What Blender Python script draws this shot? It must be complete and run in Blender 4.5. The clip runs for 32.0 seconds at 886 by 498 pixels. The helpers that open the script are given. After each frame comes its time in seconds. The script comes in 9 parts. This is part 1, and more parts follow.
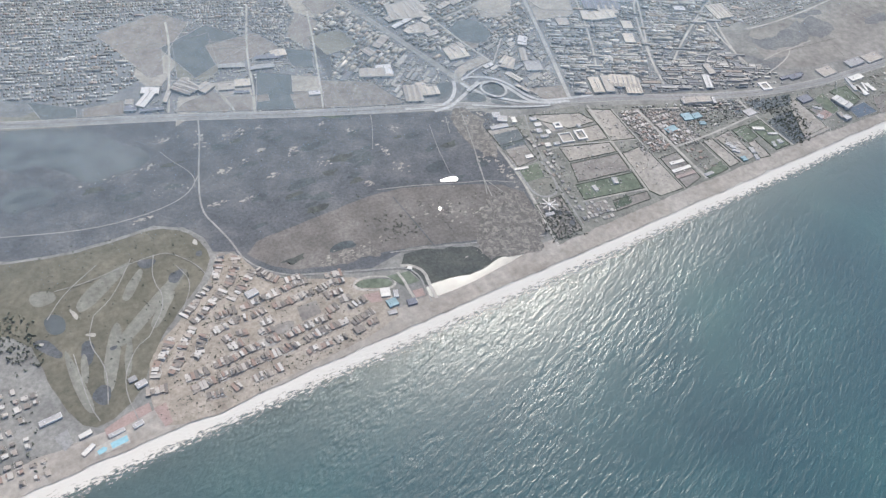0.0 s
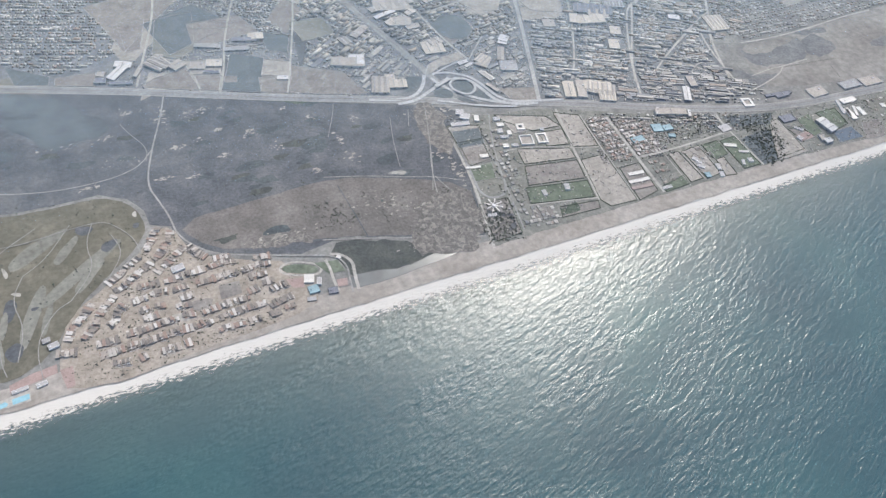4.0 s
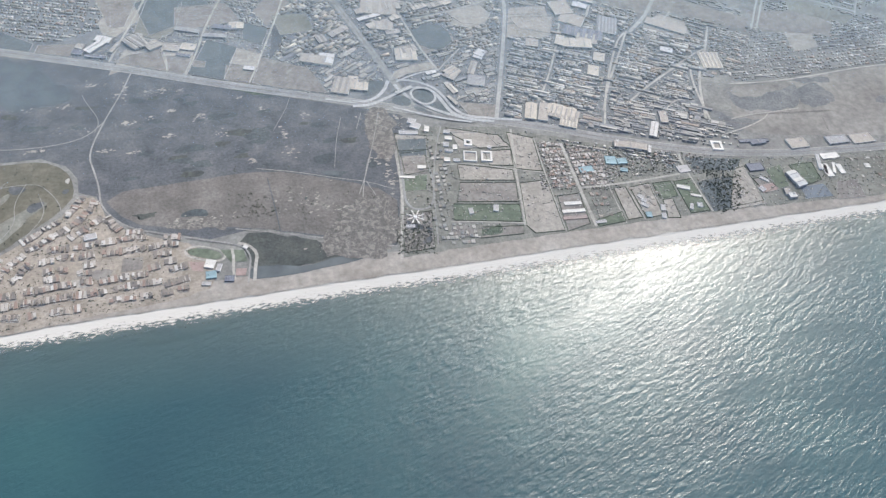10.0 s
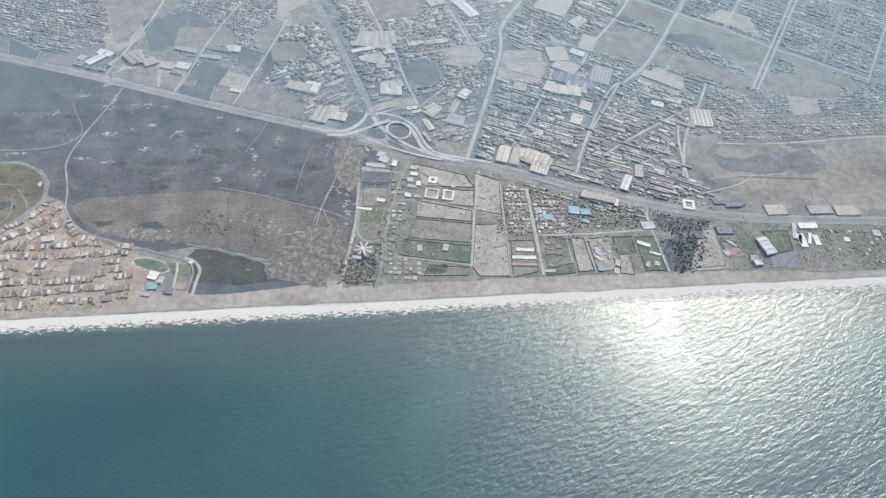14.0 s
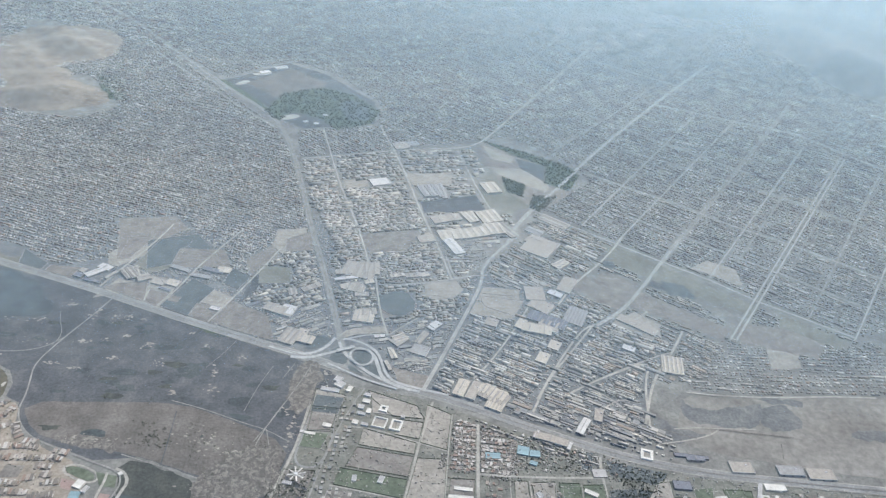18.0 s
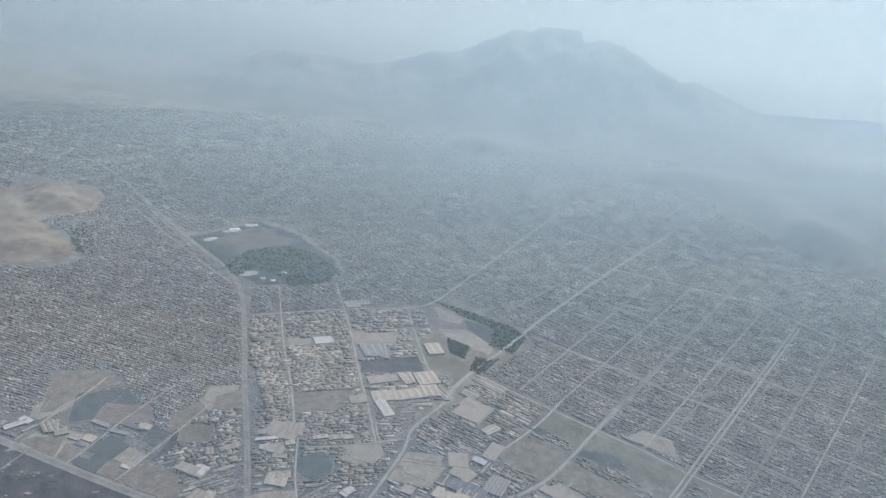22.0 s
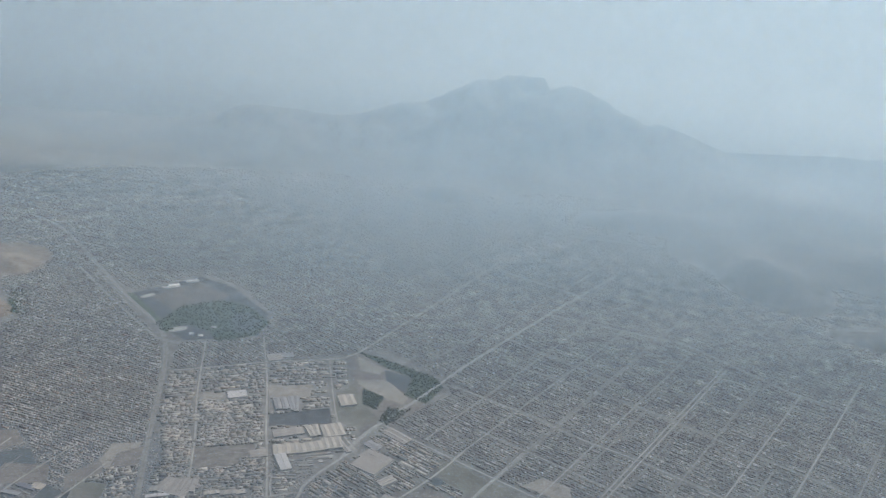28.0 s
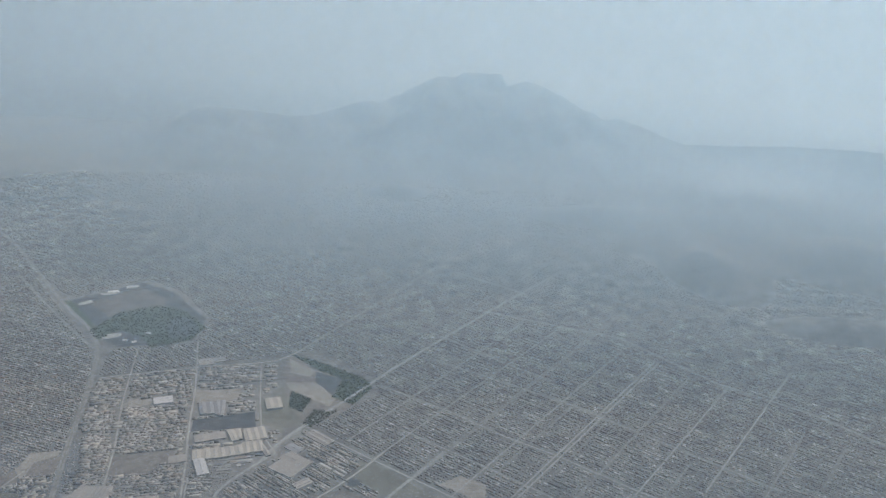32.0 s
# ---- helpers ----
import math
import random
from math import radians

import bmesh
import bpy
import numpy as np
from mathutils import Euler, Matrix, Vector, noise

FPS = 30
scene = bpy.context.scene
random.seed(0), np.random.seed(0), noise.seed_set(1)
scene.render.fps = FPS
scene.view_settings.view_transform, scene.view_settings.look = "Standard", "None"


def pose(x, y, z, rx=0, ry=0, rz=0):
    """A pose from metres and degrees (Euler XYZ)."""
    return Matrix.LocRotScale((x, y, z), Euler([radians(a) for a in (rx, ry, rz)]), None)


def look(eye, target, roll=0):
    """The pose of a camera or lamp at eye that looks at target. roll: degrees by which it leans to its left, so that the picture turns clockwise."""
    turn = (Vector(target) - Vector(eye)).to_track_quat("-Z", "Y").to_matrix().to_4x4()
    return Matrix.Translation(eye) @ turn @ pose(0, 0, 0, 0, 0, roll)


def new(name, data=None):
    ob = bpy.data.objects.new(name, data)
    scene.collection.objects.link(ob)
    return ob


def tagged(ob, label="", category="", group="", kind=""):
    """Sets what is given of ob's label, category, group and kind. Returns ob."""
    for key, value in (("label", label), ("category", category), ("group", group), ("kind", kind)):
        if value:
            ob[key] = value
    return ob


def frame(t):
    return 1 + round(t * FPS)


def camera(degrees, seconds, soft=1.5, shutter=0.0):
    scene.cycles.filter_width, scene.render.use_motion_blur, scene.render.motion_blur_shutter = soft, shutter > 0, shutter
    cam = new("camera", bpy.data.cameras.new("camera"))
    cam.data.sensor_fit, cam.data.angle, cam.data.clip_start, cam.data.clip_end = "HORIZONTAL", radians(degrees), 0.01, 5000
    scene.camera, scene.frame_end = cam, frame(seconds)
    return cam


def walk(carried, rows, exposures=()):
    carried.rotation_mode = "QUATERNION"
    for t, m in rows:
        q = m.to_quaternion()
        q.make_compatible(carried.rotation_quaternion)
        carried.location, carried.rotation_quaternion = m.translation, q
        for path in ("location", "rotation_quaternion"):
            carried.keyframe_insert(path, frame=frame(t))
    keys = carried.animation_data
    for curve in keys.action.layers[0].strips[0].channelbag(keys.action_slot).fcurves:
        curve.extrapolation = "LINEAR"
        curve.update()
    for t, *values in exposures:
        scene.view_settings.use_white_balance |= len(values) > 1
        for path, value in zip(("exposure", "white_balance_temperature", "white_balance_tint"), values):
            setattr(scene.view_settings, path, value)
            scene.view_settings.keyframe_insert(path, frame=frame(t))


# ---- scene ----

# The whole place is a model at about 1 : 4.2, so that the far hills stay within the camera's reach.
cam = camera(58.51, 32.0, soft=1.4)
PATH = [
    (0, pose(-449.14, -339.55, 547.22, 41.470, -5.103, -31.243)),
    (0.5, pose(-437.00, -348.45, 546.96, 41.488, -5.061, -30.550)),
    (1, pose(-423.97, -355.92, 548.34, 41.170, -4.993, -29.824)),
    (1.5, pose(-413.34, -361.89, 547.24, 40.815, -5.223, -29.103)),
    (2, pose(-400.82, -370.05, 547.79, 40.716, -5.226, -28.320)),
    (2.5, pose(-386.16, -376.61, 550.94, 40.559, -5.253, -27.358)),
    (3, pose(-373.65, -382.43, 552.57, 40.613, -5.418, -26.478)),
    (3.5, pose(-361.02, -388.72, 554.29, 40.743, -5.204, -25.675)),
    (5.5, pose(-306.83, -409.60, 564.03, 40.002, -5.161, -22.376)),
    (6, pose(-295.55, -416.06, 562.61, 40.087, -5.173, -21.602)),
    (6.5, pose(-282.80, -421.52, 562.12, 40.137, -5.153, -20.798)),
    (7, pose(-271.40, -424.34, 564.07, 40.136, -5.257, -19.863)),
    (7.5, pose(-259.31, -428.64, 566.08, 40.212, -5.335, -19.135)),
    (8, pose(-244.43, -433.92, 567.48, 40.289, -5.141, -18.260)),
    (8.5, pose(-228.62, -436.72, 569.98, 40.166, -5.000, -17.318)),
    (9, pose(-211.20, -439.89, 573.24, 39.975, -4.807, -16.223)),
    (9.5, pose(-200.40, -441.77, 576.02, 39.852, -5.021, -15.551)),
    (10, pose(-187.21, -447.80, 574.56, 40.074, -5.084, -14.790)),
    (10.5, pose(-172.52, -451.58, 576.85, 40.048, -4.984, -14.036)),
    (11, pose(-159.71, -454.79, 579.08, 40.071, -5.196, -13.183)),
    (11.5, pose(-144.23, -457.12, 581.52, 40.044, -5.215, -12.230)),
    (12, pose(-128.75, -460.58, 582.64, 40.077, -5.087, -11.188)),
    (12.5, pose(-114.75, -462.85, 584.55, 40.100, -5.140, -10.418)),
    (13, pose(-99.57, -465.70, 587.96, 40.391, -5.015, -9.492)),
    (13.5, pose(-83.74, -467.41, 589.47, 40.869, -4.952, -8.380)),
    (15.5, pose(-15.51, -473.34, 599.40, 45.952, -4.330, -4.268)),
    (16, pose(-0.00, -476.96, 600.00, 48.229, -4.398, -3.304)),
    (16.5, pose(10.89, -477.94, 598.01, 50.892, -4.645, -2.668)),
    (17, pose(25.90, -479.53, 602.15, 53.214, -4.656, -2.157)),
    (17.5, pose(39.46, -481.03, 604.04, 55.480, -4.697, -1.614)),
    (18, pose(51.80, -481.78, 605.21, 57.717, -4.759, -1.151)),
    (18.5, pose(66.65, -482.61, 607.42, 59.987, -4.847, -0.785)),
    (19, pose(81.75, -484.19, 610.54, 61.736, -4.926, -0.528)),
    (19.5, pose(94.50, -484.50, 613.31, 63.361, -5.085, -0.229)),
    (20, pose(111.03, -484.30, 617.06, 64.458, -5.220, 0.191)),
    (20.5, pose(124.06, -484.83, 618.32, 65.891, -5.252, 0.504)),
    (21, pose(138.80, -485.39, 621.10, 66.928, -5.311, 0.647)),
    (21.5, pose(152.46, -486.88, 625.97, 67.817, -5.560, 0.480)),
    (22, pose(169.16, -486.59, 630.77, 68.659, -5.559, 0.546)),
    (22.5, pose(183.02, -487.80, 632.97, 69.139, -5.551, 0.663)),
    (23, pose(197.93, -490.16, 638.24, 69.380, -5.329, 0.781)),
    (23.5, pose(211.16, -489.12, 640.41, 69.455, -5.106, 0.634)),
    (24, pose(222.91, -491.68, 643.49, 69.622, -4.932, 0.776)),
    (24.5, pose(239.60, -491.48, 644.74, 69.966, -4.763, 0.929)),
    (25, pose(252.76, -493.84, 645.31, 70.683, -4.598, 1.151)),
    (25.5, pose(265.56, -495.62, 648.00, 71.225, -4.425, 1.048)),
    (27.5, pose(326.19, -499.48, 658.65, 71.792, -3.925, 1.106)),
    (28, pose(343.19, -500.17, 662.77, 71.811, -3.695, 1.032)),
    (28.5, pose(356.99, -502.11, 663.93, 71.897, -3.550, 0.883)),
    (29, pose(367.55, -502.50, 665.50, 71.984, -3.555, 0.361)),
    (29.5, pose(381.83, -501.36, 670.94, 71.781, -3.431, 0.294)),
    (30, pose(395.26, -501.48, 676.62, 71.616, -3.391, 0.114)),
    (30.5, pose(412.76, -503.19, 676.41, 71.649, -3.151, -0.033)),
    (31, pose(426.37, -503.23, 677.29, 71.741, -3.004, -0.074)),
    (31.5, pose(440.78, -503.46, 680.28, 71.567, -2.899, -0.048)),
    (32, pose(453.56, -503.96, 678.23, 71.608, -2.693, -0.153)),
]
walk(cam, PATH, [(0, 1.36, 6220, 13), (13, 1.36, 6180, 11), (17, 1.30, 6150, 9), (19.1, 1.12, 6150, 9), (20.2, 0.94, 6220, 11), (22, 0.76, 6330, 12), (32, 0.405, 6420, 13)])

# ---- world and sun ----
SUN_EL, SUN_AZ = radians(43.8), radians(37.0)
world = bpy.data.worlds.new("world")
scene.world = world
world.use_nodes = True
wn = world.node_tree.nodes
wl = world.node_tree.links
sky = wn.new("ShaderNodeTexSky")
sky.sky_type = "NISHITA"
sky.sun_disc = False
sky.sun_elevation = SUN_EL
sky.sun_rotation = SUN_AZ
sky.altitude = 600
sky.air_density, sky.dust_density, sky.ozone_density = 1.0, 4.0, 1.0
wn["Background"].inputs["Strength"].default_value = 0.15
wl.new(sky.outputs[0], wn["Background"].inputs["Color"])
sun_data = bpy.data.lights.new("sun", "SUN")
sun_data.energy = 2.4
sun_data.angle = radians(0.5)
sun_data.color = (1.0, 0.935, 0.80)
sun = new("sun", sun_data)
SUN_DIR = Vector((math.sin(SUN_AZ) * math.cos(SUN_EL), math.cos(SUN_AZ) * math.cos(SUN_EL), math.sin(SUN_EL)))
sun.matrix_world = look(SUN_DIR * 900, (0, 0, 0))


# ---- materials ----
def mat(name, rough=0.9, spec=0.3):
    m = bpy.data.materials.new(name)
    m.use_nodes = True
    b = m.node_tree.nodes["Principled BSDF"]
    b.inputs["Roughness"].default_value = rough
    b.inputs["Specular IOR Level"].default_value = spec
    return m, m.node_tree.nodes, m.node_tree.links, b


def coords(n, l, scale=(1, 1, 1), turn=0.0, kind="Object"):
    tc = n.new("ShaderNodeTexCoord")
    mp = n.new("ShaderNodeMapping")
    mp.inputs["Scale"].default_value = scale
    mp.inputs["Rotation"].default_value = (0, 0, turn)
    l.new(tc.outputs[kind], mp.inputs["Vector"])
    return mp.outputs["Vector"]


def noise_tex(n, l, vec, scale, detail=4.0, rough=0.55, dist=0.0):
    t = n.new("ShaderNodeTexNoise")
    t.inputs["Scale"].default_value = scale
    t.inputs["Detail"].default_value = detail
    t.inputs["Roughness"].default_value = rough
    t.inputs["Distortion"].default_value = dist
    l.new(vec, t.inputs["Vector"])
    return t.outputs["Fac"]


def ramp(n, l, fac, *stops):
    r = n.new("ShaderNodeValToRGB")
    e = r.color_ramp.elements
    while len(e) < len(stops):
        e.new(0.5)
    for i, (p, c) in enumerate(stops):
        e[i].position = p
        e[i].color = (*c, 1) if len(c) == 3 else (c[0], c[0], c[0], 1)
    l.new(fac, r.inputs["Fac"])
    return r.outputs["Color"]


def blend(n, l, fac, a, b, kind="MIX"):
    x = n.new("ShaderNodeMix")
    x.data_type = "RGBA"
    x.blend_type = kind
    for s, v in ((x.inputs[0], fac), (x.inputs[6], a), (x.inputs[7], b)):
        if hasattr(v, "links"):
            l.new(v, s)
        else:
            s.default_value = v if isinstance(v, (int, float)) else (*v, 1)
    return x.outputs[2]


def bump(n, l, b, height, strength, distance):
    k = n.new("ShaderNodeBump")
    k.inputs["Strength"].default_value = strength
    k.inputs["Distance"].default_value = distance
    l.new(height, k.inputs["Height"])
    l.new(k.outputs["Normal"], b.inputs["Normal"])


DUST = (0.99, 1.0, 0.965)  # grey dust of this coast lies on every soil


def earth(name, dark, mid, light, size=40.0, fine=4.0, relief=0.6, rough=0.95):
    """Soil, sand, grass or scrub: three shades broken up at two sizes, in metres."""
    m, n, l, b = mat(name, rough, 0.15)
    v = coords(n, l)
    big = noise_tex(n, l, v, 1.0 / size, 5, 0.6, 0.3)
    small = noise_tex(n, l, v, 1.0 / fine, 4, 0.65)
    dark, mid, light = (tuple(c * k for c, k in zip(q, DUST)) for q in (dark, mid, light))
    base = ramp(n, l, big, (0.30, dark), (0.5, mid), (0.72, light))
    tint = ramp(n, l, small, (0.3, (0.74, 0.74, 0.74)), (0.7, (1.19, 1.19, 1.19)))
    l.new(blend(n, l, 1.0, base, tint, "MULTIPLY"), b.inputs["Base Color"])
    bump(n, l, b, small, 0.5, relief)
    return m

sand_mat = earth("beach_sand", (0.185, 0.163, 0.142), (0.228, 0.205, 0.18), (0.27, 0.247, 0.22), 60, 7, 0.3)
dust_mat = earth("dusty_soil", (0.115, 0.112, 0.105), (0.155, 0.15, 0.14), (0.215, 0.206, 0.19), 28, 4, 0.4)
yard_mat = earth("works_yard", (0.10, 0.104, 0.106), (0.138, 0.141, 0.142), (0.185, 0.185, 0.182), 22, 4, 0.3)
ramp_mat = earth("pale_concrete", (0.25, 0.247, 0.24), (0.295, 0.29, 0.28), (0.335, 0.33, 0.318), 20, 2.5, 0.1)
infield_mat = earth("irrigated_lawn", (0.072, 0.082, 0.086), (0.09, 0.10, 0.104), (0.112, 0.12, 0.118), 16, 3, 0.4)
meadow_mat = earth("grey_meadow", (0.085, 0.079, 0.073), (0.112, 0.103, 0.095), (0.15, 0.137, 0.125), 26, 3, 0.6)
wet_mat = earth("wet_reeds", (0.042, 0.049, 0.053), (0.058, 0.066, 0.07), (0.08, 0.087, 0.088), 26, 3, 0.7)
desert_mat = earth("desert_sand", (0.13, 0.121, 0.111), (0.165, 0.155, 0.142), (0.21, 0.196, 0.179), 60, 9, 0.8)
field_mat = earth("fallow_field", (0.195, 0.176, 0.154), (0.235, 0.214, 0.188), (0.275, 0.252, 0.222), 18, 4, 0.3)
brown_mat = earth("brown_plot", (0.125, 0.114, 0.104), (0.165, 0.15, 0.136), (0.205, 0.188, 0.17), 14, 4, 0.3)
grass_mat = earth("dry_grass", (0.11, 0.108, 0.092), (0.145, 0.141, 0.122), (0.19, 0.182, 0.158), 55, 5, 0.6)
lawn_mat = earth("lawn", (0.074, 0.087, 0.066), (0.098, 0.112, 0.084), (0.13, 0.143, 0.11), 16, 4, 0.3)
marsh_mat = earth("marsh_reeds", (0.056, 0.060, 0.066), (0.076, 0.079, 0.085), (0.112, 0.112, 0.111), 26, 3, 0.9)
reed_mat = earth("dark_reeds", (0.042, 0.047, 0.045), (0.058, 0.062, 0.058), (0.085, 0.085, 0.075), 22, 3, 0.8)
trees_mat = earth("tree_cover", (0.048, 0.06, 0.048), (0.07, 0.084, 0.064), (0.10, 0.112, 0.082), 9, 3, 1.6)
asphalt_mat = earth("worn_asphalt", (0.15, 0.147, 0.143), (0.195, 0.19, 0.183), (0.235, 0.23, 0.22), 30, 2.5, 0.1)
track_mat = earth("dirt_road", (0.22, 0.205, 0.182), (0.275, 0.258, 0.23), (0.325, 0.303, 0.272), 20, 3, 0.2)
avenue_mat = earth("sandy_avenue", (0.215, 0.208, 0.195), (0.25, 0.242, 0.226), (0.285, 0.276, 0.258), 30, 4, 0.2)
street_mat = earth("settlement_street", (0.17, 0.165, 0.155), (0.21, 0.203, 0.19), (0.25, 0.242, 0.227), 30, 4, 0.2)

path_mat = earth("trodden_path", (0.155, 0.15, 0.14), (0.2, 0.193, 0.18), (0.25, 0.24, 0.224), 12, 2, 0.1)
worn_mat = earth("trodden_yard", (0.14, 0.133, 0.123), (0.18, 0.171, 0.158), (0.225, 0.214, 0.197), 20, 4, 0.3)
far_mat = earth("far_suburb", (0.095, 0.095, 0.092), (0.135, 0.133, 0.128), (0.185, 0.181, 0.172), 60, 7, 0.6)


def scrub_material():
    """Bare sand and dark low scrub in sharp-edged blotches."""
    m, n, l, b = mat("sandy_scrub", 0.95, 0.15)
    v = coords(n, l)
    blotch = noise_tex(n, l, v, 0.2, 7, 0.65, 0.8)
    grain = ramp(n, l, noise_tex(n, l, v, 0.6, 4, 0.65), (0.3, (0.8,) * 3), (0.7, (1.15,) * 3))
    tone = ramp(n, l, blotch, (0.44, (0.09, 0.086, 0.077)), (0.51, (0.122, 0.114, 0.1)), (0.6, (0.175, 0.16, 0.138)))
    l.new(blend(n, l, 1.0, tone, grain, "MULTIPLY"), b.inputs["Base Color"])
    bump(n, l, b, blotch, 0.4, 0.5)
    return m


scrub_sand_mat = scrub_material()
golf_mat = earth("dry_golf_grass", (0.074, 0.071, 0.055), (0.098, 0.092, 0.072), (0.13, 0.12, 0.094), 35, 5, 0.3)


def still_water():
    m, n, l, b = mat("still_water", 0.2, 0.5)
    v = coords(n, l)
    c = ramp(n, l, noise_tex(n, l, v, 0.04, 4), (0.35, (0.05, 0.058, 0.058)), (0.65, (0.078, 0.088, 0.085)))
    l.new(c, b.inputs["Base Color"])
    b.inputs["IOR"].default_value = 1.33
    bump(n, l, b, noise_tex(n, l, v, 0.8, 3), 0.15, 0.05)
    return m


pond_mat = still_water()


def plain(name, colour, rough=0.7, grain=1.2, spread=0.12, spec=0.3, metal=0.0):
    """Paint, plaster or sheet metal with stains and grain."""
    m, n, l, b = mat(name, rough, spec)
    b.inputs["Metallic"].default_value = metal
    v = coords(n, l)
    k = noise_tex(n, l, v, 1 / grain, 5, 0.65)
    w = noise_tex(n, l, v, 1 / (grain * 8), 3, 0.5)
    lo, hi = 1 - spread * 1.6, 1 + spread
    t = blend(n, l, 1.0, ramp(n, l, k, (0.3, (lo,) * 3), (0.7, (hi,) * 3)), ramp(n, l, w, (0.35, (lo,) * 3), (0.65, (1.0,) * 3)), "MULTIPLY")
    l.new(blend(n, l, 1.0, colour, t, "MULTIPLY"), b.inputs["Base Color"])
    return m


def ribbed(name, colour, pitch=1.4, rough=0.78):
    """Corrugated roof sheets with rust-grey stains; the ribs run along the sheet's own y."""
    m, n, l, b = mat(name, rough, 0.2)
    v = coords(n, l)
    w = n.new("ShaderNodeTexWave")
    w.inputs["Scale"].default_value = 0.31 / pitch
    w.inputs["Distortion"].default_value = 0.3
    l.new(v, w.inputs["Vector"])
    st = ramp(n, l, noise_tex(n, l, v, 0.35, 5, 0.7), (0.3, (0.72, 0.7, 0.68)), (0.65, (1.06, 1.06, 1.06)))
    rib = ramp(n, l, w.outputs["Fac"], (0.1, (0.86, 0.86, 0.86)), (0.6, (1.03, 1.03, 1.03)))
    l.new(blend(n, l, 1.0, blend(n, l, 1.0, colour, st, "MULTIPLY"), rib, "MULTIPLY"), b.inputs["Base Color"])
    bump(n, l, b, w.outputs["Fac"], 0.5, 0.15)
    return m


white_mat = plain("white_paint", (0.52, 0.51, 0.48), 0.6)
cream_mat = plain("cream_plaster", (0.50, 0.47, 0.41), 0.8)
wall_mat = plain("grey_plaster", (0.33, 0.315, 0.29), 0.85)
brickwall_mat = plain("brick_wall", (0.27, 0.22, 0.19), 0.9)
dark_mat = plain("dark_opening", (0.05, 0.05, 0.055), 0.4)
pool_mat = plain("pool_water", (0.19, 0.33, 0.35), 0.2, 2.0, 0.08, 0.5)
liner_mat = plain("dark_pond_liner", (0.05, 0.075, 0.10), 0.5, 3.0, 0.15, 0.2)
cyan_mat = plain("blue_tarpaulin", (0.19, 0.27, 0.28), 0.7)
court_mat = plain("red_court", (0.25, 0.185, 0.16), 0.9)
roof_white = ribbed("white_sheet_roof", (0.42, 0.405, 0.37))
roof_cream = ribbed("cream_sheet_roof", (0.37, 0.335, 0.275))
roof_beige = ribbed("beige_sheet_roof", (0.285, 0.26, 0.222))
roof_grey = ribbed("grey_sheet_roof", (0.245, 0.24, 0.228))
roof_dark = ribbed("dark_sheet_roof", (0.15, 0.155, 0.17))
roof_metal = ribbed("zinc_sheet_roof", (0.36, 0.358, 0.35), 1.4, 0.55)

coast_mat = earth("coastal_scrub", (0.10, 0.102, 0.088), (0.145, 0.142, 0.125), (0.20, 0.19, 0.168), 14, 3, 0.5)
ash_mat = earth("ash_sand", (0.09, 0.092, 0.094), (0.118, 0.12, 0.12), (0.16, 0.157, 0.15), 18, 3, 0.5)


def muted(c, keep=0.8):
    """Bleached by sun and dust."""
    g = 0.3 * c[0] + 0.6 * c[1] + 0.1 * c[2]
    return tuple(0.95 * k * (g + keep * (v - g)) for v, k in zip(c, DUST))


def roofs(name, *shades, rough=0.85, each=False):
    """Walls and flat roofs that differ from building to building, with stains."""
    m, n, l, b = mat(name, rough, 0.25)
    g = n.new("ShaderNodeNewGeometry")
    r = n.new("ShaderNodeValToRGB")
    r.color_ramp.interpolation = "CONSTANT"
    e = r.color_ramp.elements
    while len(e) < len(shades):
        e.new(0.5)
    for i, c in enumerate(shades):
        e[i].position = i / len(shades)
        e[i].color = (*muted(c), 1)
    l.new(n.new("ShaderNodeObjectInfo").outputs["Random"] if each else g.outputs["Random Per Island"], r.inputs["Fac"])
    v = coords(n, l)
    t = ramp(n, l, noise_tex(n, l, v, 0.6, 4, 0.7), (0.3, (0.7, 0.69, 0.68)), (0.7, (1.15, 1.15, 1.14)))
    dust = ramp(n, l, noise_tex(n, l, v, 0.025, 5, 0.6), (0.38, (0.78, 0.78, 0.79)), (0.62, (1.14, 1.12, 1.09)))
    l.new(blend(n, l, 1.0, blend(n, l, 1.0, r.outputs["Color"], t, "MULTIPLY"), dust, "MULTIPLY"), b.inputs["Base Color"])
    return m


house_mat = roofs("plastered_houses", (0.225, 0.21, 0.19), (0.29, 0.272, 0.245), (0.185, 0.175, 0.163), (0.34, 0.322, 0.292),
                  (0.25, 0.232, 0.21), (0.165, 0.158, 0.15), (0.30, 0.28, 0.248), (0.265, 0.245, 0.22), (0.38, 0.36, 0.33),
                  (0.20, 0.178, 0.156), (0.265, 0.20, 0.165), (0.235, 0.22, 0.20))
settler_mat = roofs("settlement_houses", (0.20, 0.19, 0.175), (0.25, 0.232, 0.21), (0.17, 0.163, 0.155), (0.29, 0.273, 0.248), (0.22, 0.203, 0.185), (0.36, 0.345, 0.32), (0.185, 0.175, 0.16), (0.24, 0.205, 0.178), (0.26, 0.25, 0.232))
works_mat = roofs("works_roofs", (0.27, 0.245, 0.21), (0.34, 0.305, 0.255), (0.21, 0.195, 0.175), (0.38, 0.35, 0.30), (0.17, 0.165, 0.16), (0.30, 0.265, 0.22), (0.24, 0.225, 0.20), (0.29, 0.235, 0.19))
sand_hill_mat = earth("warm_sand", (0.135, 0.113, 0.094), (0.178, 0.15, 0.124), (0.23, 0.196, 0.163), 45, 8, 0.8)
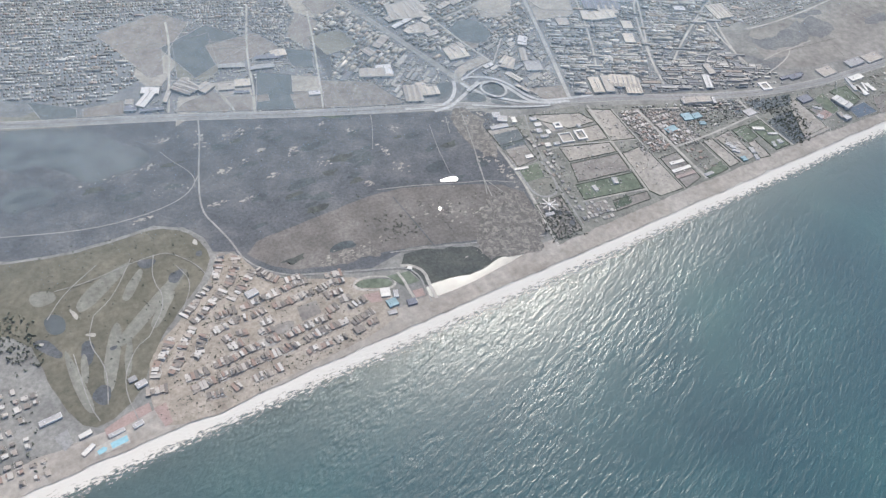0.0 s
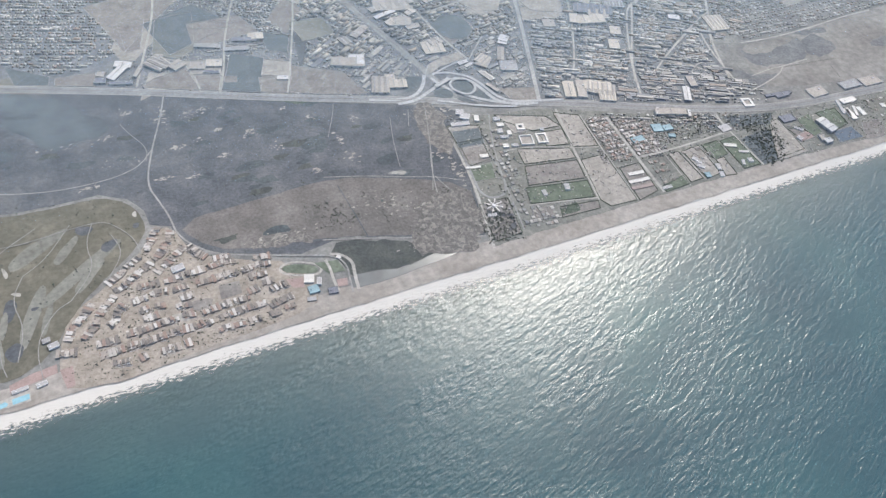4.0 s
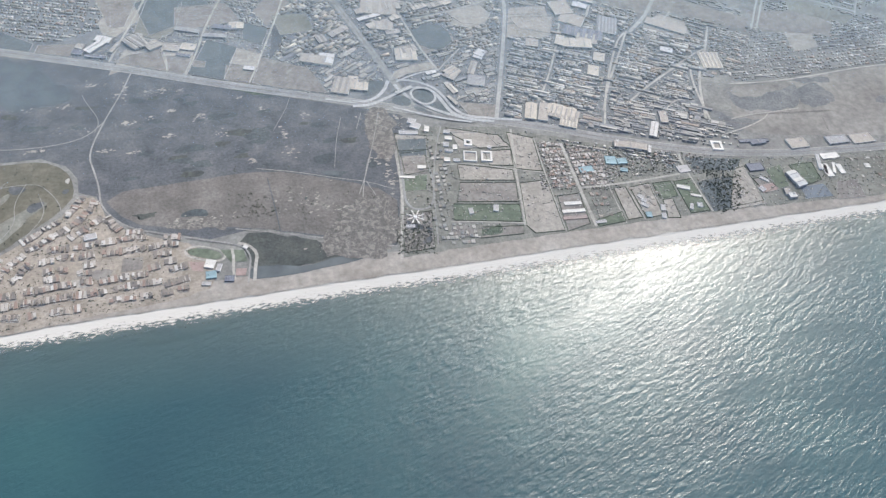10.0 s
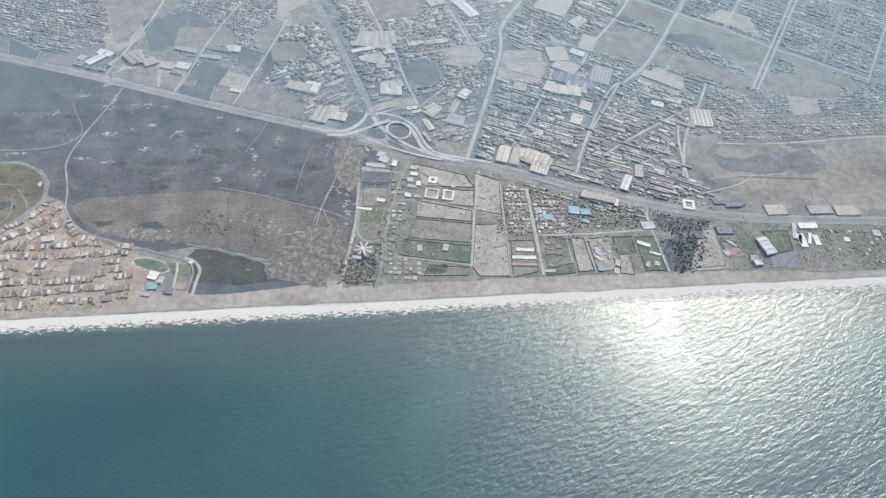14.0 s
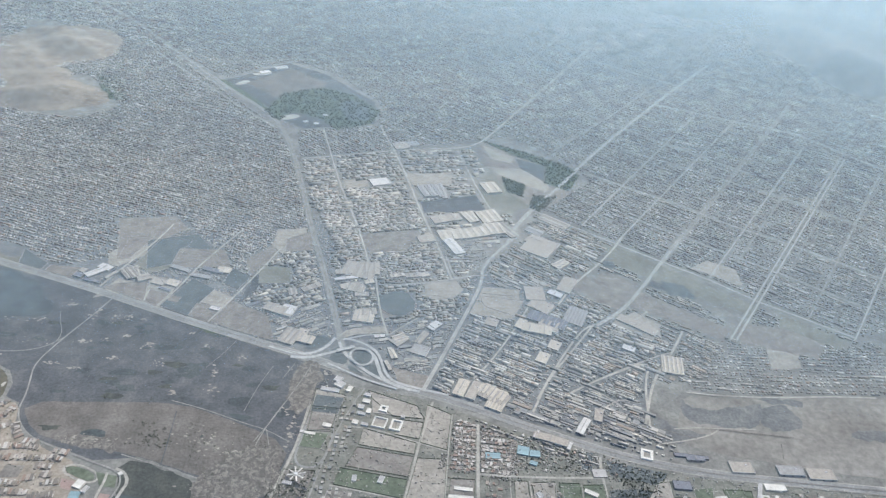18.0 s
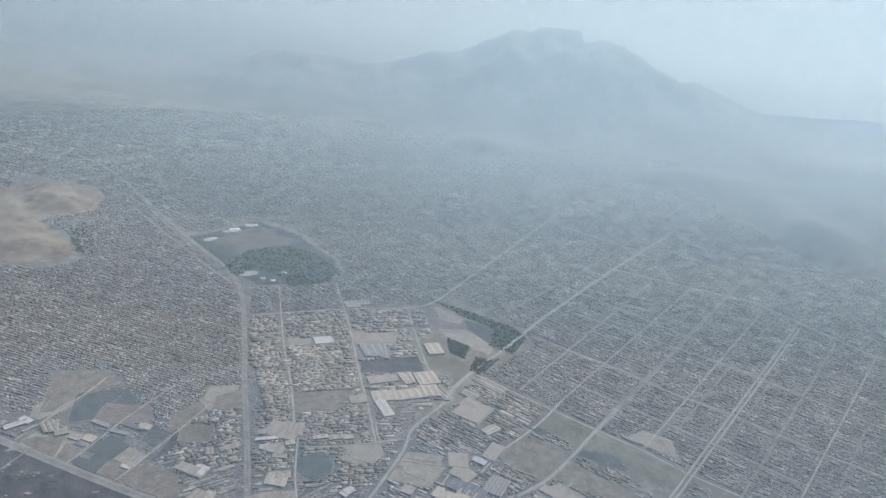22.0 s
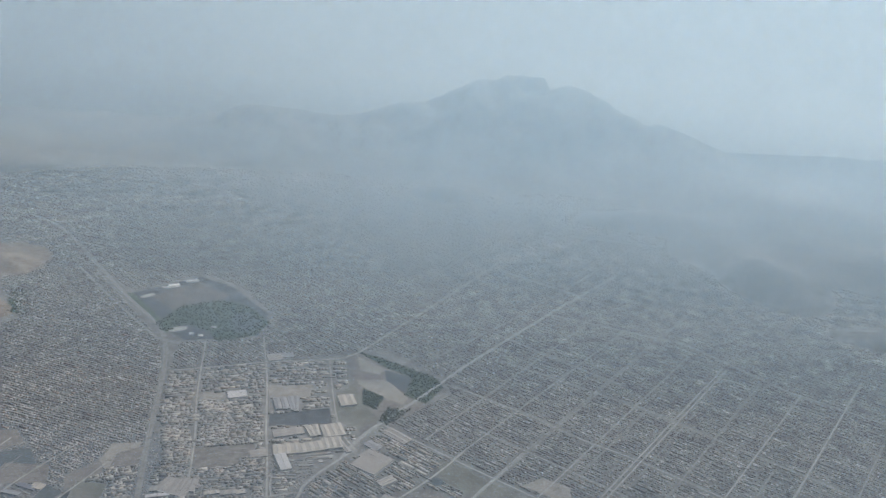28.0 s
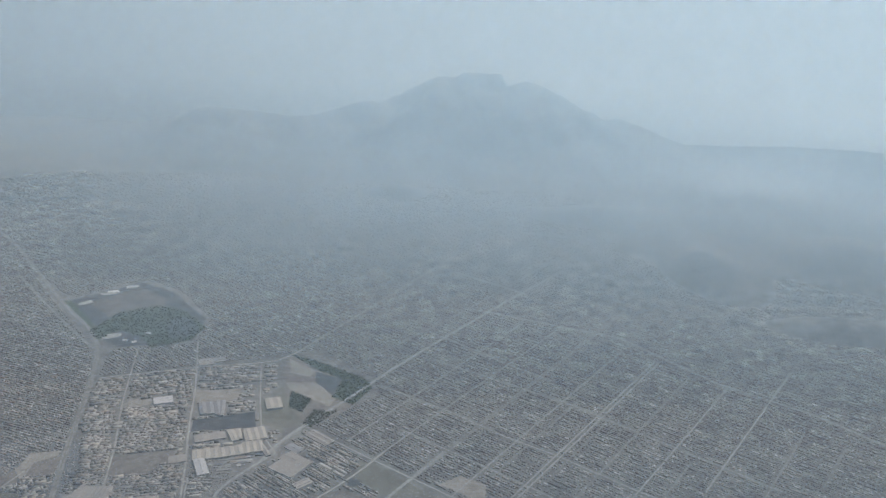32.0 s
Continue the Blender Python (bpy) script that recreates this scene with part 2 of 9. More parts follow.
settled_mat = earth("packed_sand", (0.12, 0.117, 0.11), (0.155, 0.15, 0.14), (0.20, 0.193, 0.18), 40, 4, 0.3)
SHED_SHADES = ((0.31, 0.29, 0.255), (0.23, 0.225, 0.215), (0.36, 0.335, 0.295), (0.20, 0.20, 0.20), (0.285, 0.27, 0.24), (0.41, 0.385, 0.34),
               (0.26, 0.245, 0.22), (0.165, 0.17, 0.18), (0.33, 0.30, 0.255), (0.24, 0.24, 0.24), (0.27, 0.22, 0.18), (0.30, 0.285, 0.255))
shed_mat = roofs("industrial_roofs", *SHED_SHADES)
shed_each = roofs("workshop_roofs", *SHED_SHADES, each=True)
villa_each = roofs("villa_walls", (0.38, 0.345, 0.30), (0.29, 0.255, 0.22), (0.47, 0.44, 0.40), (0.24, 0.20, 0.17), (0.34, 0.29, 0.245), (0.22, 0.195, 0.175), each=True)
villa_roof = roofs("villa_roofs", (0.31, 0.265, 0.225), (0.38, 0.345, 0.305), (0.21, 0.18, 0.155), (0.26, 0.18, 0.145), (0.45, 0.42, 0.38), (0.17, 0.15, 0.135), each=True)
resort_mat = earth("resort_sand", (0.17, 0.146, 0.12), (0.225, 0.195, 0.162), (0.275, 0.242, 0.205), 18, 3, 0.3)


# ---- shared builders ----
def link_mesh(name, verts, faces, material, parent=None):
    me = bpy.data.meshes.new(name)
    me.from_pydata(verts, [], faces)
    me.materials.append(material)
    me.update()
    ob = new(name, me)
    if parent is not None:
        ob.parent = parent
    return ob


def part(name, bm, material, parent, label=""):
    me = bpy.data.meshes.new(name)
    bm.to_mesh(me)
    bm.free()
    me.materials.append(material)
    ob = new(name, me)
    ob.parent = parent
    return tagged(ob, label)


def rounded(pts, rounds, closed=True):
    """Corner cutting, which turns a rough outline into a soft one."""
    p = [Vector((x, y)) for x, y in pts]
    for _ in range(rounds):
        q = [] if closed else [p[0]]
        for i in range(len(p) if closed else len(p) - 1):
            a, b = p[i], p[(i + 1) % len(p)]
            q += [a.lerp(b, 0.25), a.lerp(b, 0.75)]
        p = q if closed else q + [p[-1]]
    return p


def ragged(p, size, step):
    """Walks round an outline in short steps and pushes it in and out."""
    out = []
    for i, a in enumerate(p):
        b = p[(i + 1) % len(p)]
        k = max(1, int((b - a).length / step))
        for j in range(k):
            c = a.lerp(b, j / k)
            w = noise.noise_vector(Vector((c.x * 0.07, c.y * 0.07, 3.1))) + 0.5 * noise.noise_vector(Vector((c.x * 0.21, c.y * 0.21, 9.0)))
            out.append(c + size * w.xy)
    return out


LAYER = [0]


def patch(name, pts, z, material, label, category, soft=0, rough_edge=0.0, step=4.0):
    """A piece of ground with a cover of its own, laid on the ground sheet with a low edge."""
    LAYER[0] += 1
    z += 0.0006 * LAYER[0]
    p = rounded(pts, soft) if soft else [Vector(q) for q in pts]
    if rough_edge:
        p = ragged(p, rough_edge, step)
    bm = bmesh.new()
    f = bm.faces.new([bm.verts.new((q.x, q.y, z)) for q in p])
    if f.normal.z < 0:
        f.normal_flip()
    bmesh.ops.triangulate(bm, faces=[f])
    bm.normal_update()
    for f in bm.faces:
        if f.normal.z < 0:
            f.normal_flip()
    me = bpy.data.meshes.new(name)
    bm.to_mesh(me)
    bm.free()
    me.materials.append(material)
    return tagged(new(name, me), label, category, "", "structure")


def hedge(name, pts, width, high, material, parent):
    """A low wall or hedge along an outline, one mesh with height and thickness."""
    n = len(pts)
    vs, fs = [], []
    for i in range(n):
        a, b, c = Vector(pts[i - 1]), Vector(pts[i]), Vector(pts[(i + 1) % n])
        d = ((b - a).normalized() + (c - b).normalized()).normalized()
        s = Vector((-d.y, d.x)) * width / 2
        for k in (s, -s):
            for z in (0.0, high):
                vs.append((b.x + k.x, b.y + k.y, z))
        p, q = 4 * i, 4 * ((i + 1) % n)
        fs += [(p + 1, p + 3, q + 3, q + 1), (p, p + 1, q + 1, q), (p + 3, p + 2, q + 2, q + 3)]
    return link_mesh(name, vs, fs, material, parent)


ROADS = []


def strip(name, pts, width, z, material, parent=None, soft=2, closed=False):
    p = rounded(pts, soft, closed)
    n = len(p)
    vs, fs = [], []
    for i, c in enumerate(p):
        a = p[(i - 1) % n] if closed or i else c
        b = p[(i + 1) % n] if closed or i < n - 1 else c
        d = (b - a).normalized()
        s = Vector((-d.y, d.x)) * width / 2
        vs += [(c.x + s.x, c.y + s.y, z), (c.x - s.x, c.y - s.y, z)]
    for i in range(n if closed else n - 1):
        j = (i + 1) % n
        fs.append((2 * i, 2 * i + 1, 2 * j + 1, 2 * j))
    return link_mesh(name, vs, fs, material, parent)


def road(name, pts, width, material, label, z=0.5, soft=2, keep=1.0, lanes=0, category="road"):
    """A road on its bed. Buildings keep clear of it."""
    LAYER[0] += 1
    z += 0.0008 * LAYER[0]
    ROADS.append((np.array([tuple(q) for q in rounded(pts, soft, False)]), width / 2 + keep))
    return tagged(strip(name, pts, width, z, material, None, soft), label, category, "", "structure")


def inside(pts, x, y):
    r = np.zeros(len(x), bool)
    n = len(pts)
    for i in range(n):
        (x1, y1), (x2, y2) = pts[i], pts[(i + 1) % n]
        hit = ((y1 > y) != (y2 > y)) & (x < (x2 - x1) * (y - y1) / ((y2 - y1) or 1e-9) + x1)
        r ^= hit
    return r


KEEP_OUT = []


def clear(x, y, roads=True):
    ok = np.ones(len(x), bool)
    for pts in KEEP_OUT:
        ok &= ~inside(pts, x, y)
    if roads:
        for p, w in ROADS:
            for a, b in zip(p[:-1], p[1:]):
                d = b - a
                t = np.clip(((x - a[0]) * d[0] + (y - a[1]) * d[1]) / max(d @ d, 1e-9), 0, 1)
                ok &= (x - a[0] - t * d[0]) ** 2 + (y - a[1] - t * d[1]) ** 2 > w * w
    return ok


def boxes(name, x, y, wide, deep, high, turn, material, label, category, parent=None, z=0.3):
    """Many separate flat-roofed blocks in one mesh."""
    n = len(x)
    sx = np.array([-1, 1, 1, -1, -1, 1, 1, -1]) / 2
    sy = np.array([-1, -1, 1, 1, -1, -1, 1, 1]) / 2
    up = np.array([0, 0, 0, 0, 1, 1, 1, 1])
    c, s = np.cos(turn)[:, None], np.sin(turn)[:, None]
    px, py = sx * wide[:, None], sy * deep[:, None]
    co = np.stack([x[:, None] + px * c - py * s, y[:, None] + px * s + py * c, z + up * high[:, None]], -1).reshape(-1, 3)
    quad = np.array([4, 5, 6, 7, 0, 1, 5, 4, 1, 2, 6, 5, 2, 3, 7, 6, 3, 0, 4, 7])
    idx = (np.arange(n)[:, None] * 8 + quad).ravel()
    me = bpy.data.meshes.new(name)
    me.vertices.add(n * 8)
    me.vertices.foreach_set("co", co.ravel())
    me.loops.add(len(idx))
    me.loops.foreach_set("vertex_index", idx)
    me.polygons.add(n * 5)
    me.polygons.foreach_set("loop_start", np.arange(n * 5) * 4)
    me.materials.append(material)
    me.update(calc_edges=True)
    ob = new(name, me)
    if parent is not None:
        ob.parent = parent
    return tagged(ob, label, category, "", "stuff")


def quarter(name, pts, turn, lot, street, rows, cross, label, material=None, low=0.7, high=2.0, fill=0.9, vary=0.3, seed=1, gap=0.25, category="houses", jitter=0.1):
    """A built-up quarter: back-to-back rows of houses on small lots along streets. turn in degrees;
    lot: frontage and depth; street: width; rows of lots between two streets; cross: a cross street every so many lots."""
    rng = np.random.default_rng(seed)
    a = radians(turn)
    ca, sa = math.cos(a), math.sin(a)
    p = np.array(pts)
    u, v = p[:, 0] * ca + p[:, 1] * sa, -p[:, 0] * sa + p[:, 1] * ca
    bw, bd = lot[0] * cross + street, lot[1] * rows + street
    gu = np.concatenate([b + street + (np.arange(cross) + 0.5) * lot[0] for b in np.arange(u.min(), u.max(), bw)])
    gv = np.concatenate([b + street + (np.arange(rows) + 0.5) * lot[1] for b in np.arange(v.min(), v.max(), bd)])
    U, V = (g.ravel() for g in np.meshgrid(gu, gv))
    U = U + rng.uniform(-0.2 - jitter, 0.2 + jitter, len(U)) * lot[0]
    V = V + rng.uniform(-0.18, 0.18, len(V)) * lot[1]
    U = U + 0.9 * street * np.sin(V * 0.02 + 3.0 * np.sin(U * 0.004))
    V = V + 0.7 * street * np.sin(U * 0.017 + 2.0 * np.sin(V * 0.006))
    x, y = U * ca - V * sa, U * sa + V * ca
    gap_map = np.sin(x * 0.061 + 2.0 * np.sin(y * 0.037)) * np.sin(y * 0.053 + 1.7 * np.sin(x * 0.029))
    ok = inside(pts, x, y) & (rng.random(len(x)) < fill - 0.25 * (gap_map > 0.72))
    x, y = x[ok], y[ok]
    ok = clear(x, y)
    x, y = x[ok], y[ok]
    n = len(x)
    w = lot[0] * (1 - gap) * rng.uniform(1 - vary, 1.25, n)
    d = lot[1] * (1 - gap) * rng.uniform(1 - vary, 1.1, n)
    if jitter > 0.2:
        w *= rng.choice([0.45, 0.7, 1.0, 1.2, 1.5], n)
        d *= rng.choice([0.6, 0.85, 1.0, 1.0], n)
    w *= rng.choice([0.55, 0.8, 1.0, 1.0, 1.15], n)
    d *= rng.choice([0.5, 0.75, 1.0, 1.0, 1.1], n)
    h = low + (0.8 * high - low) * rng.random(n) ** 1.6
    run = w * rng.uniform(2.0, 4.5, n)
    long = (rng.random(n) < 0.15) & clear(x + 0.5 * run * ca, y + 0.5 * run * sa) & clear(x - 0.5 * run * ca, y - 0.5 * run * sa)
    w, h = np.where(long, run, w), np.where(long, h + 0.3, h)
    return boxes(name, x, y, w, d, h, np.full(n, a) + rng.normal(0, 0.02, n), material or house_mat, label, category)

# ---- ground, sea and hills ----
def sheet(name, xs, ys, height, material, label, category):
    X, Y = np.meshgrid(xs, ys)
    Z = height(X, Y)
    nx, ny = len(xs), len(ys)
    vs = np.stack([X.ravel(), Y.ravel(), Z.ravel()], 1)
    i = (np.arange(ny - 1)[:, None] * nx + np.arange(nx - 1)).ravel()
    fs = np.stack([i, i + 1, i + nx + 1, i + nx], 1)
    ob = link_mesh(name, vs.tolist(), fs.tolist(), material)
    ob.data.polygons.foreach_set("use_smooth", np.ones(len(fs), bool))
    return tagged(ob, label, category, "", "structure")


def land(X, Y):
    """Flat land with a beach slope; far off it falls away with the curve of the earth."""
    far = np.clip(np.hypot(X - 300, Y + 500) - 3000, 0, None)
    return -np.clip((-8 - Y) / 6, 0, 1) * 2.0 - np.clip((-14 - Y) * 0.05, 0, 30) - far ** 2 * 1e-4


GX = np.concatenate([np.linspace(-4700, -1200, 26), np.linspace(-1100, 1500, 60), np.linspace(1600, 5000, 26)])
GY = np.concatenate([np.linspace(-400, -40, 6), np.linspace(-30, 40, 29), np.linspace(60, 4700, 54)])
sheet("ground", GX, GY, land, dust_mat, "dusty pale earth that carries the city", "ground")


def along(n, l, stretch, turn):
    """Coordinates drawn out along crests that lie at an angle to the shore."""
    tc, mp = n.new("ShaderNodeTexCoord"), n.new("ShaderNodeMapping")
    mp.vector_type = "TEXTURE"
    mp.inputs["Scale"].default_value = (stretch, 1, 1)
    mp.inputs["Rotation"].default_value = (0, 0, radians(turn))
    l.new(tc.outputs["Object"], mp.inputs["Vector"])
    return mp.outputs["Vector"]


def sea_material():
    m, n, l, b = mat("sea_water", 0.275, 0.58)
    v = coords(n, l)
    deep = noise_tex(n, l, v, 0.006, 4, 0.5, 0.4)
    col = ramp(n, l, deep, (0.3, (0.012, 0.040, 0.046)), (0.55, (0.018, 0.054, 0.056)), (0.75, (0.03, 0.076, 0.069)))
    sep = n.new("ShaderNodeSeparateXYZ")
    l.new(v, sep.inputs[0])
    shoal = n.new("ShaderNodeMapRange")
    shoal.inputs["From Min"].default_value, shoal.inputs["From Max"].default_value = -110, -22
    l.new(sep.outputs["Y"], shoal.inputs["Value"])
    l.new(blend(n, l, shoal.outputs[0], col, (0.046, 0.068, 0.062)), b.inputs["Base Color"])
    b.inputs["IOR"].default_value = 1.33
    swell = noise_tex(n, l, along(n, l, 2.6, 22), 0.24, 3, 0.55, 0.3)
    wind = noise_tex(n, l, along(n, l, 1.9, 34), 0.62, 3, 0.6, 0.2)
    chop = noise_tex(n, l, v, 1.5, 4, 0.7)
    height = swell
    for wave, share in ((wind, 0.36), (chop, 0.09)):
        mix = n.new("ShaderNodeMath")
        mix.operation = "MULTIPLY_ADD"
        l.new(wave, mix.inputs[0])
        mix.inputs[1].default_value = share
        l.new(height, mix.inputs[2])
        height = mix.outputs[0]
    bump(n, l, b, height, 1.0, 0.62)
    calm = ramp(n, l, noise_tex(n, l, along(n, l, 2.2, 14), 0.012, 5, 0.55, 1.2), (0.38, (0.45,)), (0.52, (1.0,)))
    for q in n:
        if q.bl_idname == "ShaderNodeBump":
            l.new(calm, q.inputs["Strength"])
    return m


sea_mat = sea_material()
SX = np.linspace(-7000, 7000, 30)
SY = np.concatenate([np.linspace(-6000, -200, 20), np.linspace(-150, -7, 12)])
sheet("water", SX, SY, lambda X, Y: X * 0 - 0.45, sea_mat, "blue-green ocean with a long swell and sun glitter", "sea")


HILLS = [(540, 2750, 400, 290, 235), (120, 2750, 240, 240, 70), (1060, 2750, 520, 280, 175), (-420, 2720, 420, 260, 150), (-1400, 3040, 800, 170, 45), (2200, 3040, 700, 170, 60),
         (1320, 1800, 190, 150, 42), (1680, 1560, 260, 190, 62), (1120, 1640, 130, 110, 36), (980, 1930, 230, 110, 34), (1500, 2250, 420, 200, 40),
         (1190, 1400, 95, 150, 60), (1400, 1080, 170, 70, 38), (330, 2110, 90, 70, 40)]


def hills(X, Y):
    Z = np.full(X.shape, -10.0)
    for x0, y0, sx, sy, h in HILLS:
        Z += h * np.exp(-(((X - x0) / sx) ** 2 + ((Y - y0) / sy) ** 2))
    for i in np.ndindex(X.shape):
        v = Vector((float(X[i]) * 0.0032, float(Y[i]) * 0.0032, 5.0))
        r = 1 - abs(noise.fractal(v, 0.9, 2.1, 5))
        Z[i] += max(0.0, Z[i] + 10) * 0.55 * (r - 0.62)
    return Z


hill_mat = earth("bare_hills", (0.10, 0.096, 0.092), (0.135, 0.13, 0.123), (0.175, 0.168, 0.158), 160, 30, 6)
sheet("hills", np.linspace(-3200, 3600, 230), np.linspace(950, 3250, 105), hills, hill_mat, "bare brown desert hills above the city", "hills")


def mound(X, Y):
    Z = np.full(X.shape, -3.0)
    for x0, y0, sx, sy, h in ((-600, 935, 76, 48, 20), (-650, 905, 62, 38, 10), (-700, 1250, 86, 72, 22), (-640, 1180, 62, 50, 14), (-660, 1020, 56, 46, 11), (-730, 1110, 66, 70, 15)):
        Z += h * np.exp(-(((X - x0) / sx) ** 2 + ((Y - y0) / sy) ** 2))
    for i in np.ndindex(X.shape):
        Z[i] += max(0.0, Z[i] + 3) * 0.5 * noise.fractal(Vector((X[i] * 0.014, Y[i] * 0.014, 2.0)), 1.0, 2.0, 5)
    return Z


sheet("sand_hills", np.linspace(-860, -430, 70), np.linspace(780, 1400, 90), mound, sand_hill_mat, "bare sandy hills that rise out of the houses", "hills")


# ---- haze: upright see-through sheets painted as smog, one behind the other ----
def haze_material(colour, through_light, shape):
    """Haze painted on a part-clear sheet that the sun lights. shape: rows of axis, from, to, and the thickness at both;
    axis None is drifting veils.
    """
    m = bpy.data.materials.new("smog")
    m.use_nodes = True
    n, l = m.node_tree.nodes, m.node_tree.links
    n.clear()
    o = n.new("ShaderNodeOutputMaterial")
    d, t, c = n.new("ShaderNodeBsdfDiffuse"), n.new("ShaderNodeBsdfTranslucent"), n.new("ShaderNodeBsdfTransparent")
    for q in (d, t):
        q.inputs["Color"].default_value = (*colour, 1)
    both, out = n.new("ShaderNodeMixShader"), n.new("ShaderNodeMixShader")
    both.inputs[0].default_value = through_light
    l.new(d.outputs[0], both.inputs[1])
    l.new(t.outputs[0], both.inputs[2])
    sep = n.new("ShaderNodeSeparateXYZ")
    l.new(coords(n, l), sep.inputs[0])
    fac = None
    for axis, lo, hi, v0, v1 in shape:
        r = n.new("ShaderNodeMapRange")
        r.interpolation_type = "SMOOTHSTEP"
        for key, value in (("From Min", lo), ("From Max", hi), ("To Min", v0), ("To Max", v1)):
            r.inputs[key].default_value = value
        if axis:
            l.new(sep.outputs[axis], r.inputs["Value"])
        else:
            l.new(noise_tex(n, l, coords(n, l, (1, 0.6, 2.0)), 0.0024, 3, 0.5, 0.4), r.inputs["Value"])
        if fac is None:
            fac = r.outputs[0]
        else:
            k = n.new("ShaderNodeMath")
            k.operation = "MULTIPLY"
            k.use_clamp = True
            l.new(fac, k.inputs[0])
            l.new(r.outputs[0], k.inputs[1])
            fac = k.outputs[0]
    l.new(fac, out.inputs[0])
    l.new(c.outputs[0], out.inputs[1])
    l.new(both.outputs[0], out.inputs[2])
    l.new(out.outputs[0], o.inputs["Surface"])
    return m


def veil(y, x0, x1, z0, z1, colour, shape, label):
    """An upright flat sheet whose colour and alpha stand in for hazy air."""
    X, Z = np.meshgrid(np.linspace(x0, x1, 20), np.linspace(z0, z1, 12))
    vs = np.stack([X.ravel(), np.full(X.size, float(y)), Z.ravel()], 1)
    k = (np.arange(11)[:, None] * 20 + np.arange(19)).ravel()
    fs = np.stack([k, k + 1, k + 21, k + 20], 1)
    tagged(link_mesh("haze_sheet", vs.tolist(), fs.tolist(), haze_material(colour, 1.0, shape)), label, "haze", "", "structure")


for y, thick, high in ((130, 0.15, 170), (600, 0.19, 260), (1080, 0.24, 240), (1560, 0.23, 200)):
    veil(y, -3000, 3600, -3, 1000, (0.385, 0.53, 0.625), (("Z", 0, high, 0.0, thick), ("X", -900, 1100, 0.42, 1.35), (None, 0.3, 0.7, 0.82, 1.04)), "upright sheet painted as thin blue smog that thickens inland")
veil(2230, -3000, 3600, -30, 1200, (0.335, 0.425, 0.475), (("Z", -20, 150, 0.0, 0.2), ("Z", 150, 500, 1.0, 1.8), (None, 0.3, 0.7, 0.9, 1.05)), "upright sheet painted as pale smog in front of the far hills")
# Darker haze sheet, added to dim the left end of the far view.
veil(2250, -3000, 0, -20, 1200, (0.255, 0.315, 0.365), (("Z", 10, 170, 0.0, 0.38), ("X", -1000, -150, 1.0, 0.0), (None, 0.3, 0.7, 0.9, 1.05)), "greyer haze sheet added to darken the left of the far suburbs")
veil(1990, 900, 2500, -10, 420, (0.62, 0.65, 0.66), (("Z", 0, 110, 0.0, 1.0), ("Z", 120, 400, 1.0, 0.0), ("X", 1000, 1700, 0.0, 0.42), (None, 0.35, 0.65, 0.2, 1.0)), "upright sheet painted as bright low cloud over the hills")


# Curved glowing wall that stands in for the bright sky behind the hills.
def backdrop():
    m = bpy.data.materials.new("sky_glow")
    m.use_nodes = True
    n, l = m.node_tree.nodes, m.node_tree.links
    n.clear()
    o, e = n.new("ShaderNodeOutputMaterial"), n.new("ShaderNodeEmission")
    v = coords(n, l)
    sep = n.new("ShaderNodeSeparateXYZ")
    l.new(v, sep.inputs[0])
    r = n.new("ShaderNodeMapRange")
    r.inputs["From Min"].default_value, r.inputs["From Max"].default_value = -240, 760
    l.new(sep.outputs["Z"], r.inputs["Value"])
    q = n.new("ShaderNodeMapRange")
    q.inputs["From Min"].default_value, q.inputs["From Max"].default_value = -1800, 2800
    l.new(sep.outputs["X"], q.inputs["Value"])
    # Sky brightness painted as emission: dim low and left, bright high and right.
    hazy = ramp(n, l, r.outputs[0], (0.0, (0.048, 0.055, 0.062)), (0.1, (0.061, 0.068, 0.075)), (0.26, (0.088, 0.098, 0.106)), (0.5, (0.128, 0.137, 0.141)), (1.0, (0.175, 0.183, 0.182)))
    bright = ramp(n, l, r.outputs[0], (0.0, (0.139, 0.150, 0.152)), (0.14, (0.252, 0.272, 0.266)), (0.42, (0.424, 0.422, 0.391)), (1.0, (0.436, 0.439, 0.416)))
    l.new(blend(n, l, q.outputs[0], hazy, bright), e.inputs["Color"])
    l.new(e.outputs[0], o.inputs["Surface"])
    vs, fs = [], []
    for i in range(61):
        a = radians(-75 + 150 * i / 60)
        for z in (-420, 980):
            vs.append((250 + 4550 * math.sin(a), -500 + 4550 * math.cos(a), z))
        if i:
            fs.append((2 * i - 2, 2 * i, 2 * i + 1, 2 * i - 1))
    tagged(link_mesh("backdrop", vs, fs, m), "glowing wall painted as pale hazy sky above the far hills", "sky", "", "structure")


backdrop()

# ---- roads and land ----
road("highway", [(-1292.3, 774.7), (-696.7, 482.6), (-458.6, 386.5), (-384.4, 359), (-311.9, 332.1), (-240.6, 302.6), (-171.4, 274.9), (-117.4, 254.9), (-64.4, 235.3), (-12.4, 216.1), (38.5, 193.4), (88.9, 178.6), (150.4, 155.9), (209.8, 129.2), (268.1, 105.8), (326.2, 87.2), (386, 76.1), (447.5, 70.1), (553.2, 62.9), (767.6, 49.8), (1244.7, 23)], 10, asphalt_mat, "grey dual carriageway between wetland and city")
road("boulevard", [(5.7, 216.3), (-5.7, 261.1), (-12.3, 291.3), (-41.9, 410.7), (-76.3, 536.9), (-90.9, 601.3), (-129.2, 758.2), (-171.4, 878.1), (-218.2, 945.9), (-310.8, 1048.1), (-465.7, 1247.9), (-657.8, 1495.4), (-783.4, 1584.1)], 8.0, path_mat, "wide straight grey boulevard into the city")
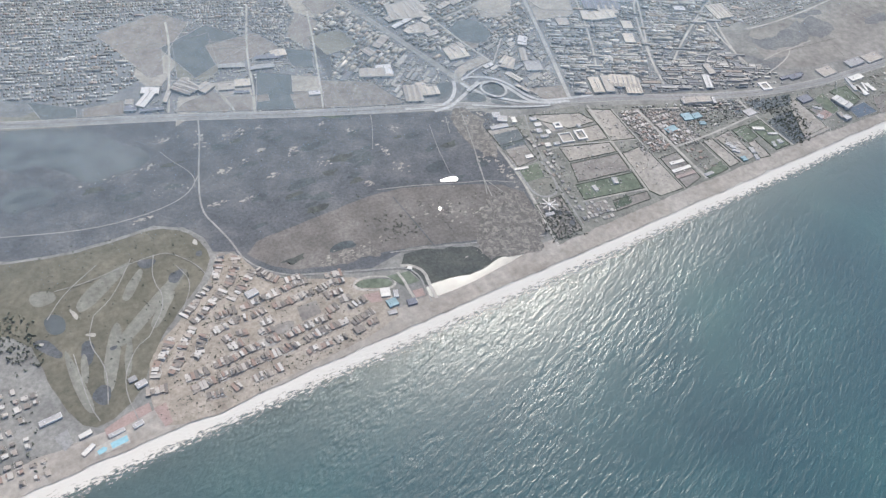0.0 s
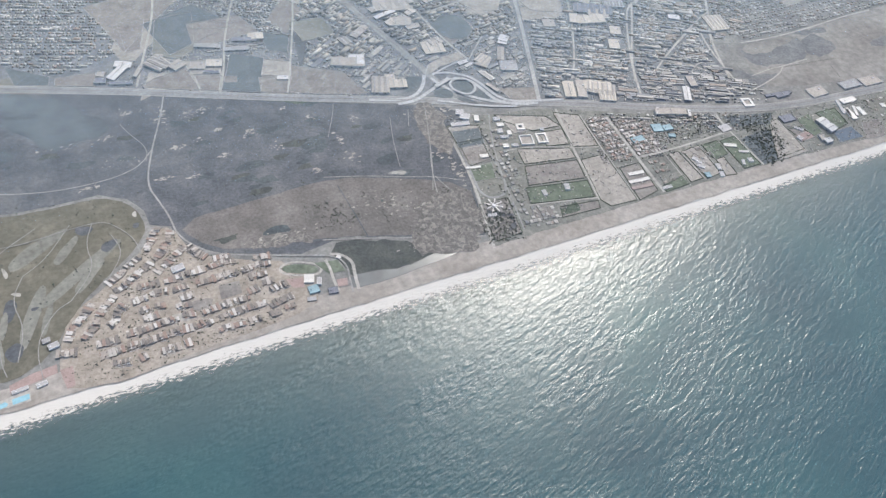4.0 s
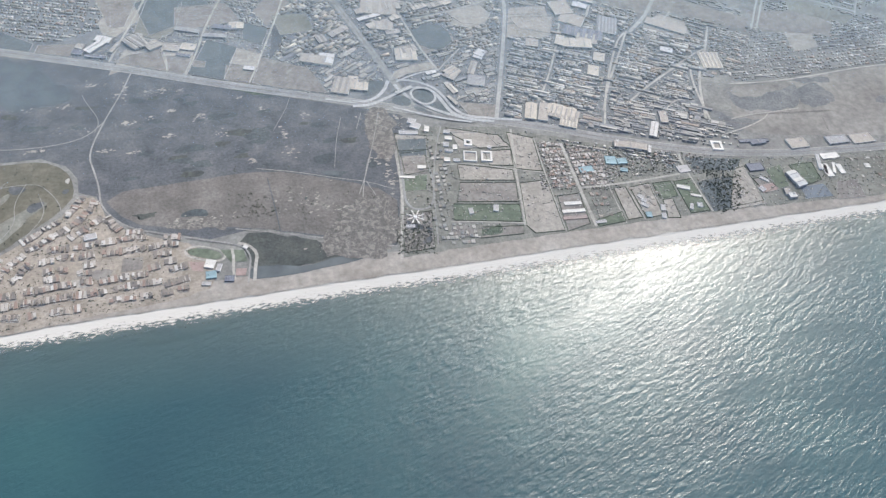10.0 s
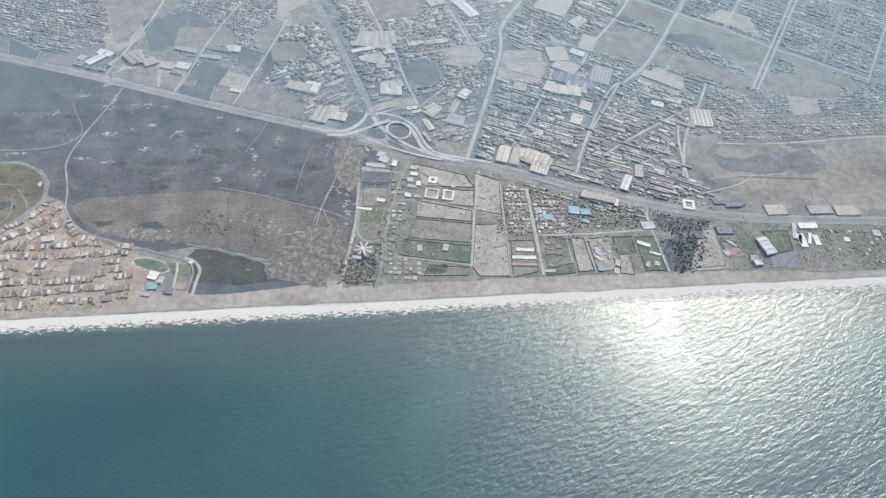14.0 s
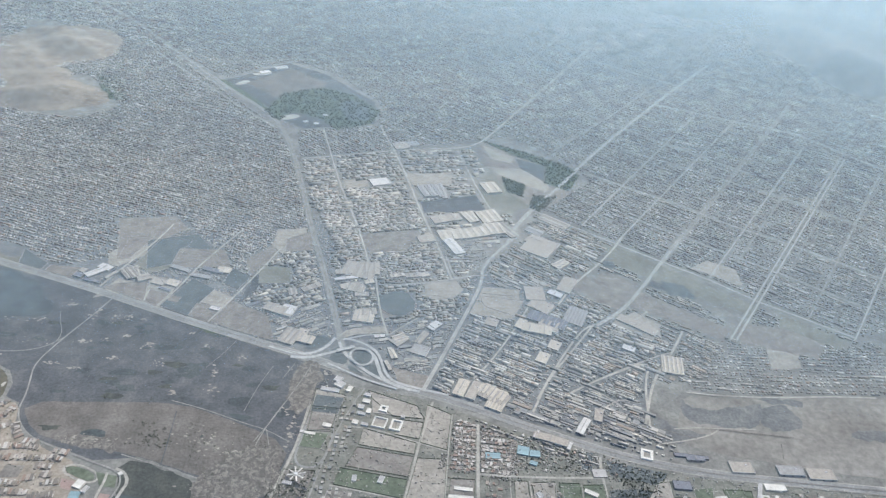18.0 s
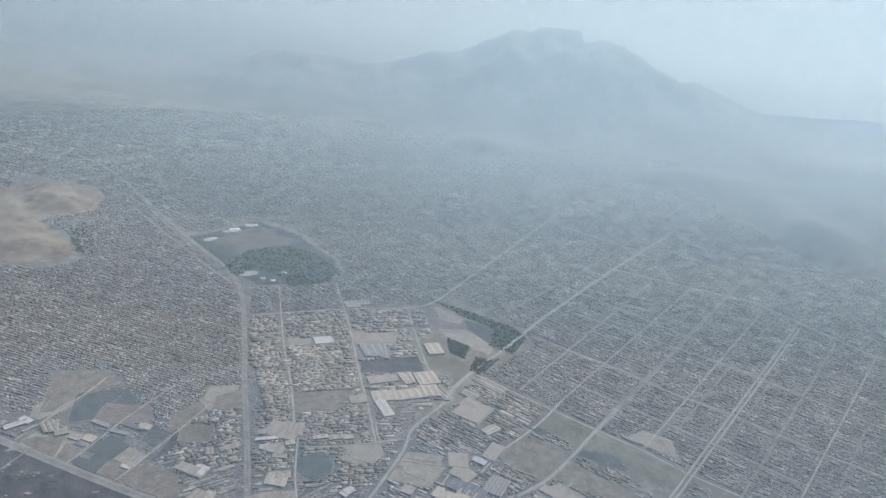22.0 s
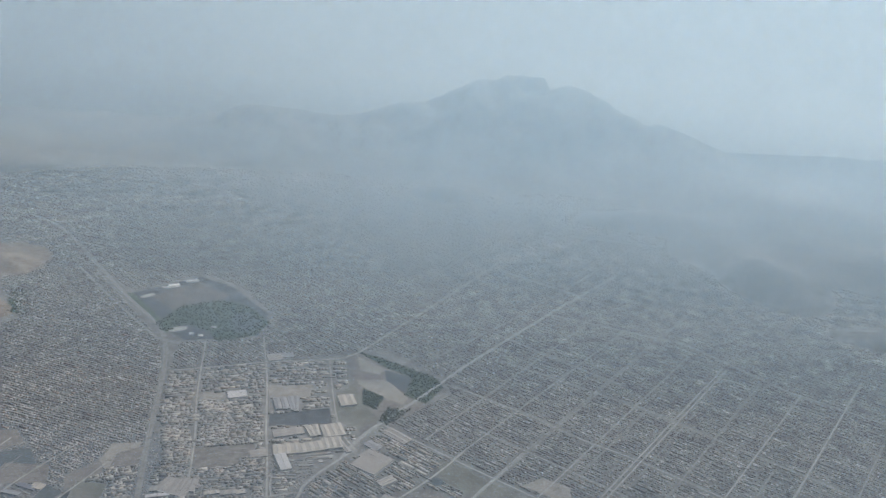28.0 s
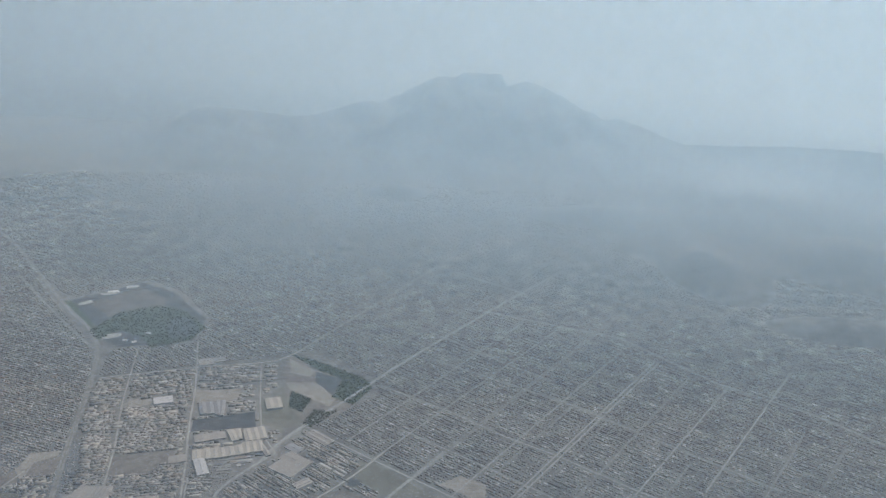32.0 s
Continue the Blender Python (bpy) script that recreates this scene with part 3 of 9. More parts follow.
road("avenue", [(92.7, 178.7), (132.5, 283.3), (174.1, 398.9), (174.6, 439.2), (229.1, 521.9)], 4.5, avenue_mat, "pale sandy avenue between workshops", keep=2.5)
road("avenue", [(218.4, 506.1), (239, 566.8), (289.6, 646.5), (334.3, 713.3), (386, 805.7), (518.9, 1005.3), (646.5, 1192.3), (798.1, 1401)], 6.5, avenue_mat, "wide pale avenue across the settlement")
road("lane", [(132.4, 399.5), (111.2, 498.8), (90.2, 577.5), (63.6, 706.8), (35.6, 814), (12.3, 898.4)], 3, track_mat, "dusty works road", keep=1.5)
road("lane", [(24.5, 400.7), (-3.7, 528.9), (-35, 629.5), (-58.7, 727), (-89.8, 863.7)], 2.5, track_mat, "dusty works road", keep=1.5)
road("lane", [(235.4, 530), (204.4, 578.4), (178.7, 686.1), (153.8, 813.1)], 2.5, track_mat, "dusty works road", keep=1.5)
road("lane", [(-113.8, 738.6), (-30.2, 768.2), (67, 803.4), (169.3, 823.3), (203.3, 859.6), (224.5, 898.8), (376.2, 1197.2), (524.5, 1491.7)], 3.5, track_mat, "dusty street behind the works", keep=1.5)
road("lane", [(214.3, 153.4), (238.8, 211.2), (288.9, 298), (307.8, 315.9)], 2.6, track_mat, "dusty works road", keep=1.4)
road("lane", [(342, 140.2), (352.9, 212.5), (372.4, 254.9), (293.3, 209.8), (260.7, 186.7)], 2.6, track_mat, "dusty works road", keep=1.4)
road("lane", [(271.7, 357.4), (302.1, 410.1), (351.6, 467.8), (401, 546.3)], 3, track_mat, "dusty works road", keep=1.5)
road("lane", [(315.3, 316.1), (358.9, 353.7), (404.9, 420.6), (442.6, 479), (490.7, 551)], 5, avenue_mat, "wide sandy road", keep=2)
road("wetland_road", [(-290.1, 322.6), (-302.7, 282.3), (-318.3, 243.6), (-334.4, 193.3), (-327.8, 166.1), (-323, 142.7), (-322.3, 123.5), (-313.8, 104.6), (-295.3, 85.3), (-268.1, 74), (-226.1, 57.6), (-197.3, 47.1), (-190.6, 32.7), (-194, 16.3), (-196.3, 2)], 1.7, path_mat, "pale road round the wetland", keep=1)
road("wetland_road", [(-319.6, 239.8), (-336.9, 217.7), (-371.5, 209.5), (-426.4, 212.2), (-492.9, 235.2), (-556.5, 260.2)], 1.1, path_mat, "narrow pale track along the marsh")
road("wetland_road", [(-34.4, 184.2), (-49.4, 165.7), (-68.6, 117.8), (-82.5, 58.5)], 0.9, path_mat, "narrow pale track through the marsh")
road("wetland_road", [(-173.6, 145.6), (-131.2, 132.9), (-94.9, 117.8), (-68.2, 109.5), (-41.5, 93.2)], 0.9, path_mat, "narrow pale track through the marsh")
road("wetland_road", [(-68.2, 109.5), (-61.4, 85.3), (-57.6, 62.1)], 0.9, path_mat, "narrow pale track through the marsh")
road("wetland_road", [(-201.5, 68.3), (-161.6, 55.4), (-122.3, 42.7), (-83.3, 27.2), (-55.9, 19.9)], 1.1, path_mat, "raised pale dyke at the edge of the reeds")
road("wetland_road", [(-160.7, 56.9), (-162.2, 93.6), (-164.6, 130.3)], 1.2, marsh_mat, "dark ditch across the meadow")
road("farm_lane", [(-55.3, 3.3), (-46.8, 39.8), (-35.6, 85.2), (-29.5, 143.5), (-27.8, 161.3), (-34.2, 174.9)], 2.6, track_mat, "pale earth lane between walled plots", keep=0.8)
road("farm_lane", [(-16.9, 14.5), (-8, 61.8), (2.3, 109.5), (18.4, 157), (28.4, 178.2)], 1.6, path_mat, "pale earth lane between walled plots", keep=0.8)
road("farm_lane", [(74.8, 22.6), (82.6, 61.2), (87.8, 92.9), (99.8, 143.9), (104, 162)], 2.6, track_mat, "pale earth lane between walled plots", keep=0.8)
road("farm_lane", [(112.5, 7.9), (116.4, 60.9), (121.8, 117.8), (124.8, 144)], 1.4, track_mat, "pale earth lane between walled plots", keep=0.8)
road("farm_lane", [(145.7, 8.8), (147.1, 45.4), (149.8, 92.7), (152, 130.8)], 3.2, track_mat, "pale earth lane between walled plots", keep=0.8)
road("farm_lane", [(275.7, 5.7), (274.2, 44.3), (275.4, 79.9), (277.3, 92.3)], 2.6, track_mat, "pale earth lane between walled plots", keep=0.8)
road("farm_lane", [(146.6, 62.3), (196.8, 60.4), (273.2, 63.8)], 2.4, track_mat, "pale earth lane between walled plots", keep=0.8)
road("farm_lane", [(17.4, 119.5), (47.4, 116.1), (85.5, 101.1), (117.5, 91.1)], 1.4, track_mat, "pale earth lane between walled plots", keep=0.8)
road("farm_lane", [(3, 40.8), (43, 33), (76.2, 25.4)], 1.6, track_mat, "pale earth lane between walled plots", keep=0.8)
road("farm_lane", [(178.2, 7), (179.2, 45.1), (180.1, 60.5)], 1.0, track_mat, "pale earth lane between walled plots", keep=0.8)
road("farm_lane", [(199.5, 8.1), (199.1, 56.5)], 1.2, track_mat, "pale earth lane between walled plots", keep=0.8)
road("farm_lane", [(339.7, 9.2), (342.7, 59.4)], 1.2, track_mat, "pale earth lane between walled plots", keep=0.8)
for a, b, wide in (((340, 571), (665, 1063), 2.2), ((380, 518), (745, 1047), 2.2), ((439, 475), (906, 1160), 1.8), ((442.5, 472.5), (909.5, 1157.5), 1.8), ((501, 440), (850, 938), 2.3),
                   ((486.3, 301.6), (906, 896.0), 2.7), ((493.6, 300.4), (912, 891), 2.7), ((611, 354), (960, 842), 1.9), ((658, 315), (1019, 803), 2.6),
                   ((560, 490), (730, 730), 1.3), ((655, 505), (800, 712), 1.3), ((720, 340), (870, 545), 1.5), ((871, 474), (1164, 872), 3.2), ((955, 466), (1090, 645), 2.0), ((1046, 486), (1140, 604), 1.8)):
    road("avenue", [a, b], wide, avenue_mat if wide > 2.1 else street_mat, "long straight sandy avenue through the settlement", soft=0, keep=1.6)
for pts, wide in (([(270.8, 605), (389, 516), (500, 438), (552, 393), (662, 318)], 2.4), ([(380, 752), (504, 668), (588, 600), (666, 550), (769, 468), (836, 425)], 2.2), ([(420, 610), (509, 545), (623, 460), (700, 395)], 1.5),
                  ([(573, 1117), (861, 997), (1001, 812), (1135, 710), (1213, 618)], 3.0), ([(470, 865), (700, 720), (860, 585), (985, 480)], 1.6), ([(440, 1012), (485.3, 972.1), (631.4, 842.1), (690, 795)], 1.8), ([(508, 1370.9), (681.3, 1227.7)], 3.0)):
    road("street", pts, wide + 0.7, avenue_mat, "straight sandy cross street of the settlement", soft=0, keep=3.6)
road("street", [(336.4, 841.7), (566.8, 1145.3), (887.1, 1642.3)], 3.2, street_mat, "straight sandy cross street of the settlement", soft=1)
road("street", [(-413.3, 1157.4), (-239.6, 1210.1), (135.7, 1353.7), (320.6, 1299.7)], 3.6, street_mat, "straight sandy cross street of the settlement", soft=1)
road("street", [(308.6, 1258.4), (374.8, 1393.5), (538.8, 1727.8)], 3.6, street_mat, "straight sandy cross street of the settlement", soft=1)
road("street", [(-491.9, 1218.4), (-313.7, 1007), (-179.1, 860.9)], 3.6, street_mat, "straight sandy cross street of the settlement", soft=1)
patch("marsh_floor", [(-694.9, 495.2), (-291, 320), (-216.3, 289.3), (-138.8, 258.5), (-112.5, 204.7), (-187.6, 65.1), (-225.2, 59.4), (-294.8, 86.5), (-314.3, 103.4), (-323.6, 122.7), (-326.4, 140.6), (-331, 164.5), (-342.4, 162.2), (-354.5, 180.5), (-378.4, 195.2), (-406.3, 194.7), (-454.2, 197), (-498, 208.3), (-697.2, 293.8)], 0.1, marsh_mat, "dark reed marsh on both sides of the road", "marsh")
patch("marsh", [(-289.7, 313.4), (-331.6, 192), (-317.7, 128.7), (-293.8, 88.9), (-202.1, 72.1), (-122.4, 44.1), (-56, 20.6), (-35.7, 93.2), (-29.6, 152.3), (3.4, 187.3), (-12.4, 204.4), (-64.1, 227.3), (-116.8, 247.7), (-239.5, 296), (-306.5, 322)], 0.14, marsh_mat, "dark reed marsh behind the beach", "marsh", rough_edge=1.5)
patch("meadow", [(-322.7, 134.1), (-241.9, 138.5), (-167.4, 143), (-106.9, 122), (-41.4, 89.2), (-48.7, 47.1), (-56.1, 24.1), (-122.6, 46.3), (-202.1, 72.1), (-257.4, 78.5), (-298.8, 94)], 0.22, meadow_mat, "brownish dry meadow in the wetland", "meadow", soft=1, rough_edge=0.8)
patch("marsh", [(-694.9, 494.3), (-293.7, 319.2), (-319.2, 244.1), (-376.5, 210.2), (-492.6, 236.6), (-697, 314.4)], 0.14, marsh_mat, "dark reed marsh round the lagoon", "marsh", rough_edge=1.5)
patch("marsh", [(-658.3, 291.9), (-493.2, 233.9), (-426.9, 210.1), (-377.1, 208.1), (-327.3, 230.3), (-337.2, 191.4), (-330.6, 164.2), (-324.3, 132), (-342.1, 140.7), (-343.1, 160.2), (-354.7, 179.9), (-378.8, 193.8), (-406.7, 193.4), (-454.5, 195.7), (-498.4, 206.4)], 0.18, marsh_mat, "dark wet strip between road and golf course", "marsh", rough_edge=0.8)
patch("lagoon", [(-450.6, 374.8), (-421.8, 359.7), (-391.9, 348), (-378.1, 317), (-350.1, 298.5), (-356.1, 274.7), (-384.7, 273), (-412.7, 266.3), (-426.4, 294.3), (-447, 317.1), (-468, 313.7), (-501.7, 346.9), (-524.1, 393.3)], 0.24, pond_mat, "still grey-green lagoon among reeds", "lagoon", soft=2, rough_edge=5)
patch("pond", [(-491.9, 291.3), (-453, 289.6), (-441.9, 271.7), (-459.4, 259.6), (-488.6, 257.7)], 0.24, pond_mat, "still dark pool among reeds", "pond", soft=2, rough_edge=4)
patch("lagoon", [(-196.5, 8), (-193.4, 20.2), (-166.9, 17.1), (-142.7, 11.3), (-124.8, 15.2), (-103.9, 17), (-87.8, 15.4), (-87.4, 9.9), (-123.9, 6.3), (-159.8, 3.4), (-185.6, 3.8)], 0.3, pond_mat, "shallow beach lagoon at the edge of the reeds", "lagoon", soft=1, rough_edge=1.2)
patch("reeds", [(-201.1, 66.1), (-155.6, 51), (-121.8, 37.6), (-126, 26.3), (-88.2, 20.3), (-84.8, 10.5), (-140.4, 14), (-166.2, 11.6), (-191.4, 7.9)], 0.27, reed_mat, "black-green reed bed beside the beach", "reeds", soft=1, rough_edge=3)
patch("sandy_scrub", [(-119, 36.9), (-88.4, 24.5), (-56, 20.6), (-63.6, 11.6), (-88.1, 18.9), (-120.5, 24.8)], 0.3, scrub_sand_mat, "pale sandy scrub with dark bushes", "scrub", soft=1, rough_edge=6, step=2.0)
patch("sandy_scrub", [(-91.6, 70), (-69.4, 73.7), (-65, 39.9), (-84.6, 47.4)], 0.3, scrub_sand_mat, "pale sandy scrub with dark bushes", "scrub", soft=1, rough_edge=6, step=2.0)
patch("sandy_scrub", [(-270.8, 90), (-215.4, 85.9), (-201.8, 70.6), (-257.1, 77)], 0.3, scrub_sand_mat, "pale sandy scrub with dark bushes", "scrub", soft=1, rough_edge=6, step=2.0)
patch("sandy_scrub", [(-43.6, 179.4), (-31.2, 184.2), (-37.2, 168.5), (-49.6, 170.2)], 0.3, scrub_sand_mat, "pale sandy scrub with dark bushes", "scrub", soft=1, rough_edge=6, step=2.0)
patch("sandy_scrub", [(-60.4, 62.2), (-40.6, 54.5), (-50.9, 29), (-64.8, 36.3)], 0.3, scrub_sand_mat, "pale sandy scrub with dark bushes", "scrub", soft=1, rough_edge=6, step=2.0)
patch("golf_course", [(-621.7, 236.3), (-498.8, 204.4), (-455.4, 191.8), (-407.6, 190), (-377.4, 190), (-355.9, 176.5), (-345.1, 149.7), (-348.7, 129.1), (-368.8, 107), (-397.8, 84.6), (-421.7, 59), (-440.5, 27.7), (-473, 12.9), (-490.1, 25.1), (-499.1, 75.2), (-502.5, 118.7), (-551, 149.5), (-626.5, 175.7)], 0.2, golf_mat, "dry olive golf course", "golf course", soft=1, rough_edge=1)
patch("pond", [(-489.3, 130.8), (-479.7, 135), (-471.9, 124.6), (-476.1, 110.2), (-487.5, 113.5)], 0.32, pond_mat, "dark pond on the golf course", "pond", soft=2)
patch("rough", [(-469.1, 92.4), (-462.6, 95.8), (-458.7, 90.2), (-463.2, 74.2), (-470.1, 70.7), (-470.9, 81.2)], 0.3, marsh_mat, "dark thicket beside a fairway", "thicket", soft=2, rough_edge=1.5, step=2.0)
patch("rough", [(-403.8, 159.9), (-387, 155.3), (-395.5, 146.4), (-404.4, 149.3)], 0.3, marsh_mat, "dark thicket beside a fairway", "thicket", soft=2, rough_edge=1.5, step=2.0)
patch("rough", [(-385.1, 132.6), (-369.2, 135.6), (-379.5, 119.3), (-387.9, 123.5)], 0.3, marsh_mat, "dark thicket beside a fairway", "thicket", soft=2, rough_edge=1.5, step=2.0)
patch("rough", [(-356.2, 147.6), (-349.1, 147.1), (-352.6, 139.9), (-357, 142)], 0.3, marsh_mat, "dark thicket beside a fairway", "thicket", soft=2, rough_edge=1.5, step=2.0)
patch("rough", [(-503.7, 113.1), (-491, 112.8), (-481.3, 89.5), (-488.2, 87.1)], 0.3, marsh_mat, "dark thicket beside a fairway", "thicket", soft=2, rough_edge=1.5, step=2.0)
patch("rough", [(-451.2, 80.2), (-442.3, 80.6), (-448.1, 75.5)], 0.3, marsh_mat, "dark thicket beside a fairway", "thicket", soft=2, rough_edge=1.5, step=2.0)
patch("rough", [(-473.1, 44.7), (-463.2, 50.8), (-457.8, 42.3), (-466.7, 29.1), (-472.1, 35.7)], 0.3, marsh_mat, "dark thicket beside a fairway", "thicket", soft=2, rough_edge=1.5, step=2.0)
patch("fairway", [(-493.3, 164.3), (-474.2, 159.5), (-472.9, 145.4), (-492.8, 145.5)], 0.26, grass_mat, "mown olive fairway", "fairway", soft=2)
patch("fairway", [(-464.3, 134.4), (-441.3, 153.5), (-405, 164.1), (-418.8, 149.3), (-458.4, 121.6)], 0.26, grass_mat, "mown olive fairway", "fairway", soft=2)
patch("fairway", [(-445.9, 83.6), (-405, 114.8), (-374.6, 134.6), (-366, 130.3), (-398.5, 104.8), (-439.6, 74.3)], 0.26, grass_mat, "mown olive fairway", "fairway", soft=2)
patch("fairway", [(-459.2, 66.2), (-440, 105.9), (-433.5, 96.2), (-458.4, 37), (-462.6, 44.8)], 0.26, grass_mat, "mown olive fairway", "fairway", soft=2)
patch("fairway", [(-480.7, 101.4), (-475.6, 68.8), (-473.2, 28.1), (-481, 29.5), (-484.3, 67.5)], 0.26, grass_mat, "mown olive fairway", "fairway", soft=2)
patch("bunker", [(-468.3, 136.4), (-461.6, 123.3), (-465.6, 117.5)], 0.33, track_mat, "pale sand bunker", "bunker", soft=2)
patch("bunker", [(-465.2, 102.8), (-454.8, 100.6), (-456.2, 95.1)], 0.33, track_mat, "pale sand bunker", "bunker", soft=2)
patch("bunker", [(-349.8, 163.4), (-355.6, 158.6), (-350.9, 152.5)], 0.33, track_mat, "pale sand bunker", "bunker", soft=2)
patch("bunker", [(-498, 110.2), (-492, 108.3), (-494.8, 104.9)], 0.33, track_mat, "pale sand bunker", "bunker", soft=2)
patch("beach", [(-1700, -13), (1900, -13), (1900, 12), (700, 12), (250, 12), (-40, 13), (-240, 9), (-420, 10), (-1700, 10)], 0.1, sand_mat, "grey-brown sand beach along the surf", "beach", rough_edge=1.6)
patch("coastal_land", [(-27.7, 150.5), (5.2, 181.7), (88, 168.4), (207.6, 117.9), (282.5, 88.1), (383.4, 68.8), (549.9, 56.3), (762.9, 43.3), (727.8, -6.4), (477.5, -4.4), (301.7, 4.6), (130.2, 6.2), (19.9, 6.3), (-52.7, 4.6), (-45.7, 39.8), (-35.6, 85.2)], 0.12, coast_mat, "grey-green scrub between coastal plots", "scrub", rough_edge=1.5)
hedge("boundary_wall", [(30.6, 117.8), (86, 100.2), (84.1, 84.8), (27.3, 94.6)], 0.6, 0.8, trees_mat, patch("plot", [(30.6, 117.8), (86, 100.2), (84.1, 84.8), (27.3, 94.6)], 0.24, field_mat, "bare beige walled plot", "plot", rough_edge=0.5))
hedge("boundary_wall", [(26.1, 91.4), (83.8, 81.6), (78.1, 55.1), (16, 65.5)], 0.6, 0.8, trees_mat, patch("plot", [(26.1, 91.4), (83.8, 81.6), (78.1, 55.1), (16, 65.5)], 0.24, brown_mat, "brown tilled plot", "plot", rough_edge=0.5))
hedge("boundary_wall", [(11.4, 63.2), (77.8, 51.3), (73.1, 28.3), (6.4, 42.2)], 0.6, 0.8, trees_mat, patch("plot", [(11.4, 63.2), (77.8, 51.3), (73.1, 28.3), (6.4, 42.2)], 0.24, lawn_mat, "watered green lawn plot", "plot", rough_edge=0.5))
hedge("boundary_wall", [(87.8, 80), (117.4, 79.8), (112.1, 9.3), (81.7, 11.1), (76, 22.5)], 0.6, 0.8, trees_mat, patch("plot", [(87.8, 80), (117.4, 79.8), (112.1, 9.3), (81.7, 11.1), (76, 22.5)], 0.24, field_mat, "bare beige walled plot", "plot", rough_edge=0.5))
hedge("boundary_wall", [(64.8, 133.3), (93.5, 129.9), (88.9, 106), (64, 111.1)], 0.6, 0.8, trees_mat, patch("plot", [(64.8, 133.3), (93.5, 129.9), (88.9, 106), (64, 111.1)], 0.24, field_mat, "bare beige walled plot", "plot", rough_edge=0.5))
hedge("boundary_wall", [(97.9, 157.4), (123.6, 144), (117.7, 92.8), (90.3, 101.1)], 0.6, 0.8, trees_mat, patch("plot", [(97.9, 157.4), (123.6, 144), (117.7, 92.8), (90.3, 101.1)], 0.24, field_mat, "bare beige walled plot", "plot", rough_edge=0.5))
patch("plot", [(-26.7, 109.5), (-0.7, 110.3), (-5.6, 77.2), (-13.7, 64.9), (-29.6, 65.8), (-35.4, 77.4)], 0.24, grass_mat, "dry grass plot", "plot", rough_edge=0.5)
hedge("boundary_wall", [(-24.6, 143.5), (0.9, 143.6), (-1.8, 113.6), (-26.7, 111.1)], 0.6, 0.8, trees_mat, patch("plot", [(-24.6, 143.5), (0.9, 143.6), (-1.8, 113.6), (-26.7, 111.1)], 0.24, field_mat, "bare beige walled plot", "plot", rough_edge=0.5))
hedge("boundary_wall", [(32.7, 175.4), (86.9, 154.7), (94.6, 135.1), (60.8, 137.6), (38.5, 161.6)], 0.6, 0.8, trees_mat, patch("plot", [(32.7, 175.4), (86.9, 154.7), (94.6, 135.1), (60.8, 137.6), (38.5, 161.6)], 0.24, field_mat, "bare beige walled plot", "plot", rough_edge=0.5))
hedge("boundary_wall", [(120.5, 55.5), (145, 55.3), (140.7, 13.2), (114.7, 7.8)], 0.6, 0.8, trees_mat, patch("plot", [(120.5, 55.5), (145, 55.3), (140.7, 13.2), (114.7, 7.8)], 0.24, brown_mat, "brown tilled plot", "plot", rough_edge=0.5))
hedge("boundary_wall", [(147.4, 15.9), (179.4, 22.8), (178.2, 9.8), (148.4, 8.1)], 0.6, 0.8, trees_mat, patch("plot", [(147.4, 15.9), (179.4, 22.8), (178.2, 9.8), (148.4, 8.1)], 0.24, lawn_mat, "watered green lawn plot", "plot", rough_edge=0.5))
hedge("boundary_wall", [(184.1, 55.8), (197.1, 55.7), (198, 11.7), (181.9, 11.2)], 0.6, 0.8, trees_mat, patch("plot", [(184.1, 55.8), (197.1, 55.7), (198, 11.7), (181.9, 11.2)], 0.24, field_mat, "bare beige walled plot", "plot", rough_edge=0.5))
hedge("boundary_wall", [(201.6, 54.1), (224.7, 56.3), (220.9, 11.4), (202.1, 9.5)], 0.6, 0.8, trees_mat, patch("plot", [(201.6, 54.1), (224.7, 56.3), (220.9, 11.4), (202.1, 9.5)], 0.24, field_mat, "bare beige walled plot", "plot", rough_edge=0.5))
hedge("boundary_wall", [(228.8, 55.5), (249.8, 55.3), (248.1, 33.1), (228.1, 33.3)], 0.6, 0.8, trees_mat, patch("plot", [(228.8, 55.5), (249.8, 55.3), (248.1, 33.1), (228.1, 33.3)], 0.24, lawn_mat, "watered green lawn plot", "plot", rough_edge=0.5))
hedge("boundary_wall", [(229.9, 31.1), (241.1, 31), (237.7, 4), (224.4, 6.4)], 0.6, 0.8, trees_mat, patch("plot", [(229.9, 31.1), (241.1, 31), (237.7, 4), (224.4, 6.4)], 0.24, field_mat, "bare beige walled plot", "plot", rough_edge=0.5))
hedge("boundary_wall", [(253, 53.7), (274, 55.1), (273.4, 7.9), (251.4, 8.1)], 0.6, 0.8, trees_mat, patch("plot", [(253, 53.7), (274, 55.1), (273.4, 7.9), (251.4, 8.1)], 0.24, lawn_mat, "watered green lawn plot", "plot", rough_edge=0.5))
patch("plot", [(278.2, 48.1), (306.5, 51.8), (302.3, 6.8), (277.1, 6.4)], 0.24, infield_mat, "dark blue-green plot under trees", "plot", rough_edge=0.5)
patch("plot", [(308.4, 51.8), (329.8, 47.7), (326.7, 22.6), (303.3, 14)], 0.24, infield_mat, "dark blue-green plot under trees", "plot", rough_edge=0.5)
hedge("boundary_wall", [(328.5, 59.5), (343.7, 62.6), (339, 10.6), (298.1, 8.3)], 0.6, 0.8, trees_mat, patch("plot", [(328.5, 59.5), (343.7, 62.6), (339, 10.6), (298.1, 8.3)], 0.24, field_mat, "bare beige walled plot", "plot", rough_edge=0.5))
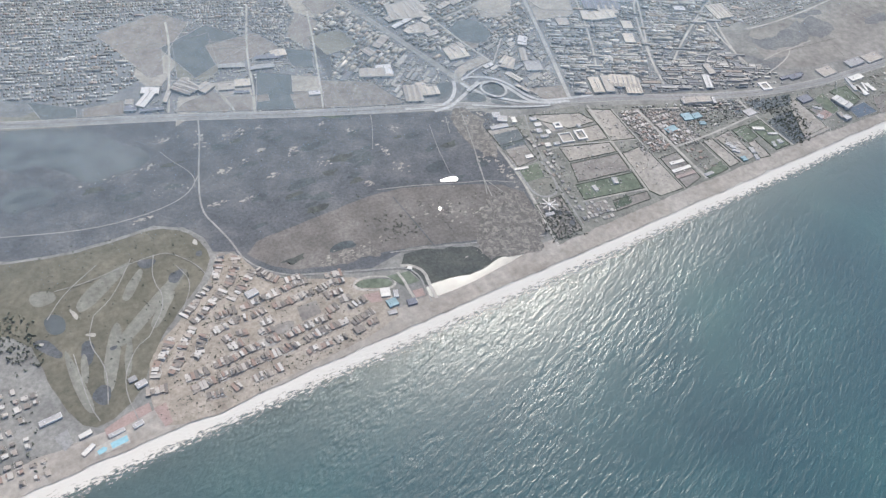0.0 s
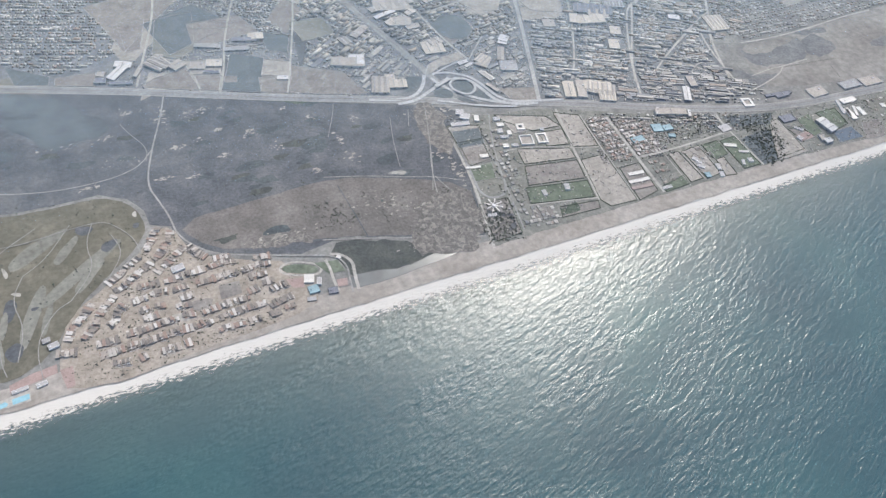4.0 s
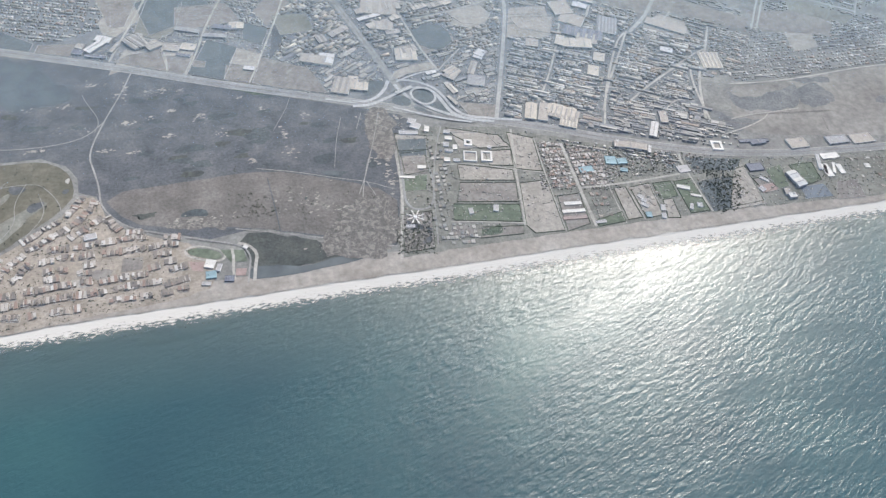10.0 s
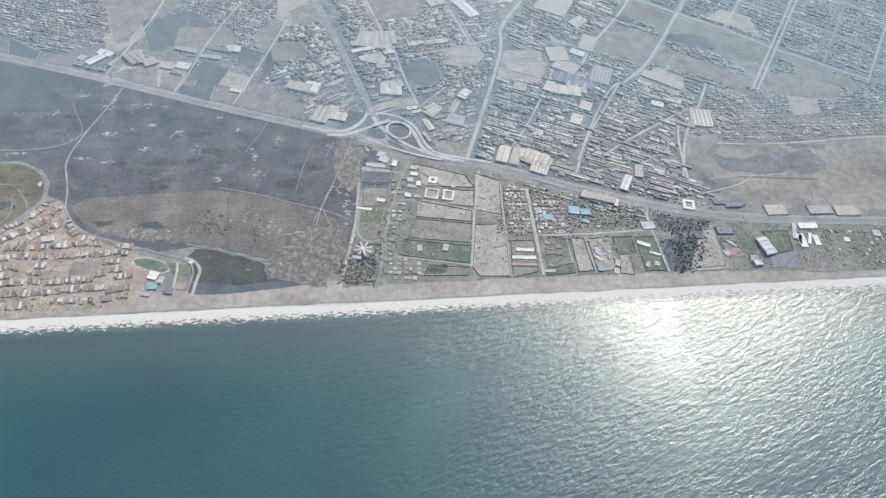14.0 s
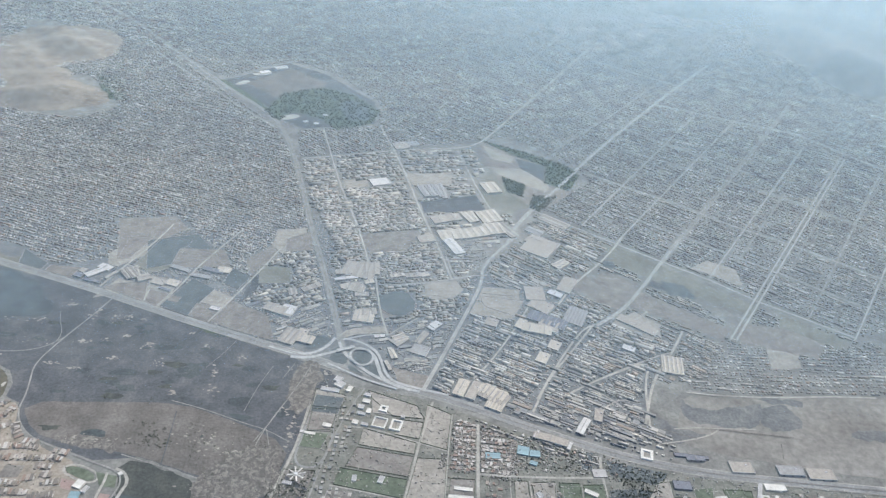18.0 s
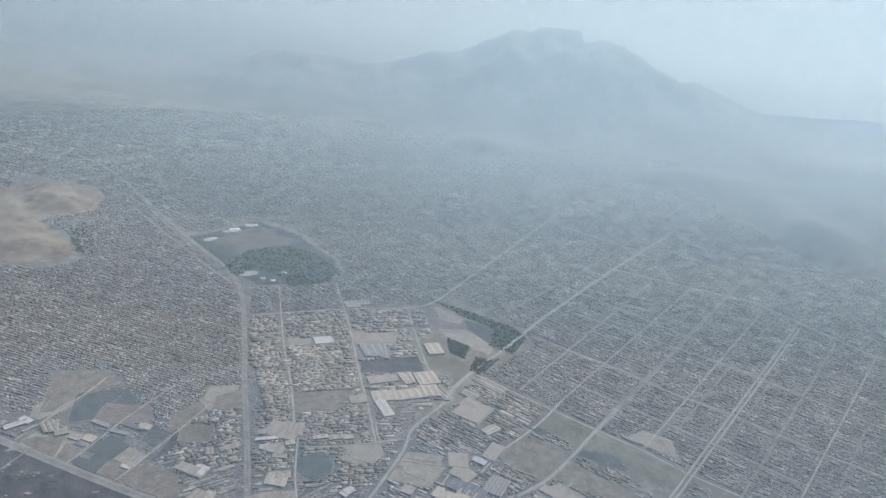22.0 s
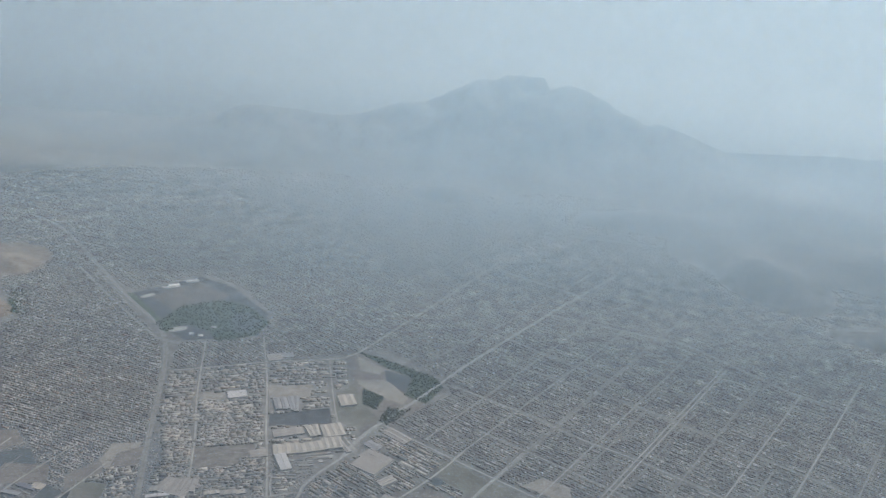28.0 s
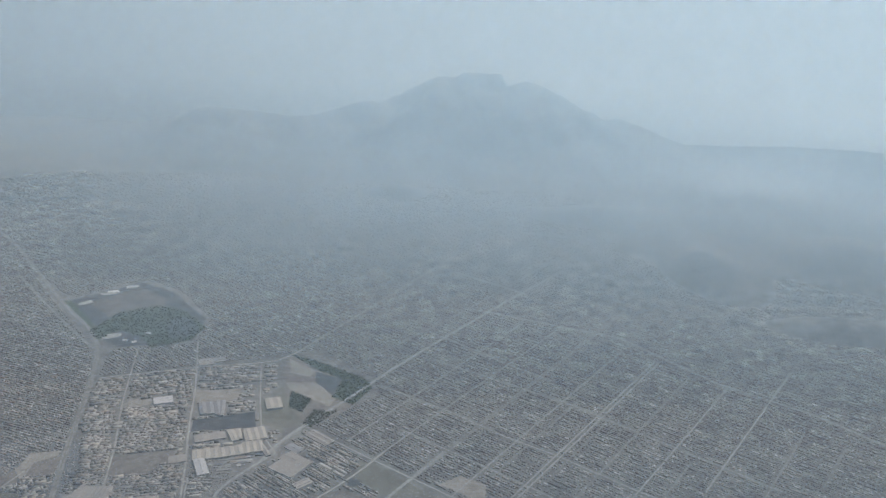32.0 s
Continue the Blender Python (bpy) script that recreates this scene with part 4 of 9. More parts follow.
hedge("boundary_wall", [(343.5, 42.9), (359.1, 43.5), (364.2, 28.2), (346.9, 20.1)], 0.6, 0.8, trees_mat, patch("plot", [(343.5, 42.9), (359.1, 43.5), (364.2, 28.2), (346.9, 20.1)], 0.24, brown_mat, "brown tilled plot", "plot", rough_edge=0.5))
hedge("boundary_wall", [(396, 55), (425.5, 54.8), (420.9, 27.6), (398.9, 23.3)], 0.6, 0.8, trees_mat, patch("plot", [(396, 55), (425.5, 54.8), (420.9, 27.6), (398.9, 23.3)], 0.24, lawn_mat, "watered green lawn plot", "plot", rough_edge=0.5))
patch("plot", [(431.4, 42.9), (464.6, 42.6), (450.2, 2.6), (414.4, 0.9)], 0.24, grass_mat, "dry grass plot", "plot", rough_edge=0.5)
patch("plot", [(473.8, 53.7), (634.6, 52.5), (601.2, -4.7), (449.2, -2.5)], 0.24, grass_mat, "dry grass plot", "plot", rough_edge=0.5)
patch("plot", [(282.3, 87.3), (344.2, 73.9), (332.7, 57.1), (283.4, 67.8)], 0.24, infield_mat, "dark blue-green plot under trees", "plot", rough_edge=0.5)
patch("plot", [(248.3, 88.2), (264.8, 92.3), (261, 63.9), (245.8, 64)], 0.24, coast_mat, "scrubby plot under trees", "plot", rough_edge=0.5)
patch("plot", [(197, 111), (229.3, 100.8), (230.2, 76.1), (191.5, 80.3)], 0.24, coast_mat, "scrubby plot under trees", "plot", rough_edge=0.5)
patch("plot", [(184.7, 76.3), (205.9, 76.2), (203.1, 61.9), (182.2, 62.1)], 0.24, grass_mat, "dry grass plot", "plot", rough_edge=0.5)
patch("plot", [(-77.8, 245.3), (-138.4, 259.3), (-216.3, 289.3), (-156.5, 258.4)], 0.24, trees_mat, "dense dark tree cover", "plot", rough_edge=2.0, step=2.0)
hedge("boundary_wall", [(31.7, 28.1), (73.2, 22.6), (69.6, 12.7), (26.7, 14.6)], 0.6, 0.8, trees_mat, patch("plot", [(31.7, 28.1), (73.2, 22.6), (69.6, 12.7), (26.7, 14.6)], 0.24, brown_mat, "brown tilled plot", "plot", rough_edge=0.5))
patch("plot", [(30.5, 25.9), (51.2, 28.6), (48.9, 17.2), (28.4, 16)], 0.24, trees_mat, "dense dark tree cover", "plot", rough_edge=2.0, step=2.0)
hedge("boundary_wall", [(-43.5, 58.3), (-12.5, 58), (-20.7, 11), (-50.2, 10.1)], 0.6, 0.8, trees_mat, patch("plot", [(-43.5, 58.3), (-12.5, 58), (-20.7, 11), (-50.2, 10.1)], 0.24, brown_mat, "brown tilled plot", "plot", rough_edge=0.5))
patch("plot", [(-40.5, 50.7), (-17, 35.8), (-22.4, 18), (-34.3, 18.2)], 0.24, marsh_mat, "dark scrub plot", "plot", rough_edge=0.5)
hedge("boundary_wall", [(-24.9, 175), (9.3, 166), (4.6, 145.4), (-25.9, 147)], 0.6, 0.8, trees_mat, patch("plot", [(-24.9, 175), (9.3, 166), (4.6, 145.4), (-25.9, 147)], 0.24, field_mat, "bare beige walled plot", "plot", rough_edge=0.5))
patch("pond", [(390.5, 20.4), (418.5, 20), (418, 3.8), (388, 4.2)], 0.3, liner_mat, "square dark reservoir by the beach", "pond")
patch("dunes", [(396.4, 194.8), (440.6, 191.3), (500.2, 198.9), (625.3, 205.3), (886.8, 218.8), (778.2, 64.8), (561.2, 78.7), (470.2, 93.5), (414.7, 102.2), (367.9, 117.9), (376.3, 154.2)], 0.16, desert_mat, "wide beige sand flat", "sand", soft=1, rough_edge=2)
patch("pond", [(-113.6, 130.3), (-102.8, 130.5), (-93.6, 127.9), (-92.3, 123.6), (-97.1, 122.3), (-106.8, 126.1)], 0.34, pond_mat, "small still pond in the marsh", "pond", soft=1, rough_edge=1.5, step=2.0)
patch("pond", [(-130.9, 99.2), (-128.6, 98.9), (-130.5, 94.7), (-132.3, 94.8)], 0.34, pond_mat, "small still pond in the marsh", "pond", soft=1, rough_edge=1.0, step=2.0)
patch("plot", [(-117.8, 504.6), (-75.4, 514.1), (-77.8, 477.5), (-102.5, 441.6), (-118.7, 461.6)], 0.26, field_mat, "bare beige plot among workshops", "plot", rough_edge=0.8)
KEEP_OUT.append([(-117.8, 504.6), (-75.4, 514.1), (-77.8, 477.5), (-102.5, 441.6), (-118.7, 461.6)])
patch("plot", [(-231.9, 330.9), (-219.5, 360.7), (-180.7, 353.5), (-192.5, 287.3), (-227.5, 302.9)], 0.26, marsh_mat, "dark green cultivated plot", "plot", rough_edge=0.8)
KEEP_OUT.append([(-231.9, 330.9), (-219.5, 360.7), (-180.7, 353.5), (-192.5, 287.3), (-227.5, 302.9)])
patch("plot", [(-183, 343.9), (-152.2, 344.9), (-158.6, 277.3), (-189.2, 287.4)], 0.26, brown_mat, "brown empty plot among workshops", "plot", rough_edge=0.8)
KEEP_OUT.append([(-183, 343.9), (-152.2, 344.9), (-158.6, 277.3), (-189.2, 287.4)])
patch("plot", [(-448, 395.5), (-413, 403.1), (-397.7, 378.9), (-404, 358.3), (-455.7, 376.9), (-693.7, 475.9), (-718.3, 531.2)], 0.26, grass_mat, "rough grass plot", "plot", rough_edge=0.8)
KEEP_OUT.append([(-448, 395.5), (-413, 403.1), (-397.7, 378.9), (-404, 358.3), (-455.7, 376.9), (-693.7, 475.9), (-718.3, 531.2)])
patch("plot", [(-315.3, 317.3), (-298, 361.7), (-248.2, 347.9), (-219.5, 360.7), (-231.3, 306.1), (-284.9, 329.4)], 0.26, field_mat, "bare beige plot among workshops", "plot", rough_edge=0.8)
KEEP_OUT.append([(-315.3, 317.3), (-298, 361.7), (-248.2, 347.9), (-219.5, 360.7), (-231.3, 306.1), (-284.9, 329.4)])
patch("plot", [(-327.1, 419.2), (-309.2, 453.1), (-266.5, 457.7), (-272.2, 427.9), (-306.8, 388.3), (-321.8, 393.9)], 0.26, field_mat, "bare beige plot among workshops", "plot", rough_edge=0.8)
KEEP_OUT.append([(-327.1, 419.2), (-309.2, 453.1), (-266.5, 457.7), (-272.2, 427.9), (-306.8, 388.3), (-321.8, 393.9)])
patch("plot", [(-273.4, 434.5), (-244.3, 456), (-229.3, 403.7), (-281.7, 383)], 0.26, grass_mat, "rough grass plot", "plot", rough_edge=0.8)
KEEP_OUT.append([(-273.4, 434.5), (-244.3, 456), (-229.3, 403.7), (-281.7, 383)])
patch("plot", [(-148.7, 419.7), (-118.7, 461.6), (-102.1, 434.9), (-135.1, 388.1)], 0.26, brown_mat, "brown empty plot among workshops", "plot", rough_edge=0.8)
KEEP_OUT.append([(-148.7, 419.7), (-118.7, 461.6), (-102.1, 434.9), (-135.1, 388.1)])
patch("plot", [(-128, 388.3), (-112.8, 376.4), (-130.5, 333.7), (-139.7, 322)], 0.26, marsh_mat, "dark green cultivated plot", "plot", rough_edge=0.8)
KEEP_OUT.append([(-128, 388.3), (-112.8, 376.4), (-130.5, 333.7), (-139.7, 322)])
patch("plot", [(97.7, 374.5), (128.8, 388.3), (142.2, 372.2), (117.8, 350.4), (89.4, 361.8)], 0.26, field_mat, "bare beige plot among workshops", "plot", rough_edge=0.8)
KEEP_OUT.append([(97.7, 374.5), (128.8, 388.3), (142.2, 372.2), (117.8, 350.4), (89.4, 361.8)])
patch("plot", [(34.1, 344.3), (66.8, 351.3), (72.5, 325.2), (43.2, 306)], 0.26, brown_mat, "brown empty plot among workshops", "plot", rough_edge=0.8)
KEEP_OUT.append([(34.1, 344.3), (66.8, 351.3), (72.5, 325.2), (43.2, 306)])
patch("plot", [(173.9, 385.9), (223.8, 387.6), (218.6, 355.8), (162.7, 356.6)], 0.26, field_mat, "bare beige plot among workshops", "plot", rough_edge=0.8)
KEEP_OUT.append([(173.9, 385.9), (223.8, 387.6), (218.6, 355.8), (162.7, 356.6)])
patch("plot", [(162.4, 354.1), (221.3, 349.7), (205.3, 319.2), (151.8, 327.3)], 0.26, field_mat, "bare beige plot among workshops", "plot", rough_edge=0.8)
KEEP_OUT.append([(162.4, 354.1), (221.3, 349.7), (205.3, 319.2), (151.8, 327.3)])
patch("plot", [(422.5, 439.3), (479.9, 412.3), (464.7, 386.4), (405.4, 413.8)], 0.26, marsh_mat, "dark green cultivated plot", "plot", rough_edge=0.8)
KEEP_OUT.append([(422.5, 439.3), (479.9, 412.3), (464.7, 386.4), (405.4, 413.8)])
patch("plot", [(346.9, 337.3), (393, 312), (383, 290.8), (337.1, 322.6)], 0.26, field_mat, "bare beige plot among workshops", "plot", rough_edge=0.8)
KEEP_OUT.append([(346.9, 337.3), (393, 312), (383, 290.8), (337.1, 322.6)])
patch("plot", [(346.4, 446.1), (392.6, 420.1), (351.1, 353.4), (310.6, 377.5)], 0.26, brown_mat, "brown empty plot among workshops", "plot", rough_edge=0.8)
KEEP_OUT.append([(346.4, 446.1), (392.6, 420.1), (351.1, 353.4), (310.6, 377.5)])
patch("plot", [(514.5, 489.6), (550.2, 468.9), (546.8, 425.8), (480.9, 466)], 0.26, field_mat, "bare beige plot among workshops", "plot", rough_edge=0.8)
KEEP_OUT.append([(514.5, 489.6), (550.2, 468.9), (546.8, 425.8), (480.9, 466)])
patch("plot", [(3.7, 503.2), (76.6, 521.9), (73.6, 470.1), (18.5, 453.6)], 0.26, brown_mat, "brown empty plot among workshops", "plot", rough_edge=0.8)
KEEP_OUT.append([(3.7, 503.2), (76.6, 521.9), (73.6, 470.1), (18.5, 453.6)])
patch("plot", [(88.2, 613), (178.4, 646.8), (191.5, 597.4), (94.5, 578.2)], 0.26, marsh_mat, "dark green cultivated plot", "plot", rough_edge=0.8)
KEEP_OUT.append([(88.2, 613), (178.4, 646.8), (191.5, 597.4), (94.5, 578.2)])
patch("plot", [(63.6, 706.8), (140, 724.8), (140.9, 679.5), (75.7, 668.1)], 0.26, field_mat, "bare beige plot among workshops", "plot", rough_edge=0.8)
KEEP_OUT.append([(63.6, 706.8), (140, 724.8), (140.9, 679.5), (75.7, 668.1)])
patch("plot", [(-36, 668.4), (-0, 678.8), (4.5, 655.6), (-28, 644.1)], 0.26, field_mat, "bare beige plot among workshops", "plot", rough_edge=0.8)
KEEP_OUT.append([(-36, 668.4), (-0, 678.8), (4.5, 655.6), (-28, 644.1)])
patch("plot", [(-0.6, 505.3), (84.5, 529.6), (94.9, 496.4), (12.2, 469)], 0.26, brown_mat, "brown empty plot among workshops", "plot", rough_edge=0.8)
KEEP_OUT.append([(-0.6, 505.3), (84.5, 529.6), (94.9, 496.4), (12.2, 469)])
patch("plot", [(219, 756.6), (236.2, 696.2), (269.5, 624.5), (231.4, 591.4), (196.2, 612.5), (183.4, 686.9)], 0.26, grass_mat, "rough grass plot", "plot", rough_edge=0.8)
KEEP_OUT.append([(219, 756.6), (236.2, 696.2), (269.5, 624.5), (231.4, 591.4), (196.2, 612.5), (183.4, 686.9)])
patch("plot", [(531.4, 303.4), (569.4, 292.4), (559.6, 252.5), (519.7, 246.4)], 0.26, field_mat, "bare beige plot among workshops", "plot", rough_edge=0.8)
KEEP_OUT.append([(531.4, 303.4), (569.4, 292.4), (559.6, 252.5), (519.7, 246.4)])
patch("triangle_field", [(194.4, 860.7), (267, 824.1), (348.9, 772.7), (362.6, 741.9), (328.8, 661.1), (275.9, 604.8), (234.7, 660.7), (206.1, 749.6)], 0.26, brown_mat, "large three-cornered field among houses", "field", rough_edge=1)
patch("plot", [(201.1, 841.9), (256.6, 798.6), (248.7, 774.4), (213, 786.7)], 0.33, field_mat, "bare tan strip of a field", "plot", rough_edge=0.8)
patch("plot", [(209.1, 750), (266.2, 754.9), (304.7, 697.3), (296.1, 671.9), (224.3, 722.2)], 0.33, field_mat, "bare tan strip of a field", "plot", rough_edge=0.8)
patch("pitch", [(257.3, 794.1), (307, 770.4), (298.6, 712.8), (263.2, 754.4)], 0.34, infield_mat, "dark green sports pitch", "pitch")
patch("tree_belt", [(194.6, 865.8), (267.4, 828.9), (349.5, 777.3), (363.6, 742.1), (336.4, 681.9), (297.7, 704.4), (308, 770.5), (255.1, 805.4)], 0.35, trees_mat, "dark belt of trees beside the field", "trees", rough_edge=3, step=3.0)
patch("tree_belt", [(227, 718.4), (264, 695.1), (255.4, 650.2), (230.3, 666)], 0.35, trees_mat, "dark clump of trees in the field", "trees", rough_edge=3, step=3.0)
KEEP_OUT.append([(195.8, 858.1), (255.9, 888), (361.9, 778.4), (379.4, 721.2), (291.9, 619), (231, 582.6), (222.5, 714.3)])
patch("parkland", [(-311.9, 1074.7), (-199, 1197.5), (-116, 1148.5), (-3.7, 1009.6), (1, 904.1), (-126.1, 861.3), (-162.8, 888), (-224.5, 974.1)], 0.3, marsh_mat, "dark wooded parkland in the city", "park", rough_edge=3)
patch("plot", [(-268.4, 1065.2), (-193.7, 1168.8), (-108.5, 1097.8), (-119.1, 1013.8), (-195.6, 996)], 0.36, meadow_mat, "grey-brown parade ground", "plot", rough_edge=1)
patch("tree_belt", [(-209.6, 923.2), (-189.3, 1022.2), (-115.8, 1069.9), (-54.6, 1044.3), (8.9, 966.4), (-6, 902.1), (-67.9, 864.2), (-100.4, 911.3), (-152.3, 934.5), (-176.5, 888.5)], 0.4, trees_mat, "dense dark wood in the park", "trees", rough_edge=4, step=3.0)
patch("tree_belt", [(-328.4, 1070.6), (-311.9, 1074.7), (-224.5, 974.1), (-173, 885.8), (-200.7, 915.5), (-277.5, 1007.8)], 0.4, trees_mat, "dark verge of trees along the boulevard", "trees", rough_edge=1.5, step=3.0)
KEEP_OUT.append([(-324.6, 1078.3), (-201.8, 1212.2), (-111.6, 1160.5), (5.3, 1011.6), (7.1, 897.3), (-125.2, 856.3), (-171.4, 878.1)])
patch("tree_belt", [(-560.4, 1052.8), (-523.7, 1062.2), (-464.5, 933.3), (-509.2, 937.7)], 0.3, trees_mat, "dark grove beside bare hills", "trees", rough_edge=4, step=3.0)
KEEP_OUT.append([(-707.9, 1014.9), (-647.7, 1030.4), (-576, 1048.8), (-526.4, 995.2), (-467.4, 912.3), (-523.3, 844.3), (-617.4, 850.2), (-681.7, 897.1)])
KEEP_OUT.append([(-824.8, 1363.9), (-777.9, 1379), (-683.9, 1314), (-599.5, 1230.4), (-651.6, 1117.8), (-754.6, 1185.8)])
patch("court", [(-246.7, 36.1), (-232.1, 33.1), (-234, 22), (-243.3, 24.9)], 0.34, court_mat, "reddish sports court", "court")
patch("court", [(-205.3, 20.3), (-195.8, 18.8), (-198, 10.7), (-206.5, 12.2)], 0.34, court_mat, "reddish tennis court", "court")
patch("lawn", [(-217.7, 45), (-196.9, 41.2), (-194.6, 27.1), (-209.4, 28.7)], 0.34, lawn_mat, "green school playing field", "lawn")
patch("lawn", [(-247.6, 47.4), (-243.8, 51.7), (-230, 48.7), (-217, 41.4), (-216.7, 34.3), (-224.6, 34.4), (-241.7, 41.7)], 0.34, lawn_mat, "green infield of the running track", "lawn", soft=2)
road("lane", [(-190.6, 3.2), (-188.2, 20.1), (-184.4, 35.4), (-192.6, 46.9), (-201, 49.9)], 3.0, track_mat, "pale drive round the school")
road("lane", [(-207.5, 6.8), (-207.9, 20.3), (-206.2, 34.2), (-207.1, 44.9)], 2.5, track_mat, "pale drive through the school")
patch("pool", [(-472.8, -1.8), (-460.4, -1.1), (-460.6, -6.2), (-472.5, -7.1)], 0.42, pool_mat, "turquoise swimming pool", "pool")
patch("pool", [(-482.8, -3.6), (-477.7, -2.3), (-475.5, -4.5), (-476.9, -6.8), (-482.2, -7.5)], 0.42, pool_mat, "turquoise swimming pool", "pool")
patch("pool_deck", [(-485.3, -7.4), (-483.7, -0.7), (-476.2, 0.5), (-459.1, 3.5), (-459.9, -8.1), (-473.7, -8.5)], 0.36, track_mat, "pale paved pool deck", "deck")
patch("court", [(-473.4, 11.1), (-455.6, 16.2), (-438.2, 18.1), (-438.5, 10), (-458.2, 6.8), (-473.2, 4.1)], 0.33, court_mat, "reddish club courts", "court")
patch("court", [(-436.7, 11.8), (-427.1, 12.3), (-427.8, -6.5), (-434, -7.5)], 0.33, court_mat, "reddish club court", "court")
patch("car_park", [(-506.7, 21.8), (-496.3, 24.2), (-495.5, 10.7), (-502.3, 6.7)], 0.33, asphalt_mat, "grey car park in strips", "car park")
patch("city_ground", [(-899.5, 552.6), (-430.6, 381.1), (-333.3, 344.2), (-237.4, 305.7), (-136.8, 263.6), (-87.6, 236.9), (10.8, 205.6), (101.9, 173.1), (192.7, 143.6), (282.9, 114.3), (338.6, 145.4), (359.6, 205.6), (393.7, 268.7), (339.2, 342), (268.6, 421.4), (128.3, 508), (-71.2, 540.3), (-320.9, 544)], 0.15, yard_mat, "grey dusty ground between works and yards", "ground")
tagged(strip("verge", [(-1292.3, 774.7), (-696.7, 482.6), (-458.6, 386.5), (-384.4, 359), (-311.9, 332.1), (-240.6, 302.6), (-171.4, 274.9), (-117.4, 254.9), (-64.4, 235.3), (-12.4, 216.1), (38.5, 193.4), (88.9, 178.6), (150.4, 155.9), (209.8, 129.2), (268.1, 105.8), (326.2, 87.2), (386, 76.1), (447.5, 70.1), (553.2, 62.9), (767.6, 49.8), (1244.7, 23)], 11.6, 0.48, track_mat), "pale dusty shoulder of the highway", "verge", "", "structure")
tagged(strip("median", [(-1292.3, 774.7), (-696.7, 482.6), (-458.6, 386.5), (-384.4, 359), (-311.9, 332.1), (-240.6, 302.6), (-171.4, 274.9), (-117.4, 254.9), (-64.4, 235.3), (-12.4, 216.1), (38.5, 193.4), (88.9, 178.6), (150.4, 155.9), (209.8, 129.2), (268.1, 105.8), (326.2, 87.2), (386, 76.1), (447.5, 70.1), (553.2, 62.9), (767.6, 49.8), (1244.7, 23)], 0.9, 0.9, brown_mat), "narrow planted median of the highway", "median", "", "structure")
tagged(strip("median", [(-12.3, 291.3), (-41.9, 410.7), (-76.3, 536.9), (-90.9, 601.3), (-129.2, 758.2), (-171.4, 878.1), (-218.2, 945.9), (-310.8, 1048.1), (-465.7, 1247.9)], 0.9, 0.9, brown_mat), "narrow planted median of the boulevard", "median", "", "structure")
patch("infield", [(-15, 231.5), (-6.1, 235.9), (2.7, 233.4), (6.1, 224.3), (3.2, 216.7), (-8.1, 218.4), (-15.2, 223.7)], 0.6, infield_mat, "dark blue-green lawn between slip roads", "lawn", soft=1)
patch("infield", [(9.4, 235), (18.7, 241.4), (29.5, 238.8), (32.9, 230.6), (30.2, 220.9), (22, 217.5), (14.4, 223.8)], 0.6, infield_mat, "dark blue-green lawn between slip roads", "lawn", soft=1)
patch("infield", [(32.5, 218.7), (39.5, 217.3), (42.6, 203.6), (48.2, 189.9), (32.2, 198.5), (17, 213.9), (26, 213.3)], 0.6, infield_mat, "dark blue-green lawn between slip roads", "lawn", soft=1)
patch("infield", [(5.6, 214.6), (11.9, 214.2), (28.9, 197.8), (19.6, 199.3), (8, 208.7)], 0.6, infield_mat, "dark blue-green lawn between slip roads", "lawn", soft=1)
patch("infield", [(-39.3, 268.2), (-14.9, 262.7), (-22.9, 248.9), (-35.3, 239.7), (-46.6, 242.3)], 0.6, infield_mat, "dark blue-green lawn between slip roads", "lawn", soft=1)
patch("infield", [(-10.3, 245.2), (-1.9, 249.7), (-1.3, 243.6), (-9.7, 238.1), (-21, 234.8)], 0.6, infield_mat, "dark blue-green lawn between slip roads", "lawn", soft=1)
road("ramp", [(-87.3, 242.8), (-65.7, 234.6), (-47, 230.5), (-31.9, 235.5), (-19.7, 247.7), (-12.2, 263.6)], 4.0, ramp_mat, "pale concrete slip road of the interchange", z=0.75)
road("ramp", [(-60, 225.5), (-41.2, 224.3), (-23.3, 232), (-7.6, 240), (9.5, 247), (23.9, 246.2), (36.2, 235.4), (40.8, 217.3), (45.2, 199.6), (56.2, 187.4), (80.3, 178.3)], 4.2, ramp_mat, "pale concrete slip road of the interchange", z=0.78)
road("ramp", [(-7.1, 256.1), (-1, 240.6), (7.1, 227.2), (21.4, 212.6), (38.6, 198.1), (65.2, 184), (89.7, 176.7)], 4.0, ramp_mat, "pale concrete slip road of the interchange", z=0.81)
road("ramp", [(-2.4, 263.1), (11.3, 261.3), (25, 254.3), (38.5, 242.3), (45.5, 222.9), (50.3, 203.1), (62.8, 188.9), (93.6, 180.2), (121.5, 173.6)], 3.4, ramp_mat, "pale concrete slip road of the interchange", z=0.84)
road("ramp", [(-16.5, 217), (-1.5, 209.3), (16.3, 198.6), (37.2, 188.7), (64.4, 179.4)], 2.6, ramp_mat, "pale concrete slip road of the interchange", z=0.87)
road("ramp", [(-3.4, 260), (12, 267.4), (31.6, 273.7), (50, 274.8)], 2.2, ramp_mat, "pale concrete slip road of the interchange", z=0.90)
tagged(strip("loop", [(8.8, 241), (19.8, 245.4), (31.2, 241.7), (35.5, 230.4), (31.9, 218.8), (21.6, 214.6), (12.8, 221), (7.5, 230.1)], 2.8, 1.9, ramp_mat, None, 2, True), "looped pale slip road of the interchange", "road", "", "structure")
KEEP_OUT.append([(-64.9, 246.4), (-11, 268.7), (18, 261.9), (45.5, 244.9), (55, 199.9), (101.9, 173.1), (-26.3, 214.7)])
